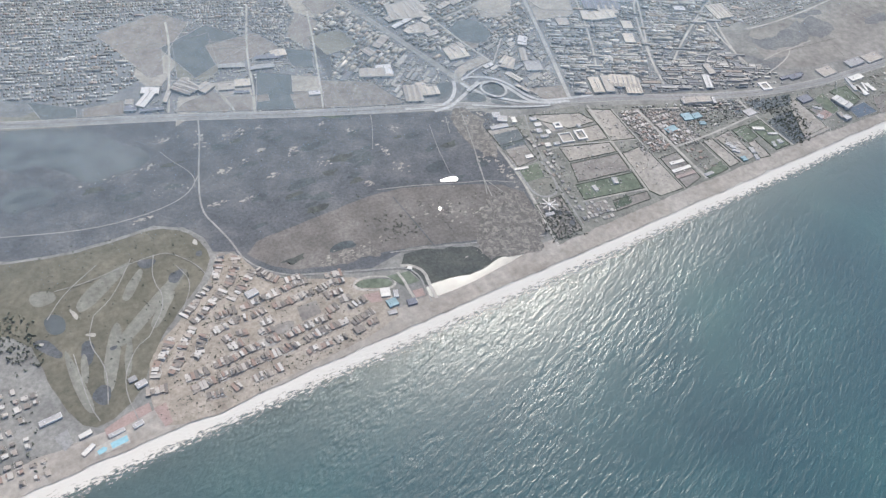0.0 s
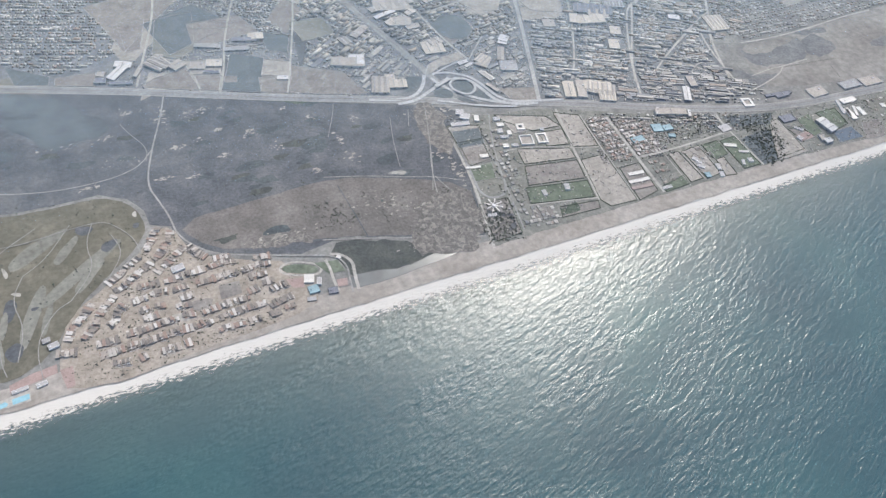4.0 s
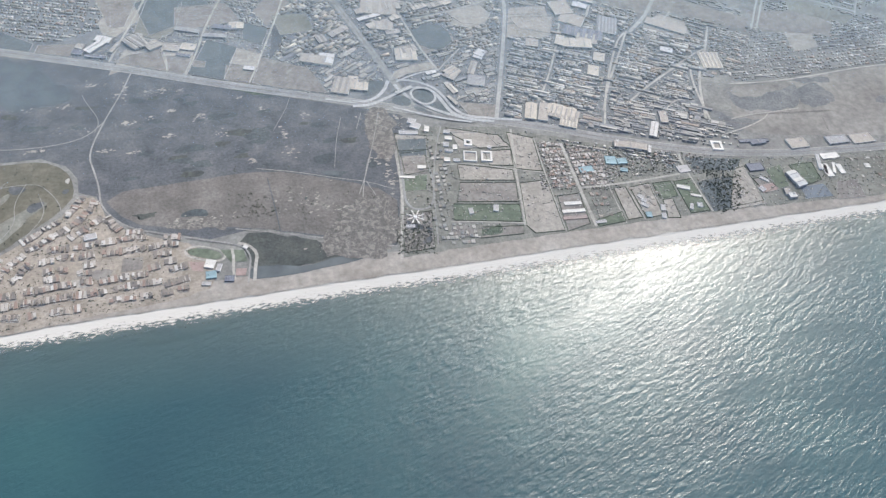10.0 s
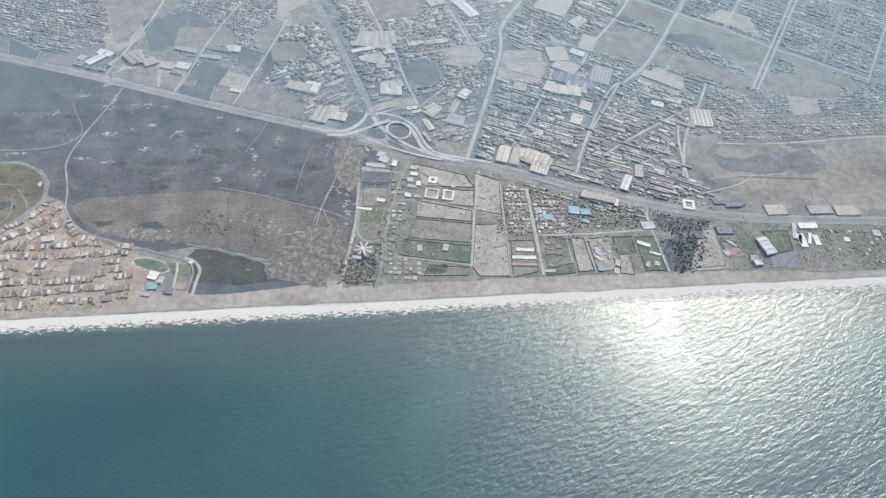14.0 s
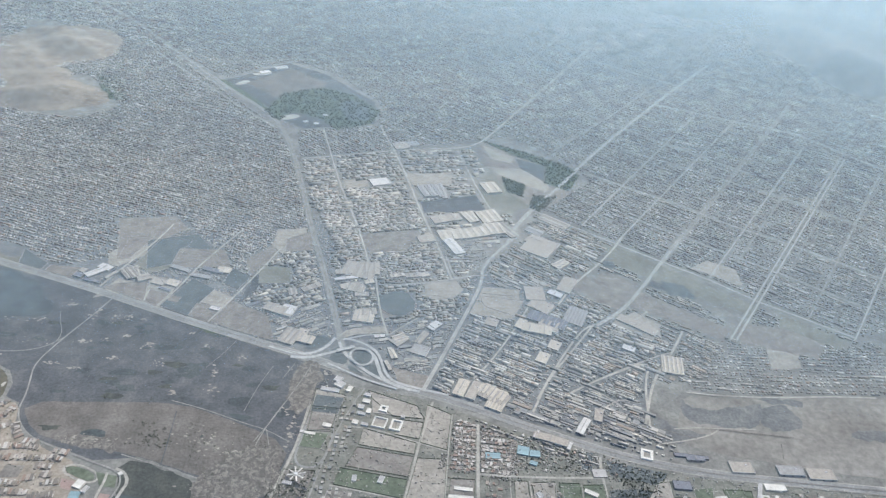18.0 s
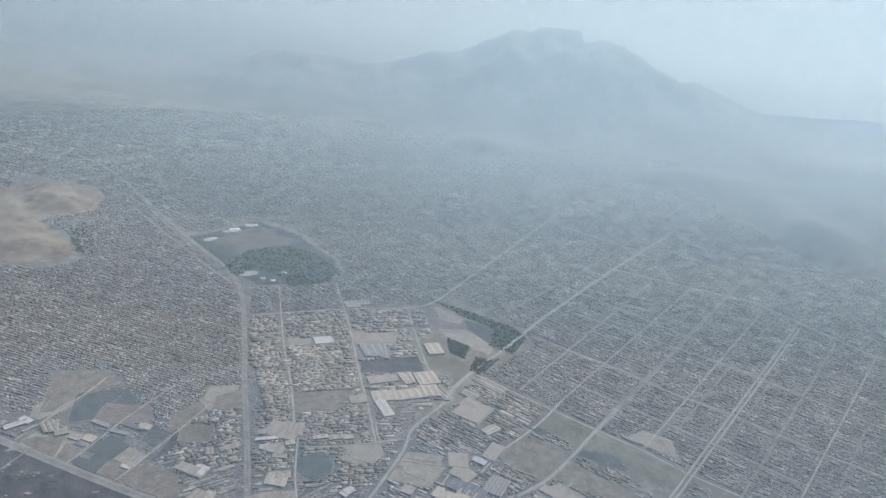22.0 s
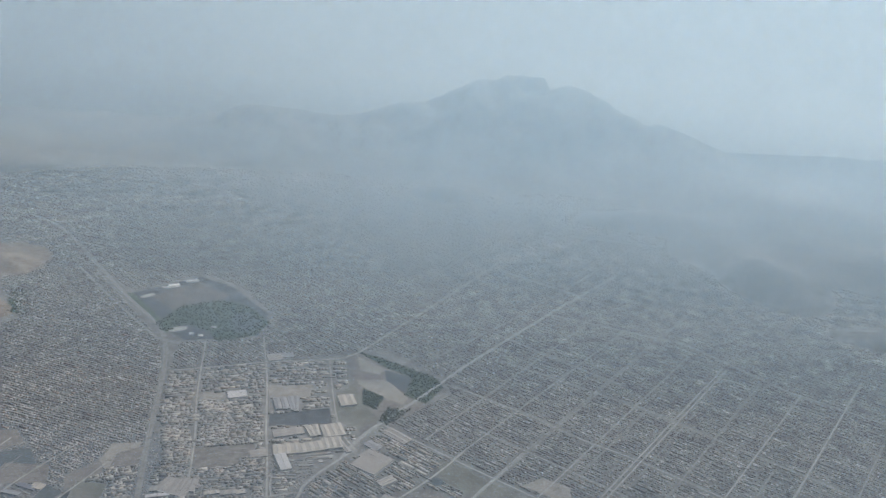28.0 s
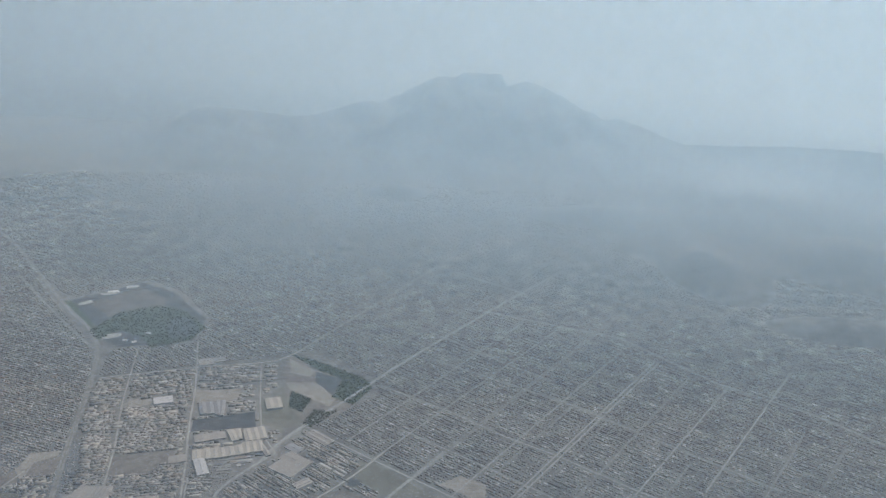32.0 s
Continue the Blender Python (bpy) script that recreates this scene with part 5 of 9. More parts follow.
road("lane", [(-314.5, 341.2), (-302.3, 378.1), (-291.4, 408.8), (-274, 460.8), (-264.9, 502.1)], 2.6, track_mat, "pale dusty lane between plots", keep=0.8)
road("lane", [(-234.3, 305.6), (-220.1, 343.3), (-208.5, 388.1), (-196, 423.6), (-181.3, 460.8), (-165.2, 500)], 2.4, track_mat, "pale dusty lane between plots", keep=0.8)
road("lane", [(-166.8, 281.4), (-148.7, 329.1), (-133.5, 371.2), (-120.2, 408.8), (-104.5, 458.7)], 2.2, track_mat, "pale dusty lane between plots", keep=0.8)
road("lane", [(-253.3, 312.8), (-253.4, 344.9), (-261.4, 371.9), (-287.2, 388.9), (-297.3, 393.9)], 1.4, track_mat, "pale dusty lane between plots", keep=0.8)
road("lane", [(50, 274.8), (39.9, 314.5), (31.2, 376.5), (28.8, 403.5)], 2.4, track_mat, "pale dusty lane between plots", keep=0.8)
road("lane", [(47.6, 380.7), (84.9, 386.6), (140.4, 404.7), (161.3, 414.3), (181, 416.3)], 2.4, track_mat, "pale dusty lane between plots", keep=0.8)
road("lane", [(127.9, 452.3), (130.7, 425.7), (138.4, 402.2)], 2, track_mat, "pale dusty lane between plots", keep=0.8)
road("lane", [(-21.6, 261.1), (-34.2, 266.9), (-69, 280.2)], 1.6, track_mat, "pale dusty lane between plots", keep=0.8)
road("lane", [(49.8, 273.8), (66.2, 291.2), (87, 312.3)], 1.6, track_mat, "pale dusty lane between plots", keep=0.8)
road("lane", [(173.3, 370.9), (211.1, 364.5), (226.7, 366.3)], 1.2, track_mat, "pale dusty lane between plots", keep=0.8)
road("lane", [(151.2, 203.4), (171.7, 232.4), (203.5, 289.7), (227.7, 340.7), (239.4, 370.8)], 2.4, track_mat, "pale dusty lane between plots", keep=0.8)
road("lane", [(221.4, 174.5), (244.4, 217.8), (276.2, 263.7), (312.3, 319.1)], 2.6, track_mat, "pale dusty lane between plots", keep=0.8)
road("lane", [(308.8, 219), (384.1, 263.5), (401.2, 268.3)], 2.2, track_mat, "pale dusty lane between plots", keep=0.8)
road("lane", [(337.6, 142.6), (363.5, 215.8), (401.2, 268.3), (427.1, 313.8)], 3.0, track_mat, "pale dusty lane between plots", keep=0.8)
road("lane", [(213.5, 219.6), (253.8, 214.1), (301.3, 186.9), (320.8, 162.9)], 1.8, track_mat, "pale dusty lane between plots", keep=0.8)
road("lane", [(354, 317.2), (390.2, 352.3)], 2, track_mat, "pale dusty lane between plots", keep=0.8)
road("lane", [(280.6, 146.6), (314, 183), (339.2, 174.4)], 1.6, track_mat, "pale dusty lane between plots", keep=0.8)
hedge("wall", [(-436.9, 417.5), (-395.8, 386.4), (-398.5, 372.1), (-430.7, 382.2)], 0.35, 0.7, wall_mat, patch("plot", [(-436.9, 417.5), (-395.8, 386.4), (-398.5, 372.1), (-430.7, 382.2)], 0.3, infield_mat, "dark grey-green field beside the highway", "plot", rough_edge=0.3))
KEEP_OUT.append([(-436.9, 417.5), (-395.8, 386.4), (-398.5, 372.1), (-430.7, 382.2)])
hedge("wall", [(-390.3, 382.8), (-350, 380), (-354.5, 356), (-393.2, 369.6)], 0.35, 0.7, wall_mat, patch("plot", [(-390.3, 382.8), (-350, 380), (-354.5, 356), (-393.2, 369.6)], 0.3, brown_mat, "brown fallow plot by the highway", "plot", rough_edge=0.3))
KEEP_OUT.append([(-390.3, 382.8), (-350, 380), (-354.5, 356), (-393.2, 369.6)])
hedge("wall", [(-309.5, 341), (-294.2, 351.1), (-275.6, 354.6), (-261.3, 369.6), (-252.9, 317), (-281, 326.8)], 0.35, 0.7, wall_mat, patch("plot", [(-309.5, 341), (-294.2, 351.1), (-275.6, 354.6), (-261.3, 369.6), (-252.9, 317), (-281, 326.8)], 0.3, brown_mat, "brown walled yard behind the highway", "plot", rough_edge=0.3))
KEEP_OUT.append([(-309.5, 341), (-294.2, 351.1), (-275.6, 354.6), (-261.3, 369.6), (-252.9, 317), (-281, 326.8)])
hedge("wall", [(-261.4, 371.9), (-219.6, 363.3), (-226.2, 337.1), (-254.6, 344.9)], 0.35, 0.7, wall_mat, patch("plot", [(-261.4, 371.9), (-219.6, 363.3), (-226.2, 337.1), (-254.6, 344.9)], 0.3, field_mat, "beige works yard with walls", "plot", rough_edge=0.3))
KEEP_OUT.append([(-261.4, 371.9), (-219.6, 363.3), (-226.2, 337.1), (-254.6, 344.9)])
hedge("wall", [(-252.5, 341.6), (-226.1, 333.8), (-235, 308.8), (-251.6, 315.9)], 0.35, 0.7, wall_mat, patch("plot", [(-252.5, 341.6), (-226.1, 333.8), (-235, 308.8), (-251.6, 315.9)], 0.3, brown_mat, "bare brown plot by the highway", "plot", rough_edge=0.3))
KEEP_OUT.append([(-252.5, 341.6), (-226.1, 333.8), (-235, 308.8), (-251.6, 315.9)])
hedge("wall", [(-206.7, 369.6), (-173.5, 350.1), (-193.2, 292.1), (-231.9, 308.6), (-218.6, 338.9)], 0.35, 0.7, wall_mat, patch("plot", [(-206.7, 369.6), (-173.5, 350.1), (-193.2, 292.1), (-231.9, 308.6), (-218.6, 338.9)], 0.3, infield_mat, "dark irrigated field by the highway", "plot", rough_edge=0.3))
KEEP_OUT.append([(-206.7, 369.6), (-173.5, 350.1), (-193.2, 292.1), (-231.9, 308.6), (-218.6, 338.9)])
hedge("wall", [(-227.3, 332.8), (-210, 327.7), (-212.8, 317.1), (-224.3, 319.8)], 0.35, 0.7, wall_mat, patch("plot", [(-227.3, 332.8), (-210, 327.7), (-212.8, 317.1), (-224.3, 319.8)], 0.3, brown_mat, "bare brown spot in the field", "plot", rough_edge=0.3))
KEEP_OUT.append([(-227.3, 332.8), (-210, 327.7), (-212.8, 317.1), (-224.3, 319.8)])
hedge("wall", [(-188.7, 318), (-154, 306.7), (-166.8, 283.5), (-193.2, 292.1)], 0.35, 0.7, wall_mat, patch("plot", [(-188.7, 318), (-154, 306.7), (-166.8, 283.5), (-193.2, 292.1)], 0.3, brown_mat, "bare brown plot with a wall", "plot", rough_edge=0.3))
KEEP_OUT.append([(-188.7, 318), (-154, 306.7), (-166.8, 283.5), (-193.2, 292.1)])
hedge("wall", [(-173.5, 347.9), (-148, 334.5), (-154.7, 308.9), (-184.9, 321.1)], 0.35, 0.7, wall_mat, patch("plot", [(-173.5, 347.9), (-148, 334.5), (-154.7, 308.9), (-184.9, 321.1)], 0.3, field_mat, "beige walled yard", "plot", rough_edge=0.3))
KEEP_OUT.append([(-173.5, 347.9), (-148, 334.5), (-154.7, 308.9), (-184.9, 321.1)])
hedge("wall", [(-163, 398.2), (-133.2, 382.9), (-145.1, 351.1), (-165.6, 363.3)], 0.35, 0.7, wall_mat, patch("plot", [(-163, 398.2), (-133.2, 382.9), (-145.1, 351.1), (-165.6, 363.3)], 0.3, infield_mat, "dark green tree plot", "plot", rough_edge=0.3))
KEEP_OUT.append([(-163, 398.2), (-133.2, 382.9), (-145.1, 351.1), (-165.6, 363.3)])
hedge("wall", [(-287.6, 393.5), (-271.2, 460.7), (-228.1, 462.1), (-241.6, 389.4), (-261.7, 376.4)], 0.35, 0.7, wall_mat, patch("plot", [(-287.6, 393.5), (-271.2, 460.7), (-228.1, 462.1), (-241.6, 389.4), (-261.7, 376.4)], 0.3, grass_mat, "grey-green rough pasture", "plot", rough_edge=0.3))
KEEP_OUT.append([(-287.6, 393.5), (-271.2, 460.7), (-228.1, 462.1), (-241.6, 389.4), (-261.7, 376.4)])
hedge("wall", [(-313.5, 464.4), (-282.3, 463.6), (-297.9, 407.9), (-313.3, 406.1)], 0.35, 0.7, wall_mat, patch("plot", [(-313.5, 464.4), (-282.3, 463.6), (-297.9, 407.9), (-313.3, 406.1)], 0.3, brown_mat, "beige-brown fallow field", "plot", rough_edge=0.3))
KEEP_OUT.append([(-313.5, 464.4), (-282.3, 463.6), (-297.9, 407.9), (-313.3, 406.1)])
hedge("wall", [(-233.5, 444.5), (-194.7, 429.7), (-195.9, 418.7), (-236.9, 429.8)], 0.35, 0.7, wall_mat, patch("plot", [(-233.5, 444.5), (-194.7, 429.7), (-195.9, 418.7), (-236.9, 429.8)], 0.3, field_mat, "beige strip of bare ground", "plot", rough_edge=0.3))
KEEP_OUT.append([(-233.5, 444.5), (-194.7, 429.7), (-195.9, 418.7), (-236.9, 429.8)])
hedge("wall", [(-148.7, 326.9), (-129.3, 317.3), (-97.3, 299.6), (-83.6, 252.5), (-130.4, 267.2), (-163, 282.2)], 0.35, 0.7, wall_mat, patch("plot", [(-148.7, 326.9), (-129.3, 317.3), (-97.3, 299.6), (-83.6, 252.5), (-130.4, 267.2), (-163, 282.2)], 0.3, brown_mat, "bare brown plot with a wall", "plot", rough_edge=0.3))
KEEP_OUT.append([(-148.7, 326.9), (-129.3, 317.3), (-97.3, 299.6), (-83.6, 252.5), (-130.4, 267.2), (-163, 282.2)])
hedge("wall", [(-127.2, 409), (-85.4, 407.5), (-80.3, 371.4), (-121.4, 367.2)], 0.35, 0.7, wall_mat, patch("plot", [(-127.2, 409), (-85.4, 407.5), (-80.3, 371.4), (-121.4, 367.2)], 0.3, grass_mat, "rough grass plot", "plot", rough_edge=0.3))
KEEP_OUT.append([(-127.2, 409), (-85.4, 407.5), (-80.3, 371.4), (-121.4, 367.2)])
hedge("wall", [(-343.7, 507.7), (-267.9, 523.2), (-241.4, 491.8), (-314.9, 407.2), (-329.7, 462.7)], 0.35, 0.7, wall_mat, patch("plot", [(-343.7, 507.7), (-267.9, 523.2), (-241.4, 491.8), (-314.9, 407.2), (-329.7, 462.7)], 0.3, brown_mat, "large brown fallow field", "plot", rough_edge=0.3))
KEEP_OUT.append([(-343.7, 507.7), (-267.9, 523.2), (-241.4, 491.8), (-314.9, 407.2), (-329.7, 462.7)])
hedge("wall", [(-287.5, 454.1), (-225.3, 478.8), (-185.8, 425.8), (-269.9, 386.5)], 0.35, 0.7, wall_mat, patch("plot", [(-287.5, 454.1), (-225.3, 478.8), (-185.8, 425.8), (-269.9, 386.5)], 0.3, infield_mat, "dark ploughed field", "plot", rough_edge=0.3))
KEEP_OUT.append([(-287.5, 454.1), (-225.3, 478.8), (-185.8, 425.8), (-269.9, 386.5)])
hedge("wall", [(-239.8, 439.3), (-178.7, 441.1), (-163.7, 401.4), (-241.9, 390.5)], 0.35, 0.7, wall_mat, patch("plot", [(-239.8, 439.3), (-178.7, 441.1), (-163.7, 401.4), (-241.9, 390.5)], 0.3, brown_mat, "reddish-brown fallow field", "plot", rough_edge=0.3))
KEEP_OUT.append([(-239.8, 439.3), (-178.7, 441.1), (-163.7, 401.4), (-241.9, 390.5)])
hedge("wall", [(-101.7, 479.2), (-69.9, 502.6), (-61.2, 455.4), (-98.4, 445.6)], 0.35, 0.7, wall_mat, patch("plot", [(-101.7, 479.2), (-69.9, 502.6), (-61.2, 455.4), (-98.4, 445.6)], 0.3, brown_mat, "bare brown plot by the boulevard", "plot", rough_edge=0.3))
KEEP_OUT.append([(-101.7, 479.2), (-69.9, 502.6), (-61.2, 455.4), (-98.4, 445.6)])
hedge("wall", [(31.7, 352.7), (56.5, 367), (74.1, 363.9), (82.7, 345.8), (81.8, 327.3), (64.6, 312.2), (50, 317.4), (37.1, 329.3)], 0.35, 0.7, wall_mat, patch("plot", [(31.7, 352.7), (56.5, 367), (74.1, 363.9), (82.7, 345.8), (81.8, 327.3), (64.6, 312.2), (50, 317.4), (37.1, 329.3)], 0.3, infield_mat, "dark lagoon yard in a sandy bank", "plot", rough_edge=0.3))
KEEP_OUT.append([(31.7, 352.7), (56.5, 367), (74.1, 363.9), (82.7, 345.8), (81.8, 327.3), (64.6, 312.2), (50, 317.4), (37.1, 329.3)])
hedge("wall", [(89.7, 388.9), (137.9, 399.7), (147.4, 379.3), (130.8, 355.6), (103.1, 363.9)], 0.35, 0.7, wall_mat, patch("plot", [(89.7, 388.9), (137.9, 399.7), (147.4, 379.3), (130.8, 355.6), (103.1, 363.9)], 0.3, field_mat, "large bare beige lot", "plot", rough_edge=0.3))
KEEP_OUT.append([(89.7, 388.9), (137.9, 399.7), (147.4, 379.3), (130.8, 355.6), (103.1, 363.9)])
hedge("wall", [(177.1, 388.2), (217.3, 386.7), (212.6, 370.6), (171.6, 373.4)], 0.35, 0.7, wall_mat, patch("plot", [(177.1, 388.2), (217.3, 386.7), (212.6, 370.6), (171.6, 373.4)], 0.3, field_mat, "bare beige lot with a wall", "plot", rough_edge=0.3))
KEEP_OUT.append([(177.1, 388.2), (217.3, 386.7), (212.6, 370.6), (171.6, 373.4)])
hedge("wall", [(168.8, 367.4), (226.2, 361.4), (209.3, 327.3), (172.7, 344.3)], 0.35, 0.7, wall_mat, patch("plot", [(168.8, 367.4), (226.2, 361.4), (209.3, 327.3), (172.7, 344.3)], 0.3, field_mat, "bare pinkish lot with a wall", "plot", rough_edge=0.3))
KEEP_OUT.append([(168.8, 367.4), (226.2, 361.4), (209.3, 327.3), (172.7, 344.3)])
hedge("wall", [(-11.9, 260.5), (12.7, 272.6), (47.1, 278.2), (45.6, 291.2), (14.6, 288.5), (-1.3, 278.7)], 0.35, 0.7, wall_mat, patch("plot", [(-11.9, 260.5), (12.7, 272.6), (47.1, 278.2), (45.6, 291.2), (14.6, 288.5), (-1.3, 278.7)], 0.3, field_mat, "bare walled lot beside the boulevard", "plot", rough_edge=0.3))
KEEP_OUT.append([(-11.9, 260.5), (12.7, 272.6), (47.1, 278.2), (45.6, 291.2), (14.6, 288.5), (-1.3, 278.7)])
hedge("wall", [(57.6, 216.2), (100, 203.7), (91.5, 179.4), (65.7, 186.8)], 0.35, 0.7, wall_mat, patch("plot", [(57.6, 216.2), (100, 203.7), (91.5, 179.4), (65.7, 186.8)], 0.3, brown_mat, "bare brown walled lot", "plot", rough_edge=0.3))
KEEP_OUT.append([(57.6, 216.2), (100, 203.7), (91.5, 179.4), (65.7, 186.8)])
hedge("wall", [(352.5, 335.3), (373.6, 350.5), (400.7, 327.1), (394.6, 301), (360.8, 314.5)], 0.35, 0.7, wall_mat, patch("plot", [(352.5, 335.3), (373.6, 350.5), (400.7, 327.1), (394.6, 301), (360.8, 314.5)], 0.3, field_mat, "long bare pinkish bank", "plot", rough_edge=0.3))
KEEP_OUT.append([(352.5, 335.3), (373.6, 350.5), (400.7, 327.1), (394.6, 301), (360.8, 314.5)])
hedge("wall", [(37, 166.5), (74, 161.2), (82, 136.4), (39.4, 141.3)], 0.35, 0.7, wall_mat, patch("plot", [(37, 166.5), (74, 161.2), (82, 136.4), (39.4, 141.3)], 0.3, field_mat, "bare beige lot", "plot", rough_edge=0.3))
KEEP_OUT.append([(37, 166.5), (74, 161.2), (82, 136.4), (39.4, 141.3)])
road("footpath", [(-341.6, 287), (-336.9, 272.1), (-323, 242.8), (-328.3, 224.8)], 0.6400000000000001, path_mat, "narrow pale footpath through the marsh", keep=0.5)
road("footpath", [(-34.9, 210.5), (-43.6, 183.1), (-55.7, 148.3), (-66.2, 119.5), (-78.5, 92.3)], 0.8, path_mat, "narrow pale footpath through the marsh", keep=0.5)
road("footpath", [(-53.4, 213.6), (-63.4, 188.1)], 0.7200000000000001, path_mat, "narrow pale footpath through the marsh", keep=0.5)
road("footpath", [(-76.8, 208.4), (-88.1, 172.6), (-96, 134.3)], 0.5599999999999999, path_mat, "narrow pale footpath through the marsh", keep=0.5)
road("footpath", [(-29, 156.9), (-29.7, 137.8), (-34.6, 112.9)], 0.6400000000000001, path_mat, "narrow pale footpath through the marsh", keep=0.5)
road("footpath", [(-124.5, 254.9), (-131.2, 235.7), (-149.9, 199.4)], 0.48, path_mat, "narrow pale footpath through the marsh", keep=0.5)
patch("dark_sand", [(389.6, 189.3), (398.5, 170.5), (432, 172.4), (464.7, 179.4), (486.7, 186.2), (467.4, 143.2), (419.5, 144.5), (392.6, 148.3), (381.2, 163.8)], 0.24, ash_mat, "dark ash-coloured slope", "slope", soft=1, rough_edge=4, step=1.6)
patch("dark_sand", [(486, 183.2), (512.4, 184.6), (515.5, 166.9), (520.9, 148.4), (502.9, 143.7), (482.2, 139.2), (470.8, 151.8)], 0.24, ash_mat, "dark ash-coloured slope", "slope", soft=1, rough_edge=4, step=1.6)
patch("dark_sand", [(352.2, 144.4), (380.6, 136.7), (406.4, 131.1), (380.9, 120.7), (349.3, 111.1), (338.8, 119.2)], 0.24, ash_mat, "dark ash-coloured slope", "slope", soft=1, rough_edge=4, step=1.6)
patch("dark_sand", [(473.3, 194.4), (502.2, 194.7), (532.4, 193.9), (528.9, 182.5), (490.9, 187)], 0.24, ash_mat, "dark ash-coloured slope", "slope", soft=1, rough_edge=4, step=1.6)
patch("dark_sand", [(576.3, 147.6), (624.7, 151.5), (613, 132.1), (569.2, 135.1)], 0.24, ash_mat, "dark ash-coloured slope", "slope", soft=1, rough_edge=4, step=1.6)
patch("dark_sand", [(352.6, 157.9), (367.9, 143.3), (356.1, 136.6), (345.4, 144.9)], 0.24, ash_mat, "dark ash-coloured slope", "slope", soft=1, rough_edge=4, step=1.6)
road("sand_track", [(368.4, 137.6), (396.7, 141.3), (417.9, 140.8), (462, 142.6)], 1.4, track_mat, "pale track across the sand", keep=0.6)
road("sand_track", [(417, 138.9), (458.8, 136), (500.6, 132.1)], 1.0, scrub_sand_mat, "pale track across the sand", keep=0.6)
road("sand_track", [(343.4, 113.4), (381.3, 121.6), (407.8, 131), (418.8, 139.8)], 1.6, track_mat, "pale track across the sand", keep=0.6)
road("sand_track", [(356.1, 136.6), (370.8, 129.9), (389.6, 124.8)], 1.0, scrub_sand_mat, "pale track across the sand", keep=0.6)
road("sand_track", [(399, 198), (441.8, 194.3), (510.6, 196.3), (576.1, 203), (630.6, 204.2)], 2.2, track_mat, "pale track across the sand", keep=0.6)
road("sand_track", [(482.7, 122.8), (476.8, 99.8)], 0.9, scrub_sand_mat, "pale track across the sand", keep=0.6)
hedge("wall", [(365.7, 53.9), (385.9, 57.3), (379.4, 25.6), (362.6, 23)], 0.35, 0.6, wall_mat, patch("plot", [(365.7, 53.9), (385.9, 57.3), (379.4, 25.6), (362.6, 23)], 0.34, lawn_mat, "green sports lawn", "plot"))
hedge("wall", [(398.9, 56.3), (417.4, 58.2), (415.3, 31.5), (401.9, 34.3)], 0.35, 0.6, wall_mat, patch("plot", [(398.9, 56.3), (417.4, 58.2), (415.3, 31.5), (401.9, 34.3)], 0.34, lawn_mat, "green sports lawn inside a track", "plot"))
hedge("wall", [(393.5, 21.9), (420, 22.1), (420.9, 2.8), (386.8, 5)], 0.35, 0.6, wall_mat, patch("plot", [(393.5, 21.9), (420, 22.1), (420.9, 2.8), (386.8, 5)], 0.34, liner_mat, "dark blue lined pond", "plot"))
hedge("wall", [(343.1, 32), (363, 32.7), (365.1, 22.8), (344.7, 20.6)], 0.35, 0.6, wall_mat, patch("plot", [(343.1, 32), (363, 32.7), (365.1, 22.8), (344.7, 20.6)], 0.34, court_mat, "reddish-brown bare plot", "plot"))
hedge("wall", [(332, 61.8), (342.6, 65.1), (339.8, 6.1), (297.8, 5.3), (318.4, 19)], 0.35, 0.6, wall_mat, patch("plot", [(332, 61.8), (342.6, 65.1), (339.8, 6.1), (297.8, 5.3), (318.4, 19)], 0.34, field_mat, "bare beige strip plot", "plot"))
hedge("wall", [(437.8, 23), (463.6, 20.8), (456.4, -5.2), (421.8, -2)], 0.35, 0.6, wall_mat, patch("plot", [(437.8, 23), (463.6, 20.8), (456.4, -5.2), (421.8, -2)], 0.34, brown_mat, "grey-brown bare plot", "plot"))
hedge("wall", [(-23.8, 165.4), (7, 161.4), (2, 136.3), (-26.6, 139.3)], 0.35, 0.6, wall_mat, patch("plot", [(-23.8, 165.4), (7, 161.4), (2, 136.3), (-26.6, 139.3)], 0.34, infield_mat, "dark irrigated field behind a wall", "plot"))
hedge("wall", [(-26.9, 136.7), (1.7, 133.7), (-3.7, 110.5), (-28.8, 112.5)], 0.35, 0.6, wall_mat, patch("plot", [(-26.9, 136.7), (1.7, 133.7), (-3.7, 110.5), (-28.8, 112.5)], 0.34, brown_mat, "brown bare paddock", "plot"))
hedge("wall", [(-29.2, 109.2), (-4.6, 108.1), (-10.2, 86.6), (-32.5, 88.5)], 0.35, 0.6, wall_mat, patch("plot", [(-29.2, 109.2), (-4.6, 108.1), (-10.2, 86.6), (-32.5, 88.5)], 0.34, lawn_mat, "grey-green paddock", "plot"))
hedge("wall", [(1.4, 35), (25.3, 32.9), (21.8, 17.9), (-0.5, 21.4)], 0.35, 0.6, wall_mat, patch("plot", [(1.4, 35), (25.3, 32.9), (21.8, 17.9), (-0.5, 21.4)], 0.34, brown_mat, "dark brown walled plot", "plot"))
hedge("wall", [(184.5, 111.2), (190.7, 110.7), (183.5, 62.5), (174, 61.7)], 0.35, 0.6, wall_mat, patch("plot", [(184.5, 111.2), (190.7, 110.7), (183.5, 62.5), (174, 61.7)], 0.34, brown_mat, "narrow brown strip field", "plot"))
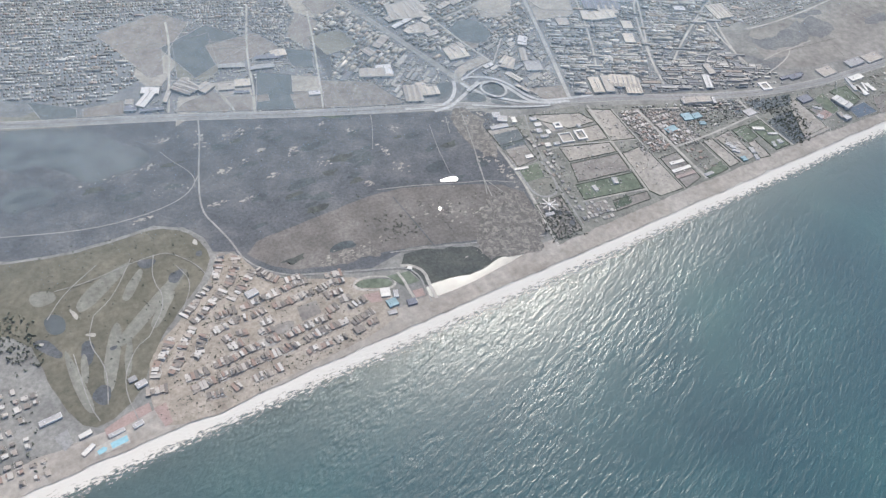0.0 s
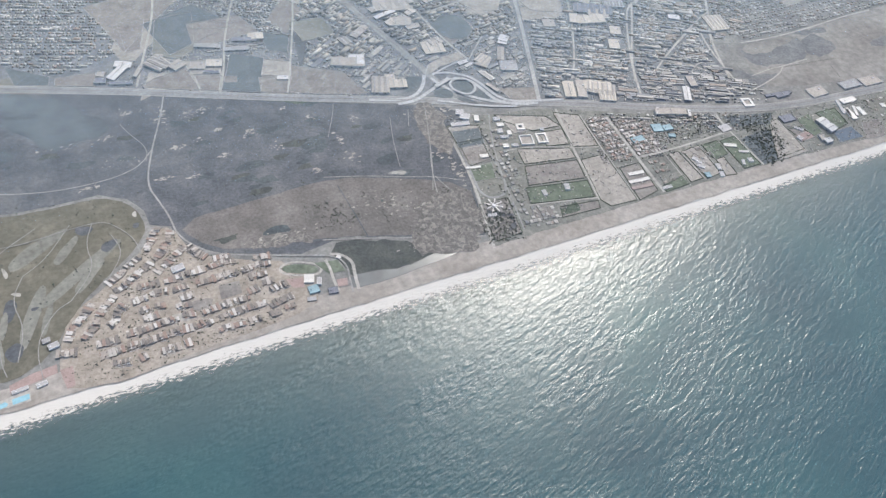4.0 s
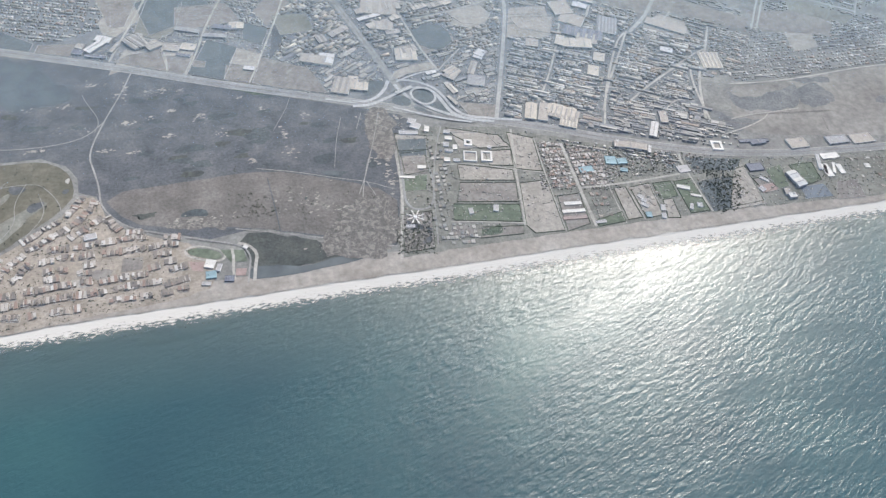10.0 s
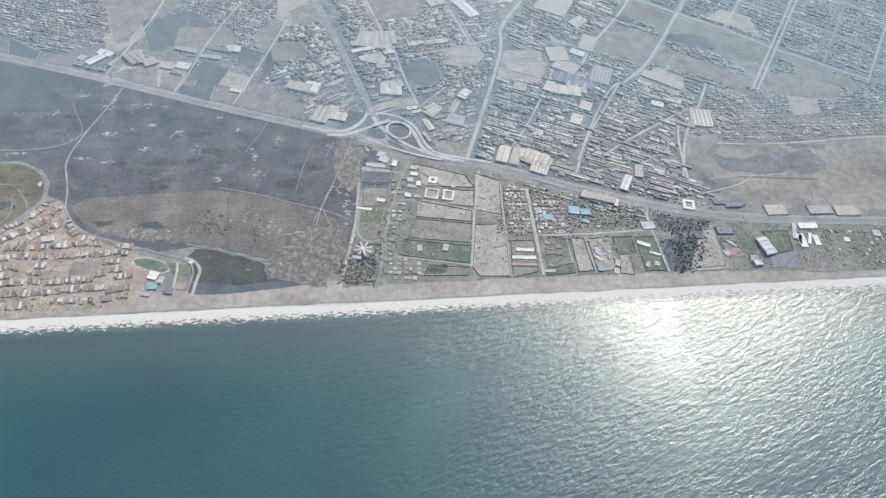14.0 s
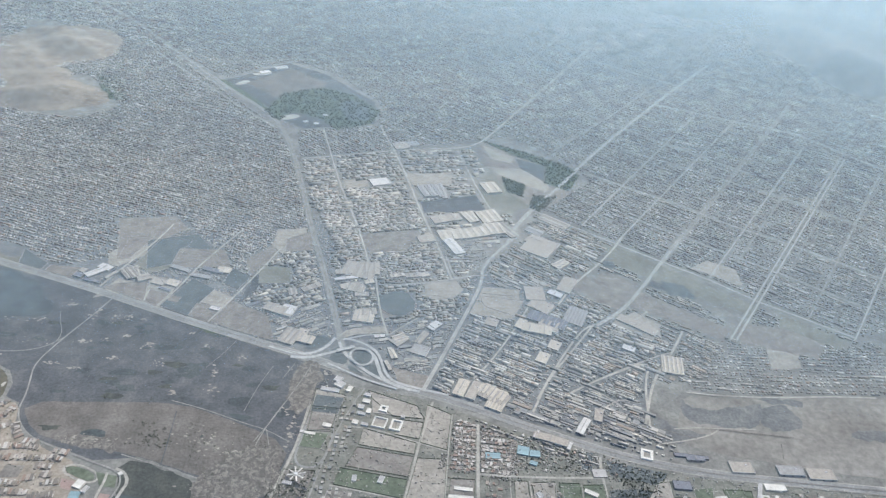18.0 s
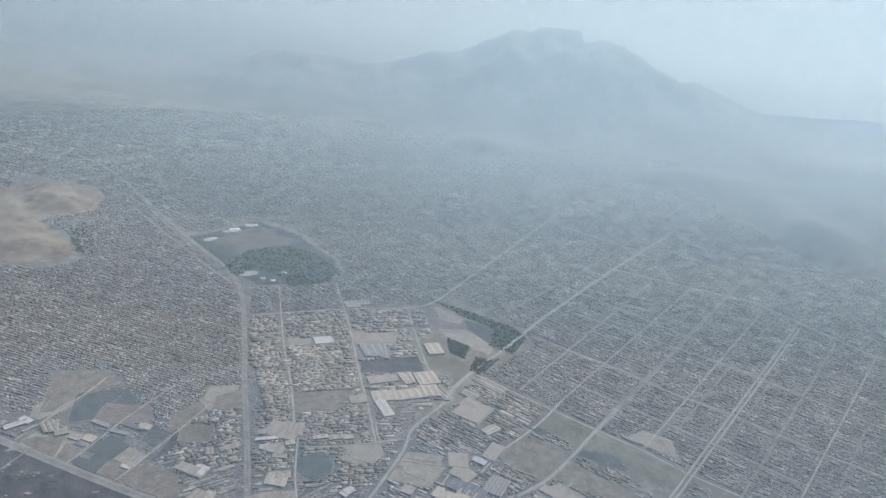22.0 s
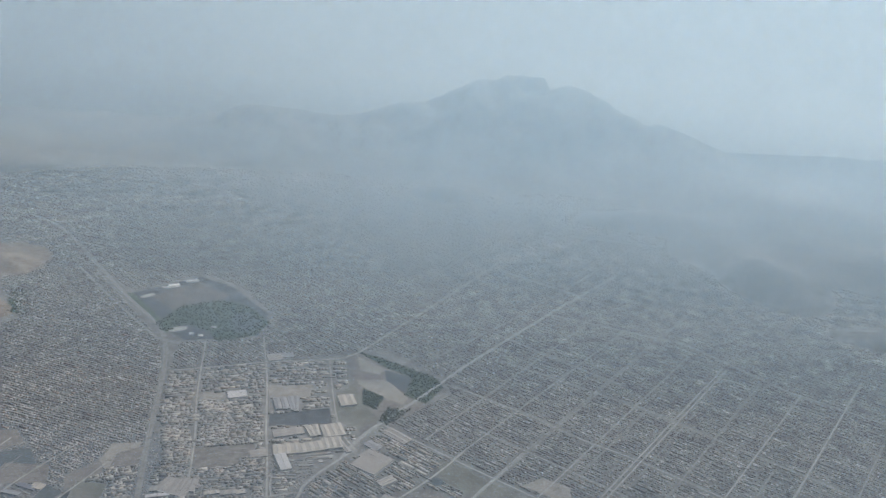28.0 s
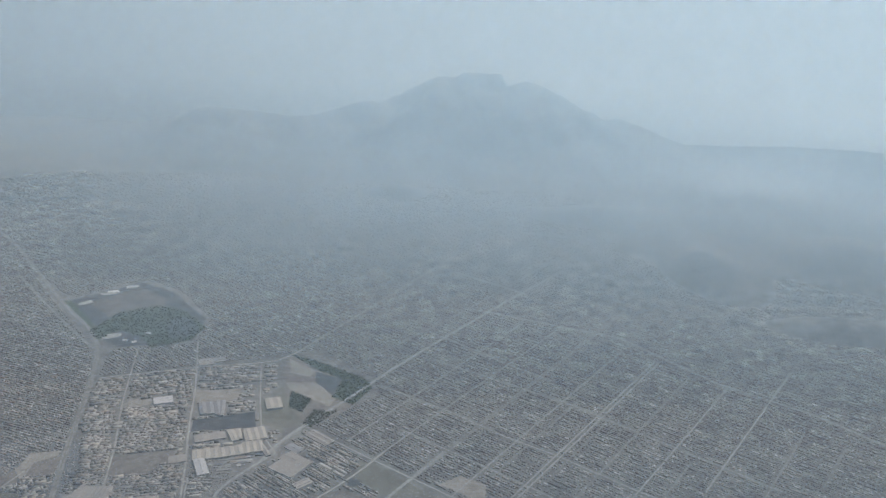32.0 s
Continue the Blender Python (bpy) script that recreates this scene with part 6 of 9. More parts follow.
hedge("wall", [(259, 98.5), (270.5, 97.6), (265, 72.3), (254.9, 74.8)], 0.35, 0.6, wall_mat, patch("plot", [(259, 98.5), (270.5, 97.6), (265, 72.3), (254.9, 74.8)], 0.34, infield_mat, "dark green plot", "plot"))
hedge("wall", [(232.1, 50.3), (251.5, 51.9), (249.4, 32.9), (230.3, 31.4)], 0.35, 0.6, wall_mat, patch("plot", [(232.1, 50.3), (251.5, 51.9), (249.4, 32.9), (230.3, 31.4)], 0.34, lawn_mat, "green lawn plot", "plot"))
hedge("wall", [(208.9, 53.9), (225.2, 54.1), (223.5, 25.8), (215.1, 26.5), (214.5, 43.8)], 0.35, 0.6, wall_mat, patch("plot", [(208.9, 53.9), (225.2, 54.1), (223.5, 25.8), (215.1, 26.5), (214.5, 43.8)], 0.34, field_mat, "bare beige plot", "plot"))
patch("sandy_scrub", [(-64.1, 72.4), (-48.2, 74.1), (-53.2, 44.4), (-58.9, 17.5), (-72.6, 20.9), (-65.2, 45.4)], 0.33, scrub_sand_mat, "pale sandy scrub with dark bushes", "scrub", soft=1, rough_edge=7, step=1.5)
patch("sandy_scrub", [(-91.6, 42), (-65.5, 42.5), (-60.9, 19.1), (-88.4, 24.5)], 0.33, scrub_sand_mat, "pale sandy scrub with dark bushes", "scrub", soft=1, rough_edge=7, step=1.5)
patch("sandy_scrub", [(-43.7, 39.8), (-17.2, 29.4), (-34.5, 12.4), (-48.8, 15.2)], 0.33, scrub_sand_mat, "pale sandy scrub with dark bushes", "scrub", soft=1, rough_edge=7, step=1.5)
patch("sandy_scrub", [(-93.9, 68.8), (-71.5, 71.5), (-75.6, 53.7), (-92.2, 51.5)], 0.33, scrub_sand_mat, "pale sandy scrub with dark bushes", "scrub", soft=1, rough_edge=7, step=1.5)
patch("resort_ground", [(-435.8, -5), (-436.1, 25.4), (-423.6, 60), (-391.7, 81.5), (-362.5, 103.8), (-339, 131.7), (-324.3, 132), (-316.2, 98.5), (-292.9, 78.4), (-229.3, 51.2), (-220, 4.9), (-257.9, -5.8), (-330.1, -9.2), (-388.4, -16.2), (-421.9, -12.3)], 0.16, resort_mat, "sandy brown ground between beach houses", "ground", soft=1, rough_edge=1.0)
patch("square", [(-302.5, 49.8), (-284.6, 49), (-285.8, 34.7), (-304.2, 34)], 0.42, brown_mat, "walled open square among the houses", "square", soft=0)
patch("square", [(-331.3, 41.2), (-309.3, 39.9), (-313.4, 30.2), (-326.3, 29)], 0.42, brown_mat, "open sandy square among the houses", "square", soft=1)
patch("square", [(-348.7, 34.1), (-328.4, 30.1), (-329.6, 21.2), (-349.2, 26.8)], 0.42, track_mat, "open sandy square among the houses", "square", soft=1)
patch("settlement_ground", [(278.8, 604.3), (339, 558.7), (385.3, 520.6), (494.1, 431.5), (558.7, 384.3), (662.4, 320.8), (1144.5, 492), (1407.8, 467.9), (1931.1, 991), (1548.5, 1240.3), (1158.9, 1197.6), (1067.8, 1402.7), (989.1, 1664.3), (702.9, 1708.8), (525.9, 1515.7), (329, 1056.5), (367.7, 784)], 0.05, settled_mat, "pale packed sand under the settlement", "ground")
patch("plot", [(363.5, 517.4), (383.7, 511.1), (491.9, 423.2), (552.1, 376.1), (532.5, 351), (447.7, 404.4), (364.3, 468.2)], 0.3, grass_mat, "dark rough strip along the settlement", "plot", rough_edge=1.2)
KEEP_OUT.append([(363.5, 517.4), (383.7, 511.1), (491.9, 423.2), (552.1, 376.1), (532.5, 351), (447.7, 404.4), (364.3, 468.2)])
patch("plot", [(427.8, 428.1), (459.1, 418.9), (468.5, 388), (429.9, 394.4)], 0.3, infield_mat, "dark pond in a sand pit", "plot", rough_edge=1.2)
KEEP_OUT.append([(427.8, 428.1), (459.1, 418.9), (468.5, 388), (429.9, 394.4)])
patch("plot", [(303.5, 435.9), (378.3, 408.4), (494.4, 323.7), (476.6, 299.8), (363.3, 366.2), (291.5, 397.1)], 0.3, brown_mat, "brown sandy strip between works", "plot", rough_edge=1.2)
KEEP_OUT.append([(303.5, 435.9), (378.3, 408.4), (494.4, 323.7), (476.6, 299.8), (363.3, 366.2), (291.5, 397.1)])
patch("plot", [(352.8, 473.8), (368.4, 468.7), (370.2, 454.8), (352.1, 452.3)], 0.3, infield_mat, "dark green garden plot", "plot", rough_edge=1.2)
KEEP_OUT.append([(352.8, 473.8), (368.4, 468.7), (370.2, 454.8), (352.1, 452.3)])
patch("plot", [(498.5, 337.7), (564.1, 334.1), (624.6, 318.7), (591.5, 272.9), (499.8, 293.9)], 0.3, brown_mat, "brown sandy lot beside the estate", "plot", rough_edge=1.2)
KEEP_OUT.append([(498.5, 337.7), (564.1, 334.1), (624.6, 318.7), (591.5, 272.9), (499.8, 293.9)])
patch("plot", [(574.8, 364.4), (650.6, 310.8), (628, 292.3), (564.1, 334.1)], 0.3, grass_mat, "dark rough strip along the settlement", "plot", rough_edge=1.2)
KEEP_OUT.append([(574.8, 364.4), (650.6, 310.8), (628, 292.3), (564.1, 334.1)])
road("cart_path", [(-475.7, 87.4), (-477.2, 35.4), (-473.8, 19.2)], 0.75, path_mat, "narrow pale cart path on the golf course", keep=0.3)
road("cart_path", [(-452.1, 117.3), (-463.4, 93.3), (-456.4, 62.6), (-465, 30.2)], 0.75, path_mat, "narrow pale cart path on the golf course", keep=0.3)
road("cart_path", [(-436, 169.6), (-468.5, 149.8), (-485.4, 129.6)], 0.75, path_mat, "narrow pale cart path on the golf course", keep=0.3)
road("cart_path", [(-407.6, 164.2), (-432.2, 129.8), (-452.1, 117.3)], 0.75, path_mat, "narrow pale cart path on the golf course", keep=0.3)
road("cart_path", [(-389.1, 159.8), (-398.8, 134.9), (-395.1, 106), (-418.9, 76.8)], 0.75, path_mat, "narrow pale cart path on the golf course", keep=0.3)
road("cart_path", [(-376.1, 140.1), (-369.3, 116.1), (-386.9, 89.3)], 0.75, path_mat, "narrow pale cart path on the golf course", keep=0.3)
road("cart_path", [(-449, 2.7), (-450.8, 42.2), (-433.3, 70.4), (-418.9, 76.8)], 0.75, path_mat, "narrow pale cart path on the golf course", keep=0.3)
road("cart_path", [(-473.4, 156.6), (-446.7, 154.1), (-418.1, 158.2), (-384.3, 159.4), (-373.3, 153.5), (-357.6, 129.1), (-355.9, 107.2)], 0.75, path_mat, "narrow pale cart path on the golf course", keep=0.3)
patch("fairway", [(-458, 138.2), (-432.8, 154.2), (-430.2, 147.5), (-455.2, 126.4)], 0.3, grass_mat, "pale dry fairway of the golf course", "fairway", soft=2, rough_edge=0.8)
patch("fairway", [(-428.3, 126.1), (-405.1, 151.6), (-401.7, 144.5), (-422.9, 117.3)], 0.3, grass_mat, "pale dry fairway of the golf course", "fairway", soft=2, rough_edge=0.8)
patch("fairway", [(-447.1, 52.2), (-435.4, 83.6), (-431, 78.7), (-444, 45.1)], 0.3, grass_mat, "pale dry fairway of the golf course", "fairway", soft=2, rough_edge=0.8)
patch("fairway", [(-476.6, 64.6), (-469.6, 85.5), (-466, 81), (-473.4, 51.7)], 0.3, grass_mat, "pale dry fairway of the golf course", "fairway", soft=2, rough_edge=0.8)
patch("fairway", [(-416.8, 88.6), (-388.2, 116.8), (-384.9, 110), (-411.6, 80.1)], 0.3, grass_mat, "pale dry fairway of the golf course", "fairway", soft=2, rough_edge=0.8)
patch("estate_ground", [(400.8, 300.5), (481.8, 304.6), (535.3, 294.1), (574.3, 294.9), (670.5, 294.5), (918.8, 264.1), (886.8, 218.8), (626.3, 207.4), (515.5, 201), (449.5, 196.4), (401.1, 202.9), (392.6, 233.8)], 0.12, settled_mat, "pale packed sand under a new estate", "ground")
tagged(sheet("far_ground", np.linspace(-3400, 3800, 50), np.linspace(1640, 3400, 30), lambda X, Y: land(X, Y) + 0.05 + 2e-5 * X, far_mat, "far grey suburbs at the foot of the hills", "ground"), "far grey suburbs at the foot of the hills", "ground", "", "structure")
patch("works_ground", [(-83.2, 602.6), (-110.9, 728.1), (18.6, 777.6), (67.2, 801), (179.7, 822.9), (235.5, 583.4), (245, 518.7), (135.4, 376.7), (95.4, 359.1), (4.1, 411.3)], 0.16, worn_mat, "beige trodden ground between works", "ground")
patch("flat", [(-177.8, 909.4), (-148.8, 927), (-137, 910), (-168.4, 889.5)], 0.45, track_mat, "pale trodden flat in the park", "flat", soft=1, rough_edge=2, step=2.0)
patch("flat", [(-290.5, 1059.8), (-267.4, 1085.8), (-259.5, 1067.4), (-283, 1048.4)], 0.45, track_mat, "pale trodden flat in the park", "flat", soft=1, rough_edge=2, step=2.0)
patch("flat", [(-269.4, 1120.2), (-235.5, 1143.3), (-222.7, 1128.5), (-254.9, 1109.8)], 0.45, track_mat, "pale trodden flat in the park", "flat", soft=1, rough_edge=2, step=2.0)
patch("pond", [(-77.3, 1001.9), (-39.1, 1016.8), (1, 960.1), (-6, 919), (-47.7, 904.6), (-64.8, 951.3)], 0.46, infield_mat, "dark still pond in the park", "pond", soft=2, rough_edge=3)


# ---- builders of things ----
def block_mesh(bm, x, y, z, w, d, h, bevel=0.0):
    r = bmesh.ops.create_cube(bm, size=1.0, matrix=Matrix.Translation((x, y, z + h / 2)) @ Matrix.Diagonal((w, d, h, 1)))
    if bevel:
        es = list({e for v in r["verts"] for e in v.link_edges})
        bmesh.ops.bevel(bm, geom=es, offset=bevel, segments=1, affect="EDGES")


def thing(name, x, y, turn, label, category, group="", z=0.0):
    ob = new(name)
    ob.matrix_world = pose(x, y, z, 0, 0, turn)
    return tagged(ob, label, category, group)


def warehouse(name, x, y, w, d, turn, h, ridges, material, label):
    """Walls, a roof of one or more gables that span the width, light strips, doors and a yard lean-to."""
    KEEP_OUT.append(corners(x, y, w + 3, d + 3, turn))
    ob = thing(name, x, y, turn, label, "warehouse", "warehouses")
    bm = bmesh.new()
    block_mesh(bm, 0, 0, 0, w, d, h)
    part("wall", bm, cream_mat if w * d > 300 else wall_mat, ob)
    bm = bmesh.new()
    if ridges:
        step, rise = w / ridges, min(0.9, 0.14 * w / ridges)
        bm.free()
        for i in range(ridges):
            bm = bmesh.new()
            a = -w / 2 + i * step
            over = (0.15 if i == 0 else -0.01, 0.15 if i == ridges - 1 else -0.01)
            ring = [(a - over[0], 0), (a + step / 2, rise), (a + step + over[1], 0), (a + step + over[1], -0.2), (a + step / 2, rise - 0.2), (a - over[0], -0.2)]
            lo = [bm.verts.new((p, -d / 2 - 0.25, h + 0.22 + q)) for p, q in ring]
            hi = [bm.verts.new((p, d / 2 + 0.25, h + 0.22 + q)) for p, q in ring]
            for j in range(6):
                bm.faces.new((lo[j], lo[(j + 1) % 6], hi[(j + 1) % 6], hi[j]))
            bm.faces.new(lo[::-1])
            bm.faces.new(hi)
            bmesh.ops.recalc_face_normals(bm, faces=bm.faces)
            roof = part("roof", bm, material, ob)
            bm = bmesh.new()
            block_mesh(bm, a + step / 2, 0, h + 0.2 + rise, min(0.8, step * 0.12), d * 0.86, 0.25)
            part("ridge_vent", bm, roof_grey, roof)
    else:
        block_mesh(bm, 0, 0, h, w - 0.5, d - 0.5, 0.12)
        roof = part("roof", bm, material, ob)
        for sx, sy, lw, ld in ((0, -1, w, 0.3), (0, 1, w, 0.3), (-1, 0, 0.3, d - 0.6), (1, 0, 0.3, d - 0.6)):
            bm = bmesh.new()
            block_mesh(bm, sx * (w / 2 - 0.15), sy * (d / 2 - 0.15), h, lw, ld, 0.4)
            part("parapet", bm, wall_mat, ob)
        bm = bmesh.new()
        block_mesh(bm, w * 0.22, d * 0.18, h + 0.12, min(2.4, w * 0.2), min(1.6, d * 0.2), 0.7, 0.05)
        part("roof_unit", bm, roof_metal, roof)
    for k in range(max(1, int(w / 9))):
        bm = bmesh.new()
        block_mesh(bm, -w / 2 + (k + 0.5) * w / max(1, int(w / 9)), -d / 2 - 0.03, 0, 1.6, 0.12, min(1.4, h * 0.7))
        part("door", bm, dark_mat, ob)
    return ob


def corners(x, y, w, d, turn):
    c, s = math.cos(radians(turn)), math.sin(radians(turn))
    return [(x + c * u - s * v, y + s * u + c * v) for u, v in ((-w / 2, -d / 2), (w / 2, -d / 2), (w / 2, d / 2), (-w / 2, d / 2))]


def flat_block(name, x, y, w, d, turn, h, material, label):
    """A flat-roofed building: walls with rows of windows, roof, parapets and a stair head."""
    KEEP_OUT.append(corners(x, y, w + 1.5, d + 1.5, turn))
    ob = thing(name, x, y, turn, label, "building", "buildings")
    bm = bmesh.new()
    block_mesh(bm, 0, 0, 0, w, d, h)
    wall = part("wall", bm, material, ob)
    bm = bmesh.new()
    block_mesh(bm, 0, 0, h, w - 0.3, d - 0.3, 0.06)
    part("roof", bm, wall_mat if material is white_mat else material, ob)
    for sx, sy, lw, ld in ((0, -1, w, 0.2), (0, 1, w, 0.2), (-1, 0, 0.2, d - 0.4), (1, 0, 0.2, d - 0.4)):
        bm = bmesh.new()
        block_mesh(bm, sx * (w / 2 - 0.1), sy * (d / 2 - 0.1), h, lw, ld, 0.25)
        part("parapet", bm, material, ob)
    if w > 5 and d > 3:
        bm = bmesh.new()
        block_mesh(bm, -w * 0.25, 0, h + 0.06, 1.0, 0.9, 0.6)
        part("stair_head", bm, material, ob)
    for k in range(max(2, int(w / 2))):
        bm = bmesh.new()
        block_mesh(bm, -w / 2 + (k + 0.5) * w / max(2, int(w / 2)), -d / 2 - 0.02, h * 0.45, 0.7, 0.06, 0.45)
        part("window", bm, dark_mat, wall)
    return ob


def crowns(name, x, y, size, label, material=None, tall=1.0):
    """Trees seen from afar: a short stem and a lumpy crown each, in one mesh."""
    rng = np.random.default_rng(len(x))
    g = (1 + 5 ** 0.5) / 2
    ico = np.array([(-1, g, 0), (1, g, 0), (-1, -g, 0), (1, -g, 0), (0, -1, g), (0, 1, g), (0, -1, -g), (0, 1, -g), (g, 0, -1), (g, 0, 1), (-g, 0, -1), (-g, 0, 1)]) / 1.9
    tri = np.array([0, 11, 5, 0, 5, 1, 0, 1, 7, 0, 7, 10, 0, 10, 11, 1, 5, 9, 5, 11, 4, 11, 10, 2, 10, 7, 6, 7, 1, 8, 3, 9, 4, 3, 4, 2, 3, 2, 6, 3, 6, 8, 3, 8, 9, 4, 9, 5, 2, 4, 11, 6, 2, 10, 8, 6, 7, 9, 8, 1])
    k = 3
    n = len(x) * k
    cx = np.repeat(x, k) + rng.normal(0, 0.42, n) * np.repeat(size, k)
    cy = np.repeat(y, k) + rng.normal(0, 0.42, n) * np.repeat(size, k)
    r = np.repeat(size, k) * rng.uniform(0.35, 0.75, n)
    cz = 0.25 + r * tall * rng.uniform(0.75, 1.3, n)
    co = ico[None] * rng.uniform(0.65, 1.25, (n, 12, 1)) * r[:, None, None] + np.stack([cx, cy, cz], 1)[:, None]
    idx = (np.arange(n)[:, None] * 12 + tri).ravel()
    me = bpy.data.meshes.new(name)
    me.vertices.add(n * 12)
    me.vertices.foreach_set("co", co.ravel())
    me.loops.add(len(idx))
    me.loops.foreach_set("vertex_index", idx)
    me.polygons.add(n * 20)
    me.polygons.foreach_set("loop_start", np.arange(n * 20) * 3)
    me.materials.append(material or leaf_mat)
    me.update(calc_edges=True)
    return tagged(new(name, me), label, "trees", "", "stuff")


leaf_mat = roofs("foliage", (0.072, 0.084, 0.064), (0.09, 0.106, 0.076), (0.06, 0.07, 0.056), (0.105, 0.115, 0.085), (0.085, 0.09, 0.075))


def grove(name, pts, count, low, high, label, seed=3, roads=True):
    rng = np.random.default_rng(seed)
    p = np.array(pts)
    x, y = rng.uniform(p[:, 0].min(), p[:, 0].max(), count), rng.uniform(p[:, 1].min(), p[:, 1].max(), count)
    ok = inside(pts, x, y)
    x, y = x[ok], y[ok]
    if roads:
        ok = clear(x, y)
        x, y = x[ok], y[ok]
    return crowns(name, x, y, rng.uniform(low, high, len(x)), label)


# ---- repeated buildings, each a thing of its own ----
def unit_mesh(name, shapes, material):
    bm = bmesh.new()
    for s in shapes:
        block_mesh(bm, *s)
    me = bpy.data.meshes.new(name)
    bm.to_mesh(me)
    bm.free()
    me.materials.append(material)
    return me


def gable_mesh(name, material, rise=0.13):
    bm = bmesh.new()
    ring = [(-0.54, 1.0), (0, 1.0 + rise), (0.54, 1.0), (0.54, 0.94), (0, 0.94 + rise), (-0.54, 0.94)]
    lo = [bm.verts.new((-0.52, p, q)) for p, q in ring]
    hi = [bm.verts.new((0.52, p, q)) for p, q in ring]
    for j in range(6):
        bm.faces.new((lo[j], lo[(j + 1) % 6], hi[(j + 1) % 6], hi[j]))
    bm.faces.new(lo[::-1])
    bm.faces.new(hi)
    bmesh.ops.recalc_face_normals(bm, faces=bm.faces)
    me = bpy.data.meshes.new(name)
    bm.to_mesh(me)
    bm.free()
    me.materials.append(material)
    return me


WORKSHOP = [("wall", unit_mesh("wall", [(0, 0, 0, 1, 1, 0.95)], wall_mat)), ("roof", gable_mesh("roof", shed_each)),
            ("door", unit_mesh("door", [(0.2, -0.5, 0, 0.18, 0.03, 0.6)], dark_mat))]
YARD_SHOP = [("wall", unit_mesh("wall", [(0, 0, 0, 1, 1, 1.0)], shed_each)), ("roof", unit_mesh("roof", [(-0.08, 0.03, 1.0, 0.8, 0.86, 0.06)], shed_each)),
             ("store", unit_mesh("store", [(0.36, -0.2, 1.0, 0.2, 0.4, 0.5)], wall_mat)), ("door", unit_mesh("door", [(-0.2, -0.5, 0, 0.16, 0.03, 0.55)], dark_mat))]
VILLAS = [
    [("wall", unit_mesh("wall", [(-0.12, 0.05, 0, 0.7, 0.72, 0.5)], villa_each)), ("upper_floor", unit_mesh("upper_floor", [(-0.22, 0.12, 0.5, 0.45, 0.5, 0.42)], villa_each)),
     ("roof", unit_mesh("roof", [(-0.22, 0.12, 0.92, 0.49, 0.54, 0.06)], villa_roof)), ("terrace", unit_mesh("terrace", [(0.12, -0.02, 0.5, 0.2, 0.6, 0.04)], villa_roof)),
     ("garden_wall", unit_mesh("garden_wall", [(0, -0.47, 0, 0.96, 0.03, 0.25), (0.47, 0, 0, 0.03, 0.9, 0.25)], wall_mat)), ("window", unit_mesh("window", [(-0.2, -0.315, 0.15, 0.3, 0.02, 0.22)], dark_mat))],
    [("wall", unit_mesh("wall", [(0.08, 0.0, 0, 0.6, 0.85, 0.55)], villa_each)), ("wing", unit_mesh("wing", [(-0.32, 0.22, 0, 0.24, 0.4, 0.45)], villa_each)),
     ("roof", unit_mesh("roof", [(0.08, 0.0, 0.55, 0.64, 0.89, 0.06)], villa_roof)), ("roof", unit_mesh("roof_low", [(-0.34, 0.22, 0.45, 0.24, 0.44, 0.05)], villa_roof)),
     ("garden_wall", unit_mesh("garden_wall", [(-0.47, -0.1, 0, 0.03, 0.8, 0.25)], wall_mat)), ("window", unit_mesh("window", [(0.08, -0.435, 0.15, 0.36, 0.02, 0.25)], dark_mat))],
    [("wall", unit_mesh("wall", [(0, 0.1, 0, 0.86, 0.55, 0.62)], villa_each)), ("porch", unit_mesh("porch", [(0.1, -0.28, 0.42, 0.5, 0.22, 0.05)], villa_roof)),
     ("roof", unit_mesh("roof", [(0, 0.1, 0.62, 0.9, 0.59, 0.06)], villa_roof)), ("roof_tank", unit_mesh("roof_tank", [(0.25, 0.2, 0.68, 0.14, 0.12, 0.16)], dark_mat)),
     ("window", unit_mesh("window", [(-0.22, -0.185, 0.18, 0.2, 0.02, 0.25)], dark_mat))]]


def place(name, kit, x, y, w, d, h, turn, label, category, group):
    root = new(name)
    root.matrix_world = pose(x, y, 0.0, 0, 0, turn) @ Matrix.Diagonal((w, d, h, 1))
    for pn, me in kit:
        new(pn, me).parent = root
    return tagged(root, label, category, group)


def estate(name, kits, pts, turn, lot, street, rows, cross, label, category, group, fill=0.85, low=1.2, high=2.0, seed=1, most=300, gap=0.2, quarter_turns=True):
    """Like quarter(), but every building is a thing of its own, the ones nearest the sea first; the rest stays open ground."""
    rng = random.Random(seed)
    a = radians(turn)
    ca, sa = math.cos(a), math.sin(a)
    us, vs = [p[0] * ca + p[1] * sa for p in pts], [-p[0] * sa + p[1] * ca for p in pts]
    spots = []
    u, i = min(us), 0
    while u < max(us):
        v, j = min(vs), 0
        while v < max(vs):
            x, y = u * ca - v * sa, u * sa + v * ca
            if rng.random() < fill:
                spots.append((x, y))
            j += 1
            v += lot[1] + (street if j % rows == 0 else 0)
        i += 1
        u += lot[0] + (street if i % cross == 0 else 0)
    X, Y = np.array([s[0] for s in spots]), np.array([s[1] for s in spots])
    ok = inside(pts, X, Y) & clear(X, Y)
    spots = sorted((float(y), float(x)) for x, y in zip(X[ok], Y[ok]))
    for y, x in spots[:most]:
        k = 180 if quarter_turns and rng.random() < 0.5 else 0
        place(name, rng.choice(kits), x + rng.uniform(-0.3, 0.3), y + rng.uniform(-0.3, 0.3), lot[0] * (1 - gap) * rng.uniform(0.75, 1.12), lot[1] * (1 - gap) * rng.uniform(0.8, 1.1),
              rng.uniform(low, high), turn + k + rng.uniform(-2, 2), label, category, group)
    return spots[most - 1][0] if len(spots) > most else 1e9


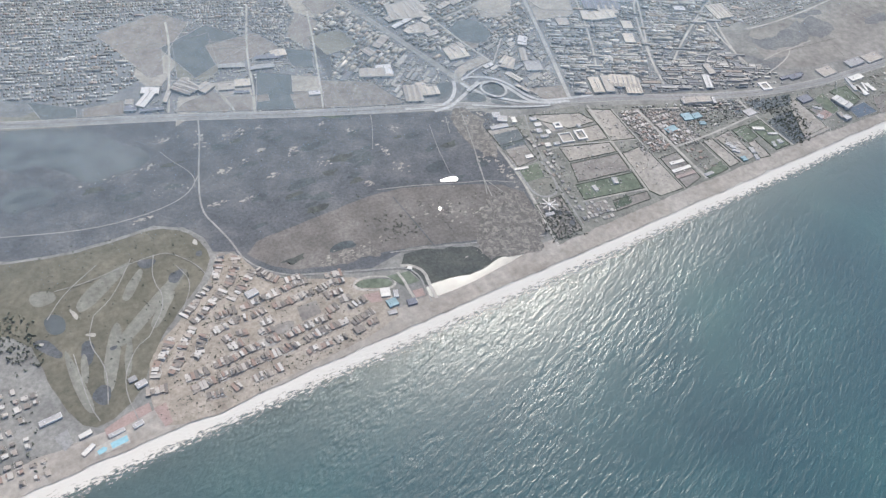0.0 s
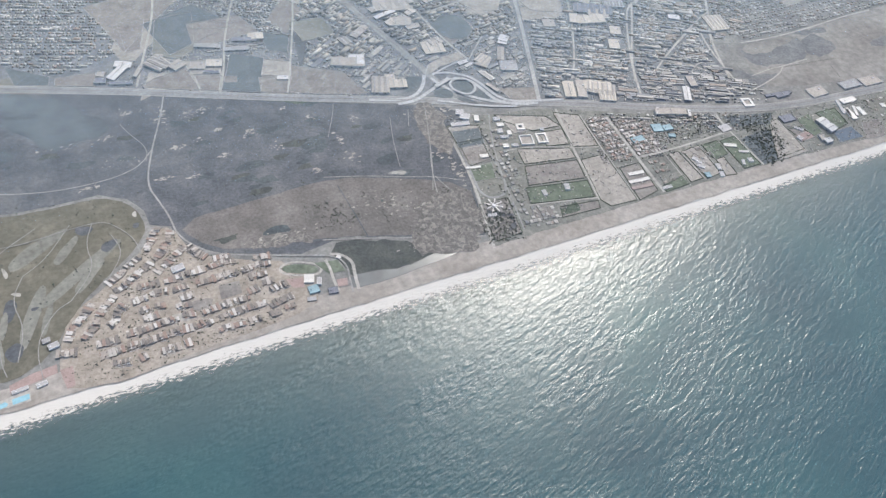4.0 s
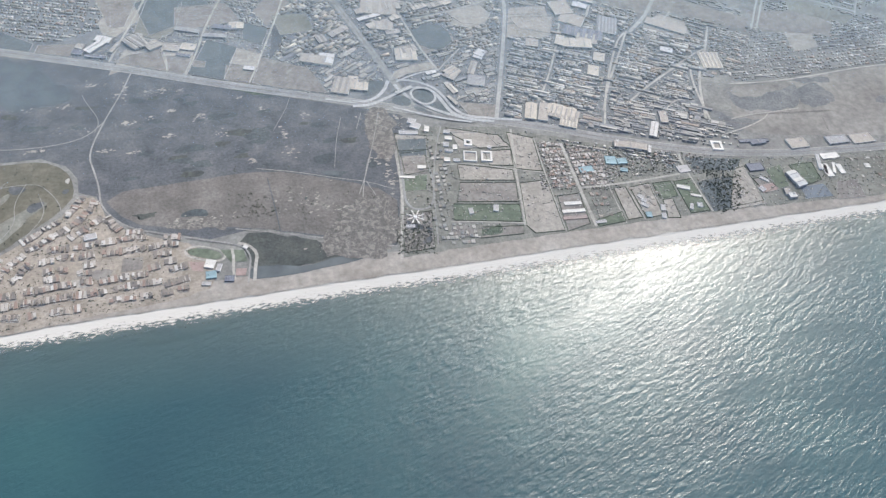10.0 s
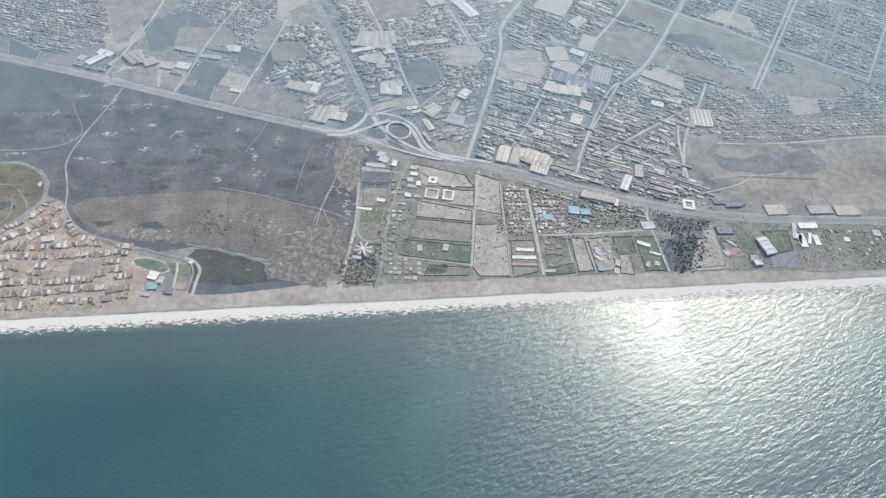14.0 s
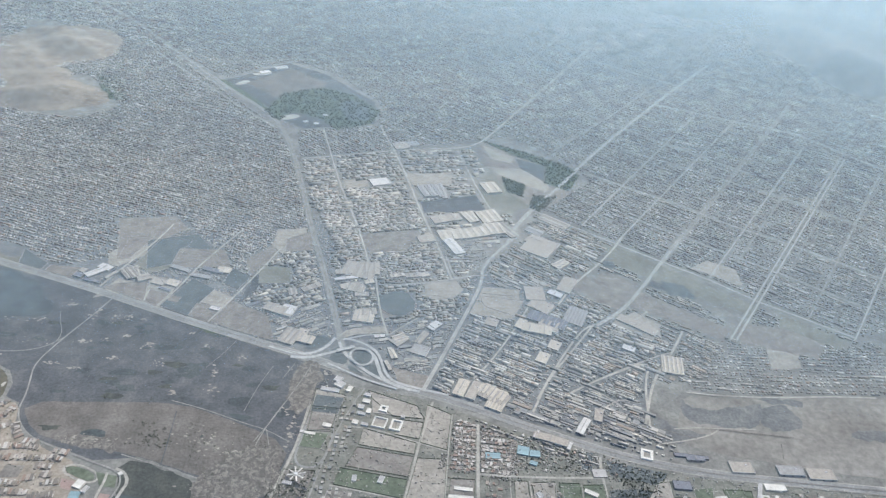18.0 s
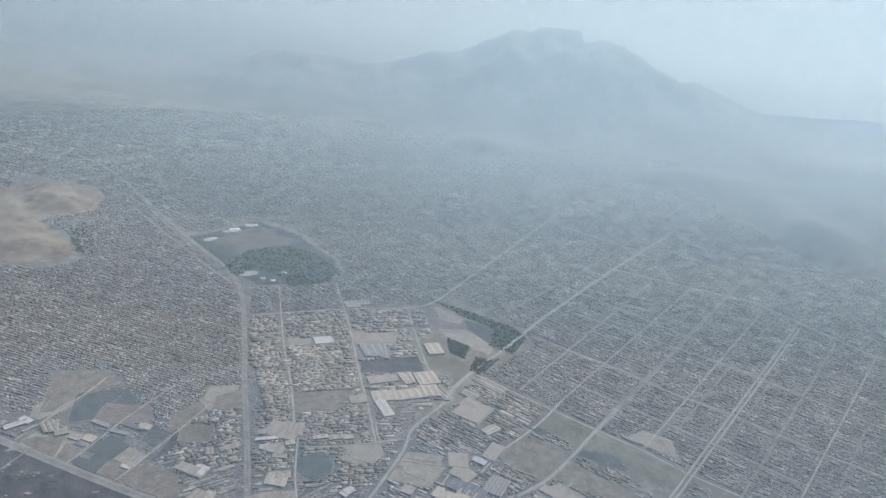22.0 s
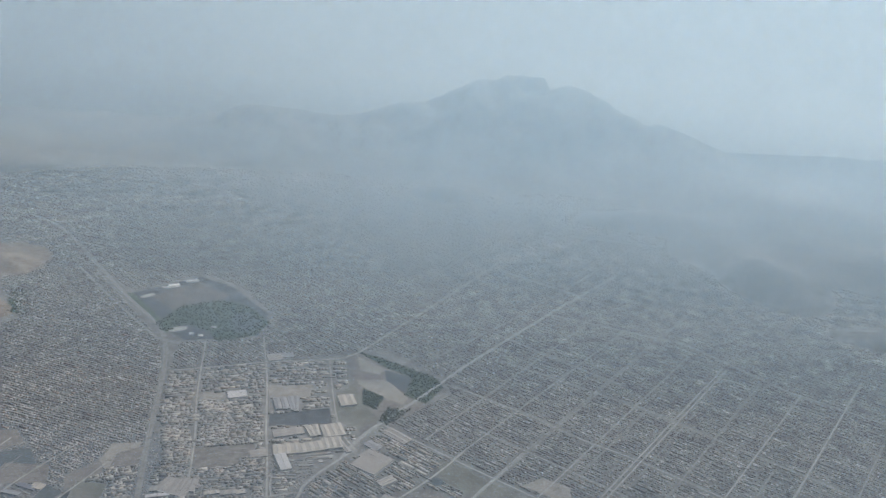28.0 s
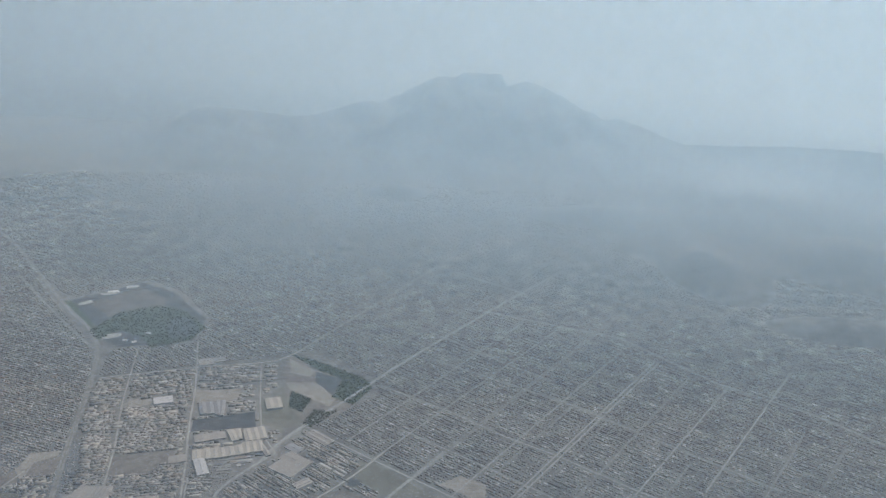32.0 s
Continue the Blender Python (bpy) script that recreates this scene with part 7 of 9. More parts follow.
def district(name, pts, turn, depths, lengths, alley, label, category, group, seed=1, most=200, fill=0.9, low=1.1, high=2.0, lane=60.0, open_yards=0.12):
    """Rows of long roofs side by side, of many lengths, with walled yards between them. The buildings nearest the sea
    are things of their own, those behind them one mesh."""
    rng = random.Random(seed)
    a = radians(turn)
    ca, sa = math.cos(a), math.sin(a)
    us, vs = [p[0] * ca + p[1] * sa for p in pts], [-p[0] * sa + p[1] * ca for p in pts]
    lots = []
    v, row = min(vs), 0
    while v < max(vs):
        d = rng.uniform(*depths) * rng.choice((0.45, 0.6, 0.9))
        u = min(us) + rng.uniform(0, 4)
        while u < max(us):
            w = rng.uniform(*lengths) * rng.choice((0.3, 0.45, 0.6, 0.8, 1.1))
            k = rng.random()
            if k < fill:
                n = rng.choice((1, 1, 1, 2))
                for j in range(n):
                    dd = d / n
                    uu, vv = u + w / 2, v + (j + 0.5) * dd
                    lots.append((uu * ca - vv * sa, uu * sa + vv * ca, w * rng.uniform(0.93, 1.0), dd * rng.uniform(0.86, 0.97), rng.uniform(low, high), k < open_yards))
            u += w + rng.choice((0.2, 0.3, 0.5, alley))
        row += 1
        v += d + (alley if row % 4 == 0 else 0.3)
    X, Y = np.array([q[0] for q in lots]), np.array([q[1] for q in lots])
    ok = inside(pts, X, Y) & clear(X, Y)
    for s in (-0.42, 0.42):
        w = np.array([q[2] for q in lots])
        ok &= clear(X + ca * w * s, Y + sa * w * s)
    lots = sorted((q for q, k in zip(lots, ok) if k), key=lambda q: q[1])
    for x, y, w, d, h, bare in lots[:most]:
        kit = YARD if bare else rng.choice((WORKSHOP, YARD_SHOP, LONG_SHOP, YARD_SHOP))
        place(name, kit, x, y, w, d, h * (0.6 if bare else 1.0), turn + rng.choice((0, 180)) + rng.uniform(-1, 1), label, category, group)
    rest = lots[most:]
    if rest:
        x, y, w, d, h = (np.array([q[i] for q in rest]) for i in range(5))
        boxes(name, x, y, w, d, h, np.full(len(rest), a), works_mat if name == "works_building" else shed_mat, label, category)
        r = np.random.default_rng(seed + 500)
        top = r.random(len(rest)) < 0.6
        x, y, w, d, h = (q[top] for q in (x, y, w, d, h))
        off = r.uniform(-0.28, 0.28, len(x)) * w
        boxes("roof_storey", x + off * ca, y + off * sa, w * r.uniform(0.18, 0.42, len(x)), d * r.uniform(0.4, 0.9, len(x)), h + r.uniform(0.15, 0.7, len(x)), np.full(len(x), a), works_mat if name == "works_building" else shed_mat, "upper rooms and sheds on works roofs", category)


LONG_SHOP = [("wall", unit_mesh("wall", [(0, 0, 0, 1, 1, 0.95)], wall_mat)), ("roof", gable_mesh("roof", shed_each, 0.1)),
             ("ridge_vent", unit_mesh("ridge_vent", [(0, 0, 1.08, 0.9, 0.06, 0.07)], roof_grey)), ("lean_to", unit_mesh("lean_to", [(0.1, -0.52, 0, 0.6, 0.1, 0.5)], shed_each))]
YARD = [("wall", unit_mesh("wall", [(0, -0.49, 0, 1, 0.02, 0.7), (0, 0.49, 0, 1, 0.02, 0.7), (-0.495, 0, 0, 0.01, 0.96, 0.7), (0.495, 0, 0, 0.01, 0.96, 0.7)], wall_mat)),
        ("store", unit_mesh("store", [(-0.36, 0.1, 0, 0.2, 0.7, 1.3)], shed_each)), ("shelter", unit_mesh("shelter", [(0.2, 0.3, 0.9, 0.4, 0.3, 0.08)], shed_each))]


def bridge(pts, width):
    """The overpass: deck, two parapets and piers."""
    a, b = Vector(pts[0]), Vector(pts[1])
    d = b - a
    m = (a + b) / 2
    ob = thing("overpass", m.x, m.y, math.degrees(math.atan2(d.y, d.x)), "pale concrete overpass across the boulevard ramps", "bridge")
    bm = bmesh.new()
    block_mesh(bm, 0, 0, 1.9, d.length, width, 0.35)
    part("deck", bm, ramp_mat, ob)
    for s in (-1, 1):
        bm = bmesh.new()
        block_mesh(bm, 0, s * (width / 2 - 0.12), 2.25, d.length, 0.2, 0.3)
        part("parapet", bm, cream_mat, ob)
        bm = bmesh.new()
        block_mesh(bm, s * d.length * 0.25, 0, 0, 0.6, width * 0.7, 1.9)
        part("pier", bm, wall_mat, ob)


def mottles(pts, count, size, label, seed):
    """Ragged stands of taller and shorter reeds inside an outline."""
    rng = random.Random(seed)
    p = np.array(pts)
    lo, hi = p.min(0), p.max(0)
    k = 0
    while k < count:
        x, y = rng.uniform(lo[0], hi[0]), rng.uniform(lo[1], hi[1])
        s = rng.uniform(*size)
        if not inside(pts, np.array([x]), np.array([y]))[0] or not clear(np.array([x]), np.array([y]))[0]:
            continue
        ring = []
        for i in range(9):
            a = 2 * math.pi * i / 9
            r = s * rng.uniform(0.35, 1.0)
            ring.append((x + 1.5 * r * math.cos(a), y + 0.6 * r * math.sin(a)))
        patch("reed_stand", ring, 0.2, rng.choice((reed_mat, wet_mat, wet_mat)), label, "reeds", soft=1, rough_edge=1.4, step=1.2)
        k += 1


def row_of_houses(name, pts, step, size, label, category, group, seed, sides=(1,)):
    """Houses side by side along a street line, on one side of it or on both."""
    rng = random.Random(seed)
    for (x0, y0), (x1, y1) in zip(pts[:-1], pts[1:]):
        a, b = Vector((x0, y0)), Vector((x1, y1))
        d = b - a
        turn = math.degrees(math.atan2(d.y, d.x))
        side = Vector((-d.y, d.x)).normalized()
        for i in range(max(1, round(d.length / step))):
            for k in sides:
                if rng.random() < 0.06:
                    continue
                c = a + d * ((i + 0.5) / max(1, round(d.length / step))) + side * k * size[1] * 0.5
                place(name, rng.choice(VILLAS), c.x, c.y, size[0] * rng.uniform(0.85, 1.08), size[1] * rng.uniform(0.8, 1.1), rng.uniform(1.7, 2.6),
                      turn + rng.choice((0, 180)) + rng.uniform(-1.5, 1.5), label, category, group)


def litter(name, pts, count, low, high, label, category, seed, material=None):
    """Small sheds, stacks, lorries and walls scattered over yards."""
    rng = np.random.default_rng(seed)
    p = np.array(pts)
    x, y = rng.uniform(p[:, 0].min(), p[:, 0].max(), count), rng.uniform(p[:, 1].min(), p[:, 1].max(), count)
    ok = inside(pts, x, y)
    x, y = x[ok], y[ok]
    ok = clear(x, y)
    x, y = x[ok], y[ok]
    n = len(x)
    w, d = rng.uniform(low, high, n) * rng.choice([1, 1, 2.2], n), rng.uniform(low, high, n) * 0.8
    return boxes(name, x, y, w, d, rng.uniform(0.25, 0.9, n), rng.choice([0.0, 0.27, 1.57, -0.2], n) + rng.normal(0, 0.1, n), material or shed_mat, label, category)


def flecks(name, spots, count, label, seed):
    """Many small bare flats in loose clusters: x, y and the two half widths of each cluster."""
    rng = random.Random(seed)
    vs, fs = [], []
    for x, y, a, b in spots:
        for _ in range(count):
            cx, cy = x + rng.gauss(0, 0.45) * a, y + rng.gauss(0, 0.45) * b
            r, q = rng.uniform(0.3, 1.9) * rng.choice((0.6, 1.0, 1.6)), rng.uniform(0.3, 0.7)
            turn = rng.uniform(-0.5, 0.5)
            n = len(vs)
            k = rng.choice((6, 7, 8))
            for i in range(k):
                w = 2 * math.pi * i / k
                s = r * rng.uniform(0.45, 1.1)
                u, v = s * math.cos(w), s * q * math.sin(w)
                vs.append((cx + u * math.cos(turn) - v * math.sin(turn), cy + u * math.sin(turn) + v * math.cos(turn), 0.46 + 0.0004 * len(fs)))
            fs.append(tuple(range(n, n + k)))
    return tagged(link_mesh(name, vs, fs, field_mat), label, "flat", "", "stuff")

# ---- buildings and quarters ----
warehouse("warehouse", 135.1, 516.5, 39.3, 26.9, 15.7, 2.6, 3, roof_cream, "cream ribbed roof of a large warehouse")
warehouse("warehouse", 168.7, 525.8, 38.3, 25.6, 20.9, 2.6, 3, roof_cream, "cream ribbed roof of a large warehouse")
warehouse("warehouse", 199.5, 541.0, 30.3, 30.8, 18.3, 2.6, 3, roof_cream, "cream ribbed roof of a large warehouse")
warehouse("warehouse", 194.7, 576.8, 33.6, 35.4, 21.1, 2.8, 3, roof_cream, "cream ribbed roof of a large warehouse")
warehouse("warehouse", 161.9, 570.2, 10.9, 32.0, 27.3, 2.6, 1, roof_cream, "narrow cream-roofed warehouse with a ribbed roof")
warehouse("warehouse", 169.8, 574.1, 9.3, 30.8, 19.4, 2.6, 1, roof_cream, "narrow cream-roofed warehouse with a ribbed roof")
warehouse("warehouse", 128.3, 563.5, 46.4, 19.8, 21.8, 2.2, 2, roof_beige, "long low beige warehouse")
warehouse("warehouse", 137.3, 483.3, 16.2, 41.5, 25.1, 3.0, 1, roof_white, "brilliant white flat-gabled warehouse")
warehouse("warehouse", 97.4, 500.7, 24.2, 18.7, 19.8, 2.4, 1, roof_beige, "beige-roofed works hall with a ribbed roof")
warehouse("warehouse", 22.0, 668.1, 30.9, 23.4, 21.3, 3.0, 0, roof_white, "brilliant white square works hall")
warehouse("warehouse", 93.8, 646.4, 10.7, 36.0, 20.3, 2.6, 1, roof_grey, "arched grey hall in a row")
warehouse("warehouse", 105.1, 649.3, 10.8, 37.9, 20.1, 2.6, 1, roof_grey, "arched grey hall in a row")
warehouse("warehouse", 117.1, 650.7, 10.8, 43.3, 20.1, 2.6, 1, roof_grey, "arched grey hall in a row")
warehouse("warehouse", 124.0, 650.4, 8.5, 47.6, 10.1, 2.6, 1, roof_grey, "arched grey hall in a row")
warehouse("warehouse", 204.4, 672.9, 26.3, 35.3, 18.6, 2.8, 2, roof_cream, "square cream-roofed warehouse with a ribbed roof")
warehouse("warehouse", 219.3, 532.7, 8.4, 30.7, 31.8, 2.0, 1, roof_beige, "narrow beige shed by the avenue")
warehouse("warehouse", 264.5, 497.5, 44.2, 49.9, -30.9, 2.6, 0, roof_beige, "very large beige-roofed depot")
warehouse("warehouse", 52.6, 813.2, 27.0, 27.7, 21.5, 2.4, 0, roof_beige, "beige walled works with a ribbed roof")
warehouse("warehouse", 74.2, 825.4, 21.4, 19.0, 17.9, 2.2, 0, roof_grey, "grey walled works with a ribbed roof")
warehouse("warehouse", 260.5, 515.7, 26.5, 24.2, 53.4, 2.2, 1, roof_beige, "beige-roofed shed of the depot")
warehouse("warehouse", 295.7, 573.2, 20.5, 47.8, 50.9, 2.2, 2, roof_beige, "long beige shed beside the avenue")
warehouse("warehouse", 261.7, 541.8, 16.0, 26.3, 54.1, 2.0, 1, roof_grey, "grey shed beside the avenue")
warehouse("warehouse", 242.1, 376.8, 26.7, 30.7, 1.7, 2.8, 0, roof_beige, "large flat beige works hall")
warehouse("warehouse", 289.7, 401.9, 18.9, 37.9, -26.7, 2.8, 0, roof_beige, "large flat beige works hall")
warehouse("warehouse", 270.3, 379.5, 19.1, 10.7, -30.2, 2.4, 1, roof_metal, "shining bare zinc roof")
warehouse("warehouse", 243.2, 350.6, 23.4, 17.7, -29.7, 2.4, 1, roof_beige, "beige works hall with a ribbed roof")
warehouse("warehouse", 289.0, 453.7, 14.8, 26.2, -47.5, 2.2, 2, roof_cream, "ribbed cream shed with a ribbed roof")
warehouse("warehouse", 369.0, 320.9, 53.7, 14.5, -36.7, 2.0, 1, roof_beige, "long beige shed with a ribbed roof")
warehouse("warehouse", 236.2, 300.6, 37.6, 17.0, -12.7, 2.4, 2, roof_cream, "long cream-roofed shed with a ribbed roof")
warehouse("warehouse", 136.2, 184.9, 6.8, 22.4, -24.3, 2.4, 2, roof_cream, "cream shed beside the highway")
warehouse("warehouse", 171.3, 175.2, 35.4, 18.9, -31.3, 2.2, 6, roof_beige, "row of beige gables beside the highway")
warehouse("warehouse", -86.6, 311.6, 38.0, 15.2, -21.2, 2.6, 2, roof_beige, "long beige shed with a ribbed roof")
warehouse("warehouse", 227.9, 112.8, 37.1, 9.3, -18.7, 2.4, 1, roof_beige, "long beige building along the highway")
warehouse("warehouse", 213.5, 118.8, 3.3, 12.2, -31.3, 2.6, 0, roof_white, "white end block along the highway")
warehouse("warehouse", 247.0, 103.7, 3.8, 12.1, -26.6, 2.6, 0, roof_white, "white end block along the highway")
warehouse("warehouse", 391.4, 32.8, 23.2, 11.8, -80.6, 3.0, 2, roof_white, "large white hall by the coast")
warehouse("warehouse", 373.7, 10.9, 9.5, 7.3, -0.6, 2.6, 0, roof_white, "white building by the coast")
warehouse("warehouse", 371.3, 17.0, 7.4, 9.3, -11.8, 2.2, 0, roof_beige, "beige building by the coast")
warehouse("warehouse", 477.5, 83.7, 27.9, 12.7, -0.2, 1.6, 0, roof_grey, "low walled yard along the highway")
warehouse("warehouse", 508.8, 80.7, 29.3, 15.2, -0.2, 1.6, 0, roof_beige, "low walled yard along the highway")
warehouse("warehouse", 425.5, 85.6, 24.4, 15.9, -0.2, 1.6, 0, roof_beige, "low walled yard along the highway")
warehouse("warehouse", 379.4, 95.0, 19.3, 5.9, 0.0, 1.4, 1, roof_dark, "low dark shed by the highway")
warehouse("warehouse", 6.5, 408.8, 45.5, 32.8, -14.3, 2.2, 3, roof_beige, "group of beige works sheds")
warehouse("warehouse", 2.7, 367.6, 26.3, 16.6, -17.3, 2.2, 2, roof_beige, "beige works shed with a ribbed roof")
warehouse("warehouse", 18.8, 307.1, 25.7, 22.5, -6.3, 2.4, 2, roof_cream, "cream works shed with a ribbed roof")
warehouse("warehouse", 63.7, 264.0, 15.1, 19.3, -43.7, 2.2, 1, roof_beige, "beige works shed with a ribbed roof")
warehouse("warehouse", 106.2, 294.8, 11.3, 16.1, -35.2, 2.2, 0, roof_white, "pale square works hall")
warehouse("warehouse", 20.2, 414.1, 13.5, 26.2, -9.0, 2.4, 1, roof_beige, "beige works hall with a ribbed roof")
flat_block("building", -9.5, 173.2, 20.2, 5.5, -10.0, 1.4, white_mat, "low white yard building")
def court_building(x, y, w, d, turn, h, wing, label):
    """Four white wings round an open court, each with its own roof slab."""
    KEEP_OUT.append(corners(x, y, w + 1.5, d + 1.5, turn))
    ob = thing("court_building", x, y, turn, label, "building", "court buildings")
    for sx, sy, lw, ld in ((0, -1, w, wing), (0, 1, w, wing), (-1, 0, wing, d - 2 * wing - 0.02), (1, 0, wing, d - 2 * wing - 0.02)):
        bm = bmesh.new()
        block_mesh(bm, sx * (w - wing) / 2, sy * (d - wing) / 2, 0, lw, ld, h)
        side = part("wing", bm, white_mat, ob)
        bm = bmesh.new()
        block_mesh(bm, sx * (w - wing) / 2, sy * (d - wing) / 2, h, lw - 0.15, ld - 0.15, 0.12)
        part("roof", bm, cream_mat, side)
    bm = bmesh.new()
    block_mesh(bm, 0, 0, 0, w - 2 * wing - 0.02, d - 2 * wing - 0.02, 0.5)
    part("court", bm, field_mat, ob)
    return ob


def star_stable(x, y, reach, label):
    """Stable wings that run out from a round hub."""
    ob = thing("star_stable", x, y, 0, label, "stable")
    bm = bmesh.new()
    bmesh.ops.create_cone(bm, cap_ends=True, segments=12, radius1=reach * 0.22, radius2=reach * 0.2, depth=1.4, matrix=Matrix.Translation((0, 0, 0.7)))
    part("hub", bm, white_mat, ob)
    for k in range(8):
        a = 2 * math.pi * k / 8 + 0.2
        bm = bmesh.new()
        block_mesh(bm, reach * 0.62, 0, 0, reach * 0.72, 1.3, 1.0)
        bm.transform(Matrix.Rotation(a, 4, "Z"))
        part("wing", bm, cream_mat, ob)
    return ob


court_building(50.6, 147.4, 9, 9.5, -14, 1.6, 2.6, "white school block round a small court")
court_building(47.2, 126.6, 14.5, 15, -14, 1.6, 1.3, "white walled yard with a pale court")
court_building(64.6, 123.7, 12, 15.5, -14, 1.6, 2.2, "white block round a pale court")
court_building(327.9, 97.6, 13, 14.5, -14, 1.6, 3, "white building round a court by the highway")
flat_block("building", 32, 167.8, 7, 5, -14, 1.5, white_mat, "white hall beside a lane")
flat_block("building", 31.3, 157.8, 8, 5.5, -14, 1.5, cream_mat, "cream hall beside a lane")
flat_block("building", 26.3, 148.7, 6, 6, -14, 1.5, white_mat, "white hall beside a lane")
flat_block("building", 26.8, 138.8, 9, 4, -14, 1.5, white_mat, "long white hall beside a lane")
flat_block("building", 21.4, 125.6, 6.5, 6, -14, 1.5, cream_mat, "cream hall beside a lane")
flat_block("building", 34.8, 142.8, 5, 7, -14, 1.5, cream_mat, "cream house in a yard")
flat_block("building", 31.2, 123.1, 7, 4, -14, 1.5, white_mat, "low white house in a yard")
flat_block("building", 71.8, 136.7, 4, 4, -14, 1.5, white_mat, "small white house in a yard")
star_stable(-30.5, 52.6, 9.5, "white stable with wings like a star")
flat_block("building", 0.6, 182.7, 10.4, 9.1, -32.0, 1.6, white_mat, "white hall in a walled yard")
flat_block("building", -1.9, 190.8, 8.5, 8.0, -26.0, 1.4, white_mat, "white hall in a walled yard")
flat_block("building", 11.6, 175.9, 5.3, 9.3, -19.8, 1.4, cream_mat, "cream hall in a walled yard")
flat_block("building", 52.2, 49.7, 5.2, 8.9, -17.7, 1.6, white_mat, "white villa on a green plot")
flat_block("building", 206.9, 27.0, 8.3, 4.5, -45.5, 1.2, white_mat, "white beach villa with a flat roof")
flat_block("building", 208.4, 33.4, 6.4, 4.2, -36.7, 1.2, white_mat, "white beach villa with a flat roof")
flat_block("building", 205.7, 13.6, 6.2, 7.1, -14.0, 1.2, cyan_mat, "pale blue beach pavilion")
flat_block("building", 224.5, 19.8, 4.6, 8.6, -19.2, 1.4, white_mat, "white beach villa with a flat roof")
flat_block("building", 220.8, 9.1, 4.6, 7.0, -19.2, 1.4, white_mat, "white beach villa with a flat roof")
flat_block("building", 255.8, 16.0, 3.4, 7.8, -25.8, 1.3, white_mat, "white beach villa with a flat roof")
flat_block("building", 265.8, 16.6, 5.6, 6.0, -15.5, 1.2, white_mat, "white beach villa with a flat roof")
flat_block("building", 152.4, 13.4, 11.3, 3.6, -1.0, 1.0, white_mat, "low white beach hall")
flat_block("building", 259.5, 43.7, 14.2, 5.1, -25.8, 1.2, cream_mat, "cream farm building with a flat roof")
flat_block("building", 267.7, 30.0, 11.6, 3.2, -23.3, 1.2, cream_mat, "cream farm building with a flat roof")
flat_block("building", -26.0, 107.8, 16.2, 3.4, -11.7, 1.0, cream_mat, "low cream stable with a flat roof")
flat_block("building", -7.6, 119.5, 9.1, 5.1, -10.8, 1.2, cream_mat, "cream stable row with a flat roof")
flat_block("building", 132.7, 42.5, 18.4, 4.5, -5.3, 1.0, cream_mat, "long cream farm shed")
flat_block("building", 129.9, 32.2, 24.5, 4.4, -4.0, 1.0, cream_mat, "long cream farm shed")
flat_block("building", 128.1, 23.4, 25.4, 4.4, -4.1, 1.0, brickwall_mat, "long brick farm shed")
flat_block("building", 345.9, 26.5, 6.4, 6.3, -69.0, 1.3, white_mat, "white farmhouse with a flat roof")
flat_block("building", 355.6, 39.5, 10.6, 3.7, -47.3, 1.2, white_mat, "white farmhouse wing with a flat roof")
flat_block("building", 433.3, 53.3, 4.1, 24.0, -21.5, 1.4, white_mat, "long white villa with a flat roof")
flat_block("building", 434.7, 41.2, 4.0, 14.8, -22.1, 1.2, cream_mat, "cream villa with a flat roof")
flat_block("building", 446.1, 42.0, 3.4, 17.4, -26.6, 1.2, cream_mat, "cream villa with a flat roof")
flat_block("building", 450.8, 59.6, 14.7, 6.2, -16.2, 1.2, cream_mat, "cream villa with a flat roof")
flat_block("building", 526.7, 45.5, 8.9, 8.5, -10.3, 1.2, white_mat, "white villa with a flat roof")
flat_block("building", 488.0, 38.7, 7.0, 6.7, -13.2, 1.0, cream_mat, "cream villa with a flat roof")
flat_block("building", -194.6, 44.0, 4.2, 3.8, -43.1, 1.0, cream_mat, "cream lodge with a flat roof")
flat_block("building", -330.1, 80.4, 10.8, 6.7, 8.5, 1.8, white_mat, "white resort hall with a flat roof")
flat_block("building", -220.2, 23.5, 4.0, 7.8, -20.2, 1.6, white_mat, "white school hall with a flat roof")
flat_block("building", -227.6, 29.3, 8.8, 9.6, -19.3, 1.4, cream_mat, "cream school hall with a flat roof")
flat_block("building", -227.5, 16.5, 9.2, 8.2, -0.6, 1.5, cyan_mat, "pale blue school hall with a vaulted roof")
flat_block("building", -212.0, 9.4, 8.5, 6.4, -9.5, 1.4, roof_dark, "dark school block with a flat roof")
flat_block("building", -232.4, 7.3, 8.0, 4.3, -10.8, 1.2, wall_mat, "grey school block with a flat roof")
tagged(strip("running_track", [(-248.9, 46), (-246.6, 52.5), (-236.1, 53.1), (-224.7, 48.7), (-215.2, 42.8), (-212.8, 35.7), (-218.8, 31.6), (-229.8, 34.5), (-243, 40.2)], 2.2, 0.4, track_mat, None, 2, True), "pale oval running track", "track", "", "structure")
tagged(strip("gallop_track", [(-32.3, 93.2), (-29.1, 117.8), (-24.6, 143.5), (-3.4, 140.1), (0.5, 109.5), (-3.9, 77.2), (-12.5, 61.8), (-28.4, 61.9), (-35.4, 73.5)], 2.4, 0.42, asphalt_mat, None, 2, True), "dark oval riding track", "track", "", "structure")
flat_block("building", -466.1, 4.0, 11.8, 3.3, 5.9, 1.2, white_mat, "low white beach club wing")
flat_block("building", -486.1, 13.2, 9.2, 3.9, 8.7, 1.4, cream_mat, "cream beach club house")
flat_block("building", -487.5, 0.0, 10.6, 3.8, 29.5, 1.2, cream_mat, "cream beach club wing")
flat_block("building", -442.7, 43.3, 6.4, 4.8, 7.2, 1.4, roof_grey, "grey club building with a flat roof")
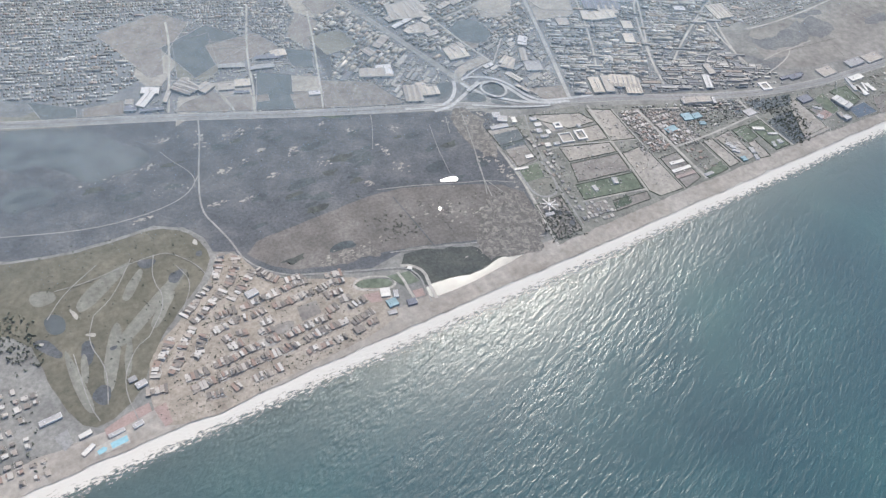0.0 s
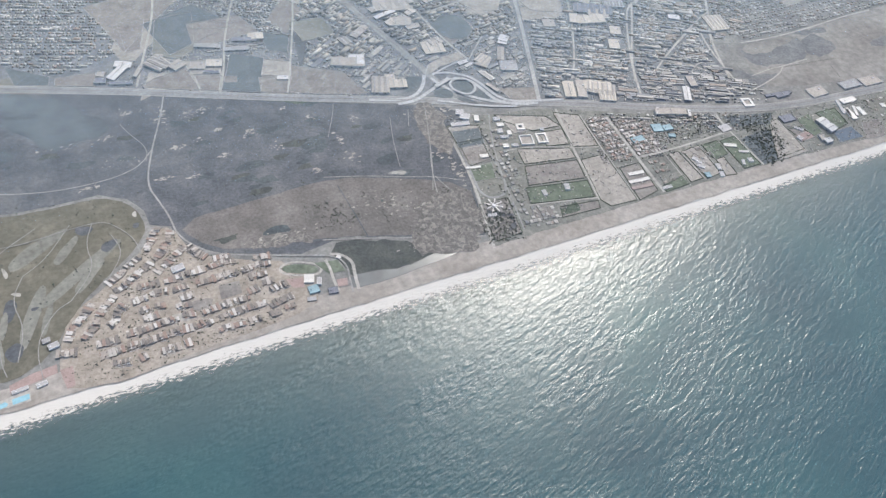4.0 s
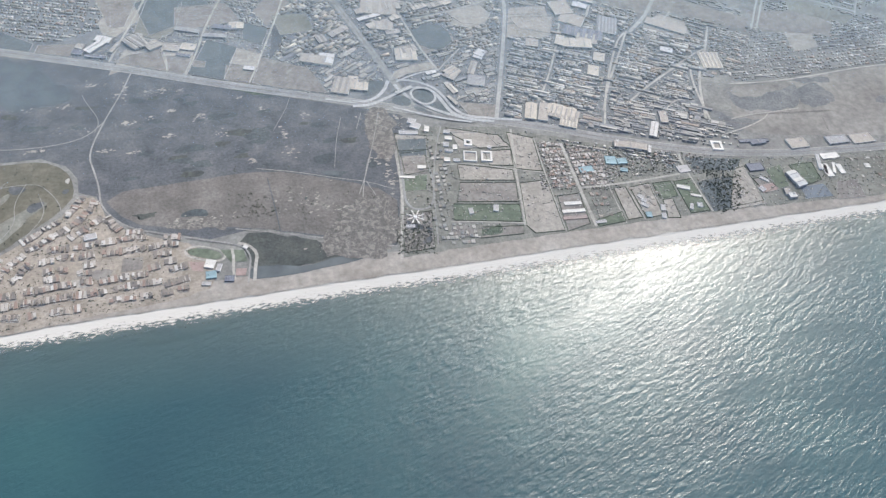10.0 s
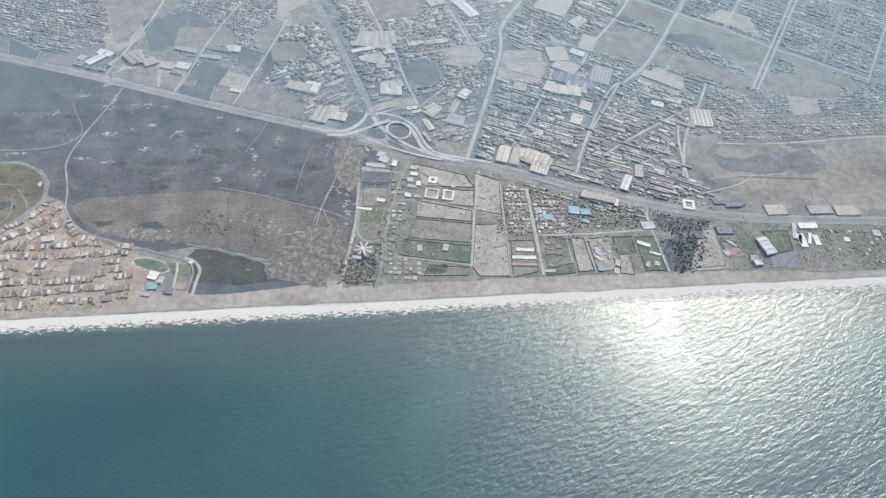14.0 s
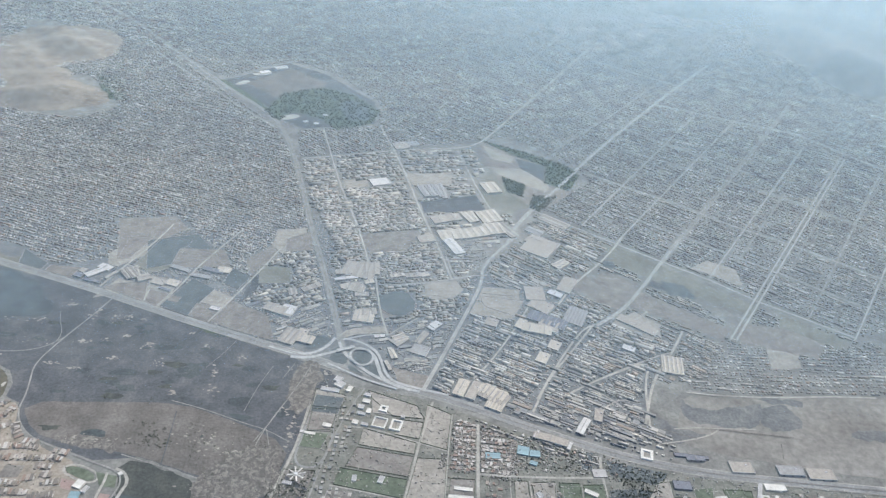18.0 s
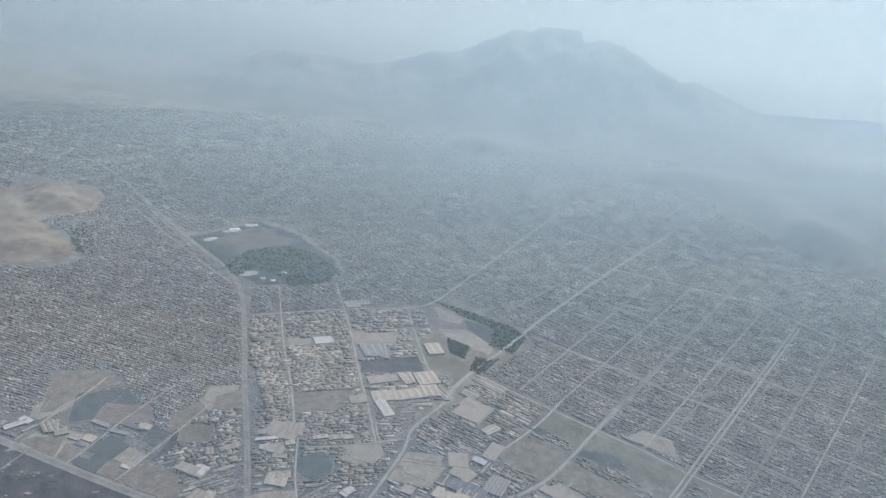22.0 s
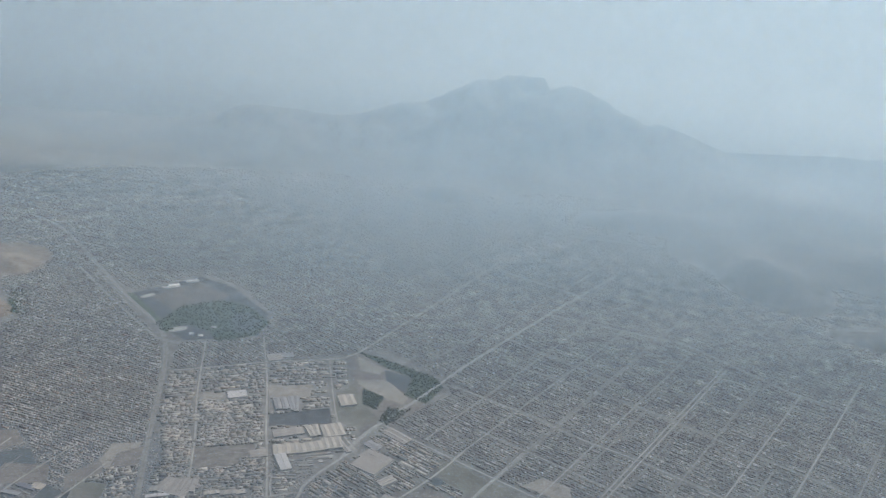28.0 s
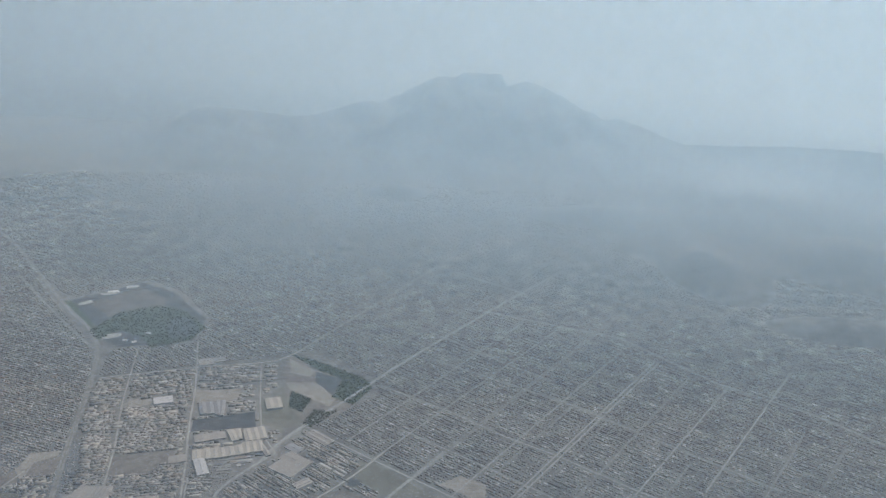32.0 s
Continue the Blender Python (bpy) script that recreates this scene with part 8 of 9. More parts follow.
flat_block("building", -438.0, 36.2, 8.3, 5.3, 10.4, 1.6, white_mat, "pale club building with a flat roof")
flat_block("building", -504.9, 36.8, 16.0, 4.6, 3.9, 1.5, white_mat, "long white club building")
flat_block("building", -450.5, 3.5, 7.9, 4.0, 8.7, 1.2, white_mat, "white beach house with a flat roof")
quarter("old_quarter", [(-910.6, 578.4), (-641, 497.7), (-437.3, 419.9), (-394.8, 388.6), (-369.8, 387.6), (-315.1, 410.9), (-317.4, 477.2), (-345.1, 491.3), (-348.7, 510.1), (-269, 526.3), (-242.4, 507.6), (-223, 471.5), (-144.8, 475.7), (-106.2, 481.6), (-73.9, 502), (-103.9, 636.7), (-136.7, 756.7), (-175.8, 858.7), (-302.8, 1017.6), (-454, 1210.4), (-653.3, 1444.4), (-925.9, 1405.7), (-1088.3, 1052.6), (-1186.1, 679.2)], -18.4, (3.4, 4.6), 2.2, 2, 16, "crowded low grey and brick houses of an old quarter", seed=11, high=1.7)
quarter("settlement", [(281.9, 608.4), (385.3, 520.6), (494.1, 431.5), (558.7, 384.3), (662.4, 320.8), (1144.5, 492), (1407.8, 467.9), (1931.1, 991), (1548.5, 1240.3), (1158.9, 1197.6), (1067.8, 1402.7), (989.1, 1664.3), (702.9, 1708.8), (525.9, 1515.7), (329, 1056.5), (367.7, 784)], -37.4, (3.3, 4.2), 2.7, 2, 12, "low grey houses on a regular desert grid", settler_mat, seed=12, high=1.8, gap=0.16)
quarter("back_quarter", [(-136.2, 859.2), (-115, 745.1), (66.7, 808.1), (212.2, 874.1), (255.3, 877.6), (357.3, 782.1), (329, 1056.5), (525.9, 1515.7), (542.5, 1787.3), (101.2, 1772.5), (-217.5, 1694.3), (-563.5, 1580.9), (-462.2, 1236.5), (-315.2, 1087.6), (-203.1, 1219.6), (-105.6, 1162), (7.5, 1012.1), (7.3, 894.6)], -37.4, (4.2, 5.0), 2.6, 2, 14, "endless low grey houses towards the hills", seed=18, high=2.2, vary=0.5)
quarter("far_quarter", [(-822.7, 758.7), (-568.6, 904), (-718.7, 1296.5), (-559.2, 1570.7), (-228.6, 1673.8), (-288.4, 1905), (-669.7, 1837.1), (-1129.9, 1498), (-1374.5, 1005)], -18.4, (6.0, 7.0), 3.5, 2, 12, "far low houses in the haze", seed=19, high=2.4)
quarter("far_quarter", [(-213.3, 1677.5), (542.5, 1787.3), (989.1, 1664.3), (1076.2, 1383.9), (1158.9, 1197.6), (1238.2, 925.8), (1424.8, 816.6), (1749.6, 1297.9), (1380.2, 1748.5), (735.4, 1961.4), (-271.7, 1909.5)], -37.4, (6.0, 7.0), 3.5, 2, 12, "far low houses in the haze", seed=20, high=2.4, fill=0.75)
quarter("far_quarter", [(-1424, 1323), (-710, 1936), (175, 2147), (760, 2148), (1185, 1940), (1330, 2080), (1000, 2330), (200, 2380), (-800, 2230), (-1600, 1650)], -18.4, (9.0, 10.0), 5, 2, 12, "last low houses below the hills", seed=34, high=2.6, fill=0.72)
quarter("settlement", [(537.9, 383.8), (605.9, 343.7), (687.9, 304.3), (656.7, 243.0), (579.7, 282.6), (522.3, 319.7)], -37.4, (3.3, 4.2), 2.7, 2, 8, "low grey houses at the edge of the desert grid", settler_mat, seed=41, high=1.6, fill=0.8)
quarter("works_yard", [(363.7, 370.9), (409.8, 367.8), (487.6, 341.8), (494.1, 294.4), (429.6, 305), (336.1, 316.9)], -24.0, (7.5, 3.6), 3.0, 2, 4, "long low sheds and walls on bare ground", works_mat, seed=42, high=1.3, fill=0.42, vary=0.5, category="sheds")
quarter("new_housing", [(400.1, 298.1), (481, 302.3), (534.4, 291.7), (547.3, 241.4), (515.9, 202.1), (450.2, 198.4), (404.6, 205), (394.8, 233.8)], 0.8, (3.6, 4.0), 2.2, 2, 10, "small pale houses on a new estate", seed=21, fill=0.8, low=0.5, high=1.0)
quarter("outer_estate", [(502.3, 204), (554.8, 241.5), (569.4, 292.4), (498.7, 308.6), (670.5, 294.5), (918.8, 264.1), (888.4, 221), (626.3, 207.4)], 0.8, (4, 5), 2.4, 2, 10, "low grey houses beyond the sand", seed=22, fill=0.85, low=0.5, high=1.1)
quarter("roadside", [(129.9, 144.1), (207.6, 117.9), (277.3, 92.3), (276.2, 75.9), (204.4, 100.8), (153.3, 130.8)], -21.9, (4, 4), 1.6, 2, 6, "roadside shops and sheds", seed=28, fill=0.7)
quarter("roadside", [(213.5, 148.9), (324.9, 126.7), (367.9, 117.9), (359.5, 92.1), (317, 98.9), (271, 117.9), (211.8, 139.8)], -21.9, (6, 5), 2, 2, 5, "workshops along the highway", shed_mat, seed=29, fill=0.7, vary=0.5, category="workshops", jitter=0.4)
quarter("far_quarter", [(459.2, 1860.3), (723.8, 1741.7), (705, 1603.1), (520.3, 1422.8), (450.8, 1548.3)], -37.4, (6.0, 7.0), 3.5, 2, 12, "far low houses in the haze", seed=31, high=2.4)
quarter("far_quarter", [(-825.4, 1490.4), (-596.4, 1660.4), (-392.2, 1199.3), (-575.9, 1283.5)], -18.4, (6.0, 7.0), 3.5, 2, 12, "far low houses in the haze", seed=32, high=2.4)
quarter("far_quarter", [(-1203.5, 1074.7), (-631.8, 1745.6), (189.7, 1946.5), (731, 1926.9), (1127.9, 1748.1), (1185, 1939.1), (759.5, 2147.7), (174.7, 2146.5), (-710.6, 1935.7), (-1423.9, 1322.6)], -18.4, (7.0, 8.0), 4, 2, 12, "last low houses below the hills", seed=33, high=2.4, fill=0.7)
KEEP_OUT.append([(-317.6, 44.1), (-294.9, 49.4), (-279.1, 38), (-291.6, 27.6), (-312.9, 25.4)])
KEEP_OUT.append([(-352.9, 61.9), (-337.3, 57.3), (-334.4, 39.5), (-359.8, 36.6)])
KEEP_OUT.append([(-326.3, 85.8), (-312.3, 82.3), (-313.6, 72.5), (-329.7, 77.1)])
estate("villa", VILLAS, [(125.7, 135.2), (150.5, 133.5), (190.5, 109.3), (182.6, 64.4), (146.6, 62.3), (120.4, 64.8)], -4.5, (4.4, 4.6), 1.8, 2, 7, "pale walled villa near the coast", "villa", "coastal villas", seed=62, fill=0.97, low=1.3, high=2.0, most=170, gap=-0.12)
estate("farm_building", [WORKSHOP, YARD_SHOP], [(6, 157), (24.5, 152.6), (16.7, 93.1), (-4.2, 46.7), (-12.6, 46.8), (2.3, 109.5)], -4.5, (4.2, 4.6), 2.2, 2, 4, "low farm building along a lane", "building", "farm buildings", seed=63, fill=0.6, low=0.9, high=1.4)
estate("hut", [WORKSHOP, YARD_SHOP], [(-12.6, 46.8), (23.6, 35.4), (22.7, 9.1), (-15.3, 9.6)], -4.5, (4.4, 4.8), 2.0, 2, 5, "low brick hut near the beach", "hut", "beach huts", seed=64, fill=0.6, low=0.8, high=1.2)
estate("villa", VILLAS, [(196.1, 56.5), (231.9, 56.2), (222.1, 6.4), (201.5, 6.7)], -4.5, (6, 6), 3.0, 2, 5, "pale beach villa on a lawn", "villa", "beach villas", seed=65, fill=0.35, low=1.3, high=1.9)
estate("villa", VILLAS, [(151.7, 56.8), (181.2, 56.6), (181.1, 22.8), (148.5, 15.9)], -4.5, (6, 6), 3.0, 2, 5, "pale beach villa on a lawn", "villa", "beach villas", seed=68, fill=0.4, low=1.3, high=1.9)
estate("villa", VILLAS, [(475, 52.1), (666.7, 50.6), (634.8, -1.4), (453.5, 3.3)], -4.5, (6, 6.5), 3.5, 2, 5, "pale villa among dark trees", "villa", "estate villas", seed=66, fill=0.4, low=1.2, high=1.8, most=80)
estate("villa", VILLAS, [(-628.2, 153.2), (-511.8, 93.3), (-506.1, 61.8), (-518.3, 41), (-516.5, -5.6), (-532.6, -11.4), (-590.7, 1.5), (-669.1, 43.8)], 0, (6.5, 7), 3.0, 2, 7, "pale suburban villa among trees", "villa", "suburban villas", seed=67, fill=0.8, low=1.4, high=2.0, most=140)
bridge([(-8.3, 239), (12.3, 247.9)], 5.0)
warehouse("warehouse", -291.5, 369.1, 5.2, 23.9, 38.0, 2.6, 1, roof_beige, "beige gabled barn in a row")
warehouse("warehouse", -286.0, 372.5, 5.3, 26.3, 38.2, 2.6, 1, roof_beige, "beige gabled barn in a row")
warehouse("warehouse", -280.9, 374.9, 5.4, 27.9, 36.7, 2.6, 1, roof_beige, "beige gabled barn in a row")
warehouse("warehouse", -279.2, 378.1, 4.9, 23.5, 25.5, 2.6, 1, roof_beige, "beige gabled barn in a row")
warehouse("warehouse", -281.1, 383.3, 5.4, 9.2, -26.6, 2.6, 1, roof_beige, "beige gabled barn in a row")
warehouse("warehouse", -327.9, 371.4, 9.8, 29.7, 135.8, 2.8, 1, roof_white, "big white store roof by the highway")
warehouse("warehouse", -320.8, 382.2, 18.3, 9.8, -24.2, 2.6, 1, roof_white, "white wing of the store")
warehouse("warehouse", -307.9, 365.9, 4.7, 19.9, -31.0, 2.4, 0, roof_beige, "beige side block of the store")
warehouse("warehouse", -347.7, 362.9, 12.2, 9.4, -18.1, 2.0, 0, roof_dark, "low dark block beside the store")
warehouse("warehouse", -328.5, 352.0, 24.0, 4.2, -15.7, 2.0, 0, roof_dark, "dark front block beside the highway")
warehouse("warehouse", -345.5, 373.5, 8.7, 9.1, -25.1, 1.8, 0, roof_beige, "beige yard block by the store")
warehouse("warehouse", -266.9, 364.1, 13.2, 16.0, 120.1, 2.6, 1, roof_beige, "beige gabled barn standing apart")
warehouse("warehouse", -245.7, 357.3, 17.0, 12.9, -17.8, 1.8, 0, roof_beige, "beige walled works with a ribbed roof")
warehouse("warehouse", -227.7, 356.7, 17.1, 13.3, -17.7, 1.8, 0, roof_cream, "cream works building with a ribbed roof")
warehouse("warehouse", -234.5, 342.2, 16.8, 4.2, -21.7, 1.6, 0, roof_dark, "long dark shed in a yard")
warehouse("warehouse", -164.1, 308.2, 12.7, 7.4, -17.4, 1.6, 0, roof_white, "low white yard building")
warehouse("warehouse", -170.7, 391.3, 17.8, 11.7, -10.0, 1.8, 1, roof_cream, "cream shed behind the fields")
warehouse("warehouse", -184.2, 389.3, 28.1, 6.9, -16.8, 1.8, 1, roof_dark, "long dark shed with a ribbed roof")
warehouse("warehouse", -227.1, 389.7, 28.7, 6.8, -21.0, 1.8, 1, roof_grey, "long grey shed behind the fields")
warehouse("warehouse", -197.4, 374.9, 27.1, 6.9, -12.1, 1.6, 1, roof_grey, "long grey shed behind the fields")
warehouse("warehouse", -75.5, 312.3, 17.6, 17.4, -16.9, 2.6, 1, roof_white, "large white hall by the boulevard")
warehouse("warehouse", -75.3, 351.1, 10.8, 14.7, 16.1, 2.2, 2, roof_beige, "beige works beside the boulevard")
warehouse("warehouse", -52.5, 363.4, 26.7, 9.1, 34.9, 2.2, 2, roof_beige, "beige works beside the boulevard")
warehouse("warehouse", -46.7, 257.4, 19.6, 14.4, -15.1, 2.0, 2, roof_cream, "cream works by the interchange")
warehouse("warehouse", -66.2, 261.6, 19.9, 27.6, -20.9, 1.8, 3, roof_beige, "beige works with pale yards")
warehouse("warehouse", -51.7, 269.3, 11.8, 15.3, -13.2, 1.8, 0, roof_cream, "cream works by the interchange")
warehouse("warehouse", 21.0, 414.1, 25.0, 28.0, 3.7, 2.4, 2, roof_beige, "large beige works hall")
warehouse("warehouse", -13.2, 402.4, 23.7, 9.9, 10.0, 2.2, 2, roof_beige, "beige works hall with a ribbed roof")
warehouse("warehouse", -10.0, 388.1, 30.5, 5.9, 16.4, 2.2, 1, roof_white, "long white works roof")
warehouse("warehouse", -8.2, 370.5, 15.1, 9.3, 15.8, 2.2, 1, roof_cream, "cream works hall with a ribbed roof")
warehouse("warehouse", 8.4, 375.9, 11.7, 9.3, 9.4, 2.2, 0, roof_beige, "beige works hall with a ribbed roof")
warehouse("warehouse", 21.5, 383.0, 12.8, 8.1, 20.1, 2.2, 1, roof_cream, "cream works hall with a ribbed roof")
warehouse("warehouse", 13.1, 354.6, 17.8, 9.4, 4.8, 2.0, 0, roof_beige, "beige works hall with a ribbed roof")
warehouse("warehouse", 23.3, 316.5, 22.3, 12.7, 11.4, 2.4, 2, roof_beige, "beige works hall with two gables")
warehouse("warehouse", 10.6, 307.1, 10.5, 8.8, 8.7, 2.0, 0, roof_cream, "cream works block with a ribbed roof")
warehouse("warehouse", 34.0, 414.4, 8.2, 12.4, 66.9, 2.0, 1, roof_beige, "beige works hall with a ribbed roof")
warehouse("warehouse", 64.8, 267.9, 14.1, 16.9, -57.4, 2.8, 2, roof_cream, "large cream gabled hall")
warehouse("warehouse", 108.9, 298.1, 11.7, 14.0, -44.7, 2.6, 0, roof_white, "bright white square hall")
warehouse("warehouse", 40.3, 270.0, 12.6, 5.3, 11.4, 2.0, 1, roof_white, "white shed by the interchange")
warehouse("warehouse", 91.0, 271.0, 7.7, 25.2, -26.9, 2.2, 1, roof_beige, "beige works hall with a ribbed roof")
warehouse("warehouse", 52.2, 217.4, 17.4, 3.8, -67.4, 2.2, 1, roof_beige, "long beige shed along the slip road")
warehouse("warehouse", 57.2, 238.0, 7.4, 16.1, 19.7, 1.6, 1, roof_cream, "row of cream gables")
warehouse("warehouse", 89.5, 248.5, 20.2, 19.2, -20.9, 2.0, 0, roof_grey, "low grey works hall")
warehouse("warehouse", 58.0, 402.3, 20.5, 7.5, 19.4, 1.8, 2, roof_cream, "cream works group with a ribbed roof")
warehouse("warehouse", 79.4, 405.2, 22.1, 9.9, 17.9, 1.8, 2, roof_beige, "beige works group with a ribbed roof")
warehouse("warehouse", 95.2, 408.4, 12.9, 10.1, 21.0, 1.8, 0, roof_cream, "cream works block with a ribbed roof")
warehouse("warehouse", 249.5, 349.1, 26.4, 25.0, -35.6, 2.4, 0, roof_beige, "large pale depot roof")
warehouse("warehouse", 252.0, 320.4, 49.8, 20.1, -27.5, 2.0, 5, roof_dark, "long dark sheds in a tight row")
warehouse("warehouse", 290.2, 332.3, 25.4, 36.3, -24.1, 2.0, 6, roof_grey, "ribbed grey sheds with pale ridges")
warehouse("warehouse", 252.0, 308.0, 26.9, 21.7, -17.5, 2.4, 0, roof_beige, "large beige depot roof")
warehouse("warehouse", 216.6, 309.9, 10.9, 21.0, -27.3, 2.2, 0, roof_cream, "cream works hall with a ribbed roof")
warehouse("warehouse", 136.0, 185.8, 12.9, 27.3, -21.0, 2.2, 1, roof_cream, "cream depot hall by the highway")
warehouse("warehouse", 150.4, 182.6, 11.0, 31.1, -23.5, 2.2, 0, roof_beige, "beige depot hall by the highway")
warehouse("warehouse", 171.4, 180.3, 32.6, 15.9, -27.8, 2.4, 3, roof_cream, "cream ribbed depot hall")
warehouse("warehouse", 172.9, 161.4, 19.5, 17.4, -26.2, 2.2, 5, roof_cream, "cream sheds with pale ridges")
warehouse("warehouse", 286.9, 152.4, 9.7, 20.1, -14.9, 2.0, 0, roof_beige, "beige works hall with a ribbed roof")
warehouse("warehouse", 266.6, 134.2, 8.4, 25.3, -29.9, 2.0, 1, roof_white, "white hall by the highway")
warehouse("warehouse", 254.2, 270.3, 14.1, 17.6, -26.0, 2.0, 0, roof_cream, "cream works hall with a ribbed roof")
warehouse("warehouse", 236.6, 245.8, 13.7, 20.4, -25.4, 2.0, 0, roof_cream, "cream works hall with a ribbed roof")
warehouse("warehouse", 179.7, 310.1, 15.6, 16.5, -19.5, 2.0, 0, roof_beige, "beige works hall with a ribbed roof")
warehouse("warehouse", 394.7, 244.1, 26.1, 31.8, -10.4, 1.8, 5, roof_cream, "row of cream gables")
warehouse("warehouse", 347.4, 272.3, 15.8, 10.2, -28.3, 1.8, 0, roof_white, "bright white hall with a ribbed roof")
district("workshop", [(110, 220.9), (141.9, 309.6), (162.5, 331.7), (212.1, 323.6), (242.5, 368.2), (339.2, 342), (395.9, 274.2), (361.8, 205.4), (345.4, 144.9), (370, 111.4), (285.4, 121.4), (194.4, 149.9), (121.9, 175.5), (98, 186.5)], -26.9, (5.0, 8.5), (9, 26), 2.0, "long low workshop in a tight row", "workshop", "workshops", seed=13, most=140, fill=0.97)
district("works_building", [(-7.7, 268.5), (-23.8, 381), (-42.5, 511.3), (-85.8, 602.1), (-5.2, 644.2), (107.2, 589.1), (165.1, 451.3), (156.8, 374), (108.6, 241.2), (80.5, 179.2), (56.5, 209.4), (45.5, 244.9), (18.4, 265)], 15.0, (5.0, 8.0), (7, 18), 1.8, "flat-roofed works building between two avenues", "works", "works buildings", seed=15, most=90, fill=0.88, low=0.9, high=1.8)
district("works_building", [(-23.6, 274.6), (-40.3, 352.3), (-61.1, 457.5), (-104.5, 458.7), (-128, 373.3), (-142.1, 328.8), (-124, 269.9), (-83.9, 246.5), (-49.2, 242.5)], 35.2, (5.5, 8.5), (9, 20), 1.6, "flat-roofed works building beside the boulevard", "works", "works buildings", seed=16, most=50, fill=0.85, low=0.8, high=1.6)
district("works_building", [(-85.8, 602.1), (-114.8, 733.9), (18.1, 782.1), (38.5, 779.1), (75.7, 668.1), (125.6, 442), (51.8, 431.6), (-9.1, 423.1)], 21.0, (7.0, 10.0), (12, 24), 1.8, "low works building on a straight street", "works", "works buildings", seed=17, most=25, fill=0.9, low=0.9, high=1.7)
district("works_building", [(47.5, 792.5), (179.6, 818.1), (235.5, 583.4), (245.9, 534.8), (145.3, 444.7), (134.2, 415.6), (78.1, 629.9)], 13.3, (7.0, 10.0), (12, 24), 2.2, "low works building on a straight street", "works", "works buildings", seed=18, most=25, fill=0.8, low=0.9, high=1.7)
district("works_building", [(245, 518.7), (272.5, 603.3), (339, 558.7), (385.3, 520.6), (390.8, 479.1), (346.5, 458.6), (299.3, 398.1), (250, 354.5), (191.4, 371.5), (176.9, 435.1)], -37.4, (4.5, 7.5), (8, 24), 2.0, "long low works building beside the settlement", "works", "works buildings", seed=19, most=40, fill=0.85, low=0.9, high=1.7)
district("yard_house", [(-241, 377.9), (-210, 436.3), (-181.6, 487), (-118.2, 485.5), (-134.3, 397.2), (-168.3, 363.4), (-211.4, 374.4)], -21.0, (3.2, 5.0), (3.5, 8), 1.6, "small yard house among fields", "house", "yard houses", seed=20, most=60, fill=0.8, low=0.8, high=1.4)
tagged(strip("track", [(-287.1, 276.1), (-284.3, 291.9), (-270.6, 295.2), (-254.9, 288.2), (-246.9, 277.8), (-258.5, 270.5), (-272.5, 265.4)], 1.0, 0.9, infield_mat, None, 2, True), "faint dark oval track in the marsh", "track", "", "structure")
mottles([(-288.5, 309.9), (-331.6, 192), (-316.7, 131.3), (-293.3, 90.1), (-203.1, 78.2), (-324.9, 142.5), (-167.9, 146.5), (-41.5, 93.2), (-33.8, 152.3), (-3, 187.3), (-64, 225.3), (-238.9, 292.8), (-306, 319.8)], 40, (5, 14), "darker reeds in the marsh", 71)
mottles([(-605.2, 448.9), (-298, 317.1), (-322.2, 245.4), (-375.6, 213), (-492, 240.1), (-618.1, 283)], 20, (5, 14), "darker reeds round the lagoon", 72)
flat_block("building", 196.9, 95.5, 12.2, 11.9, -12.3, 1.4, cyan_mat, "bright blue tarpaulin roof")
flat_block("building", 208.8, 92.1, 11.1, 8.5, -4.6, 1.4, cyan_mat, "bright blue tarpaulin roof")
flat_block("building", 165.0, 87.0, 15.7, 8.1, 1.5, 1.2, cyan_mat, "pale blue-green roof with a flat roof")
flat_block("building", 205.9, 79.2, 7.9, 5.3, -23.0, 1.2, cyan_mat, "pale blue-green roof with a flat roof")
flat_block("building", 375.8, 98.3, 36.3, 4.6, -5.9, 1.2, roof_dark, "long dark roadside shed")
flat_block("building", 452.0, 60.5, 22.0, 8.4, -0.3, 1.4, cream_mat, "pale beach hall with a flat roof")
flat_block("building", 436.3, 39.7, 8.4, 20.0, -4.8, 1.2, cream_mat, "pale courtyard building with a flat roof")
flat_block("building", 452.9, 39.1, 6.5, 15.0, -4.4, 1.2, cream_mat, "pale courtyard building with a flat roof")
flat_block("building", 354.8, 58.2, 18.2, 10.9, -2.2, 1.6, roof_dark, "large dark flat-roofed hall")
flat_block("building", 207.3, 39.0, 6.0, 5.3, -55.8, 1.2, white_mat, "white beach villa with a flat roof")
flat_block("building", 272.2, 69.4, 14.4, 10.6, 2.0, 1.2, wall_mat, "walled house by the highway")
flat_block("building", -37.8, 41.5, 8.8, 3.7, -10.4, 1.0, white_mat, "low white stable with a flat roof")
flat_block("building", 26.1, 50.1, 4.5, 7.6, -5.1, 1.4, white_mat, "white house on a lawn")
tagged(strip("round_pen", [(168.8, 51.7), (166.2, 48), (162, 46.8), (158.6, 48.7), (158.1, 52.6), (160.7, 56.3), (164.9, 57.6), (168.3, 55.7)], 1.2, 0.7, scrub_sand_mat, None, 2, True), "pale round riding pen", "pen", "", "structure")
tagged(strip("round_pen", [(182.8, 51.3), (180.3, 48.2), (176.1, 47.1), (172.7, 48.8), (172, 52.2), (174.5, 55.4), (178.7, 56.5), (182.1, 54.8)], 1.2, 0.7, scrub_sand_mat, None, 2, True), "pale round riding pen", "pen", "", "structure")
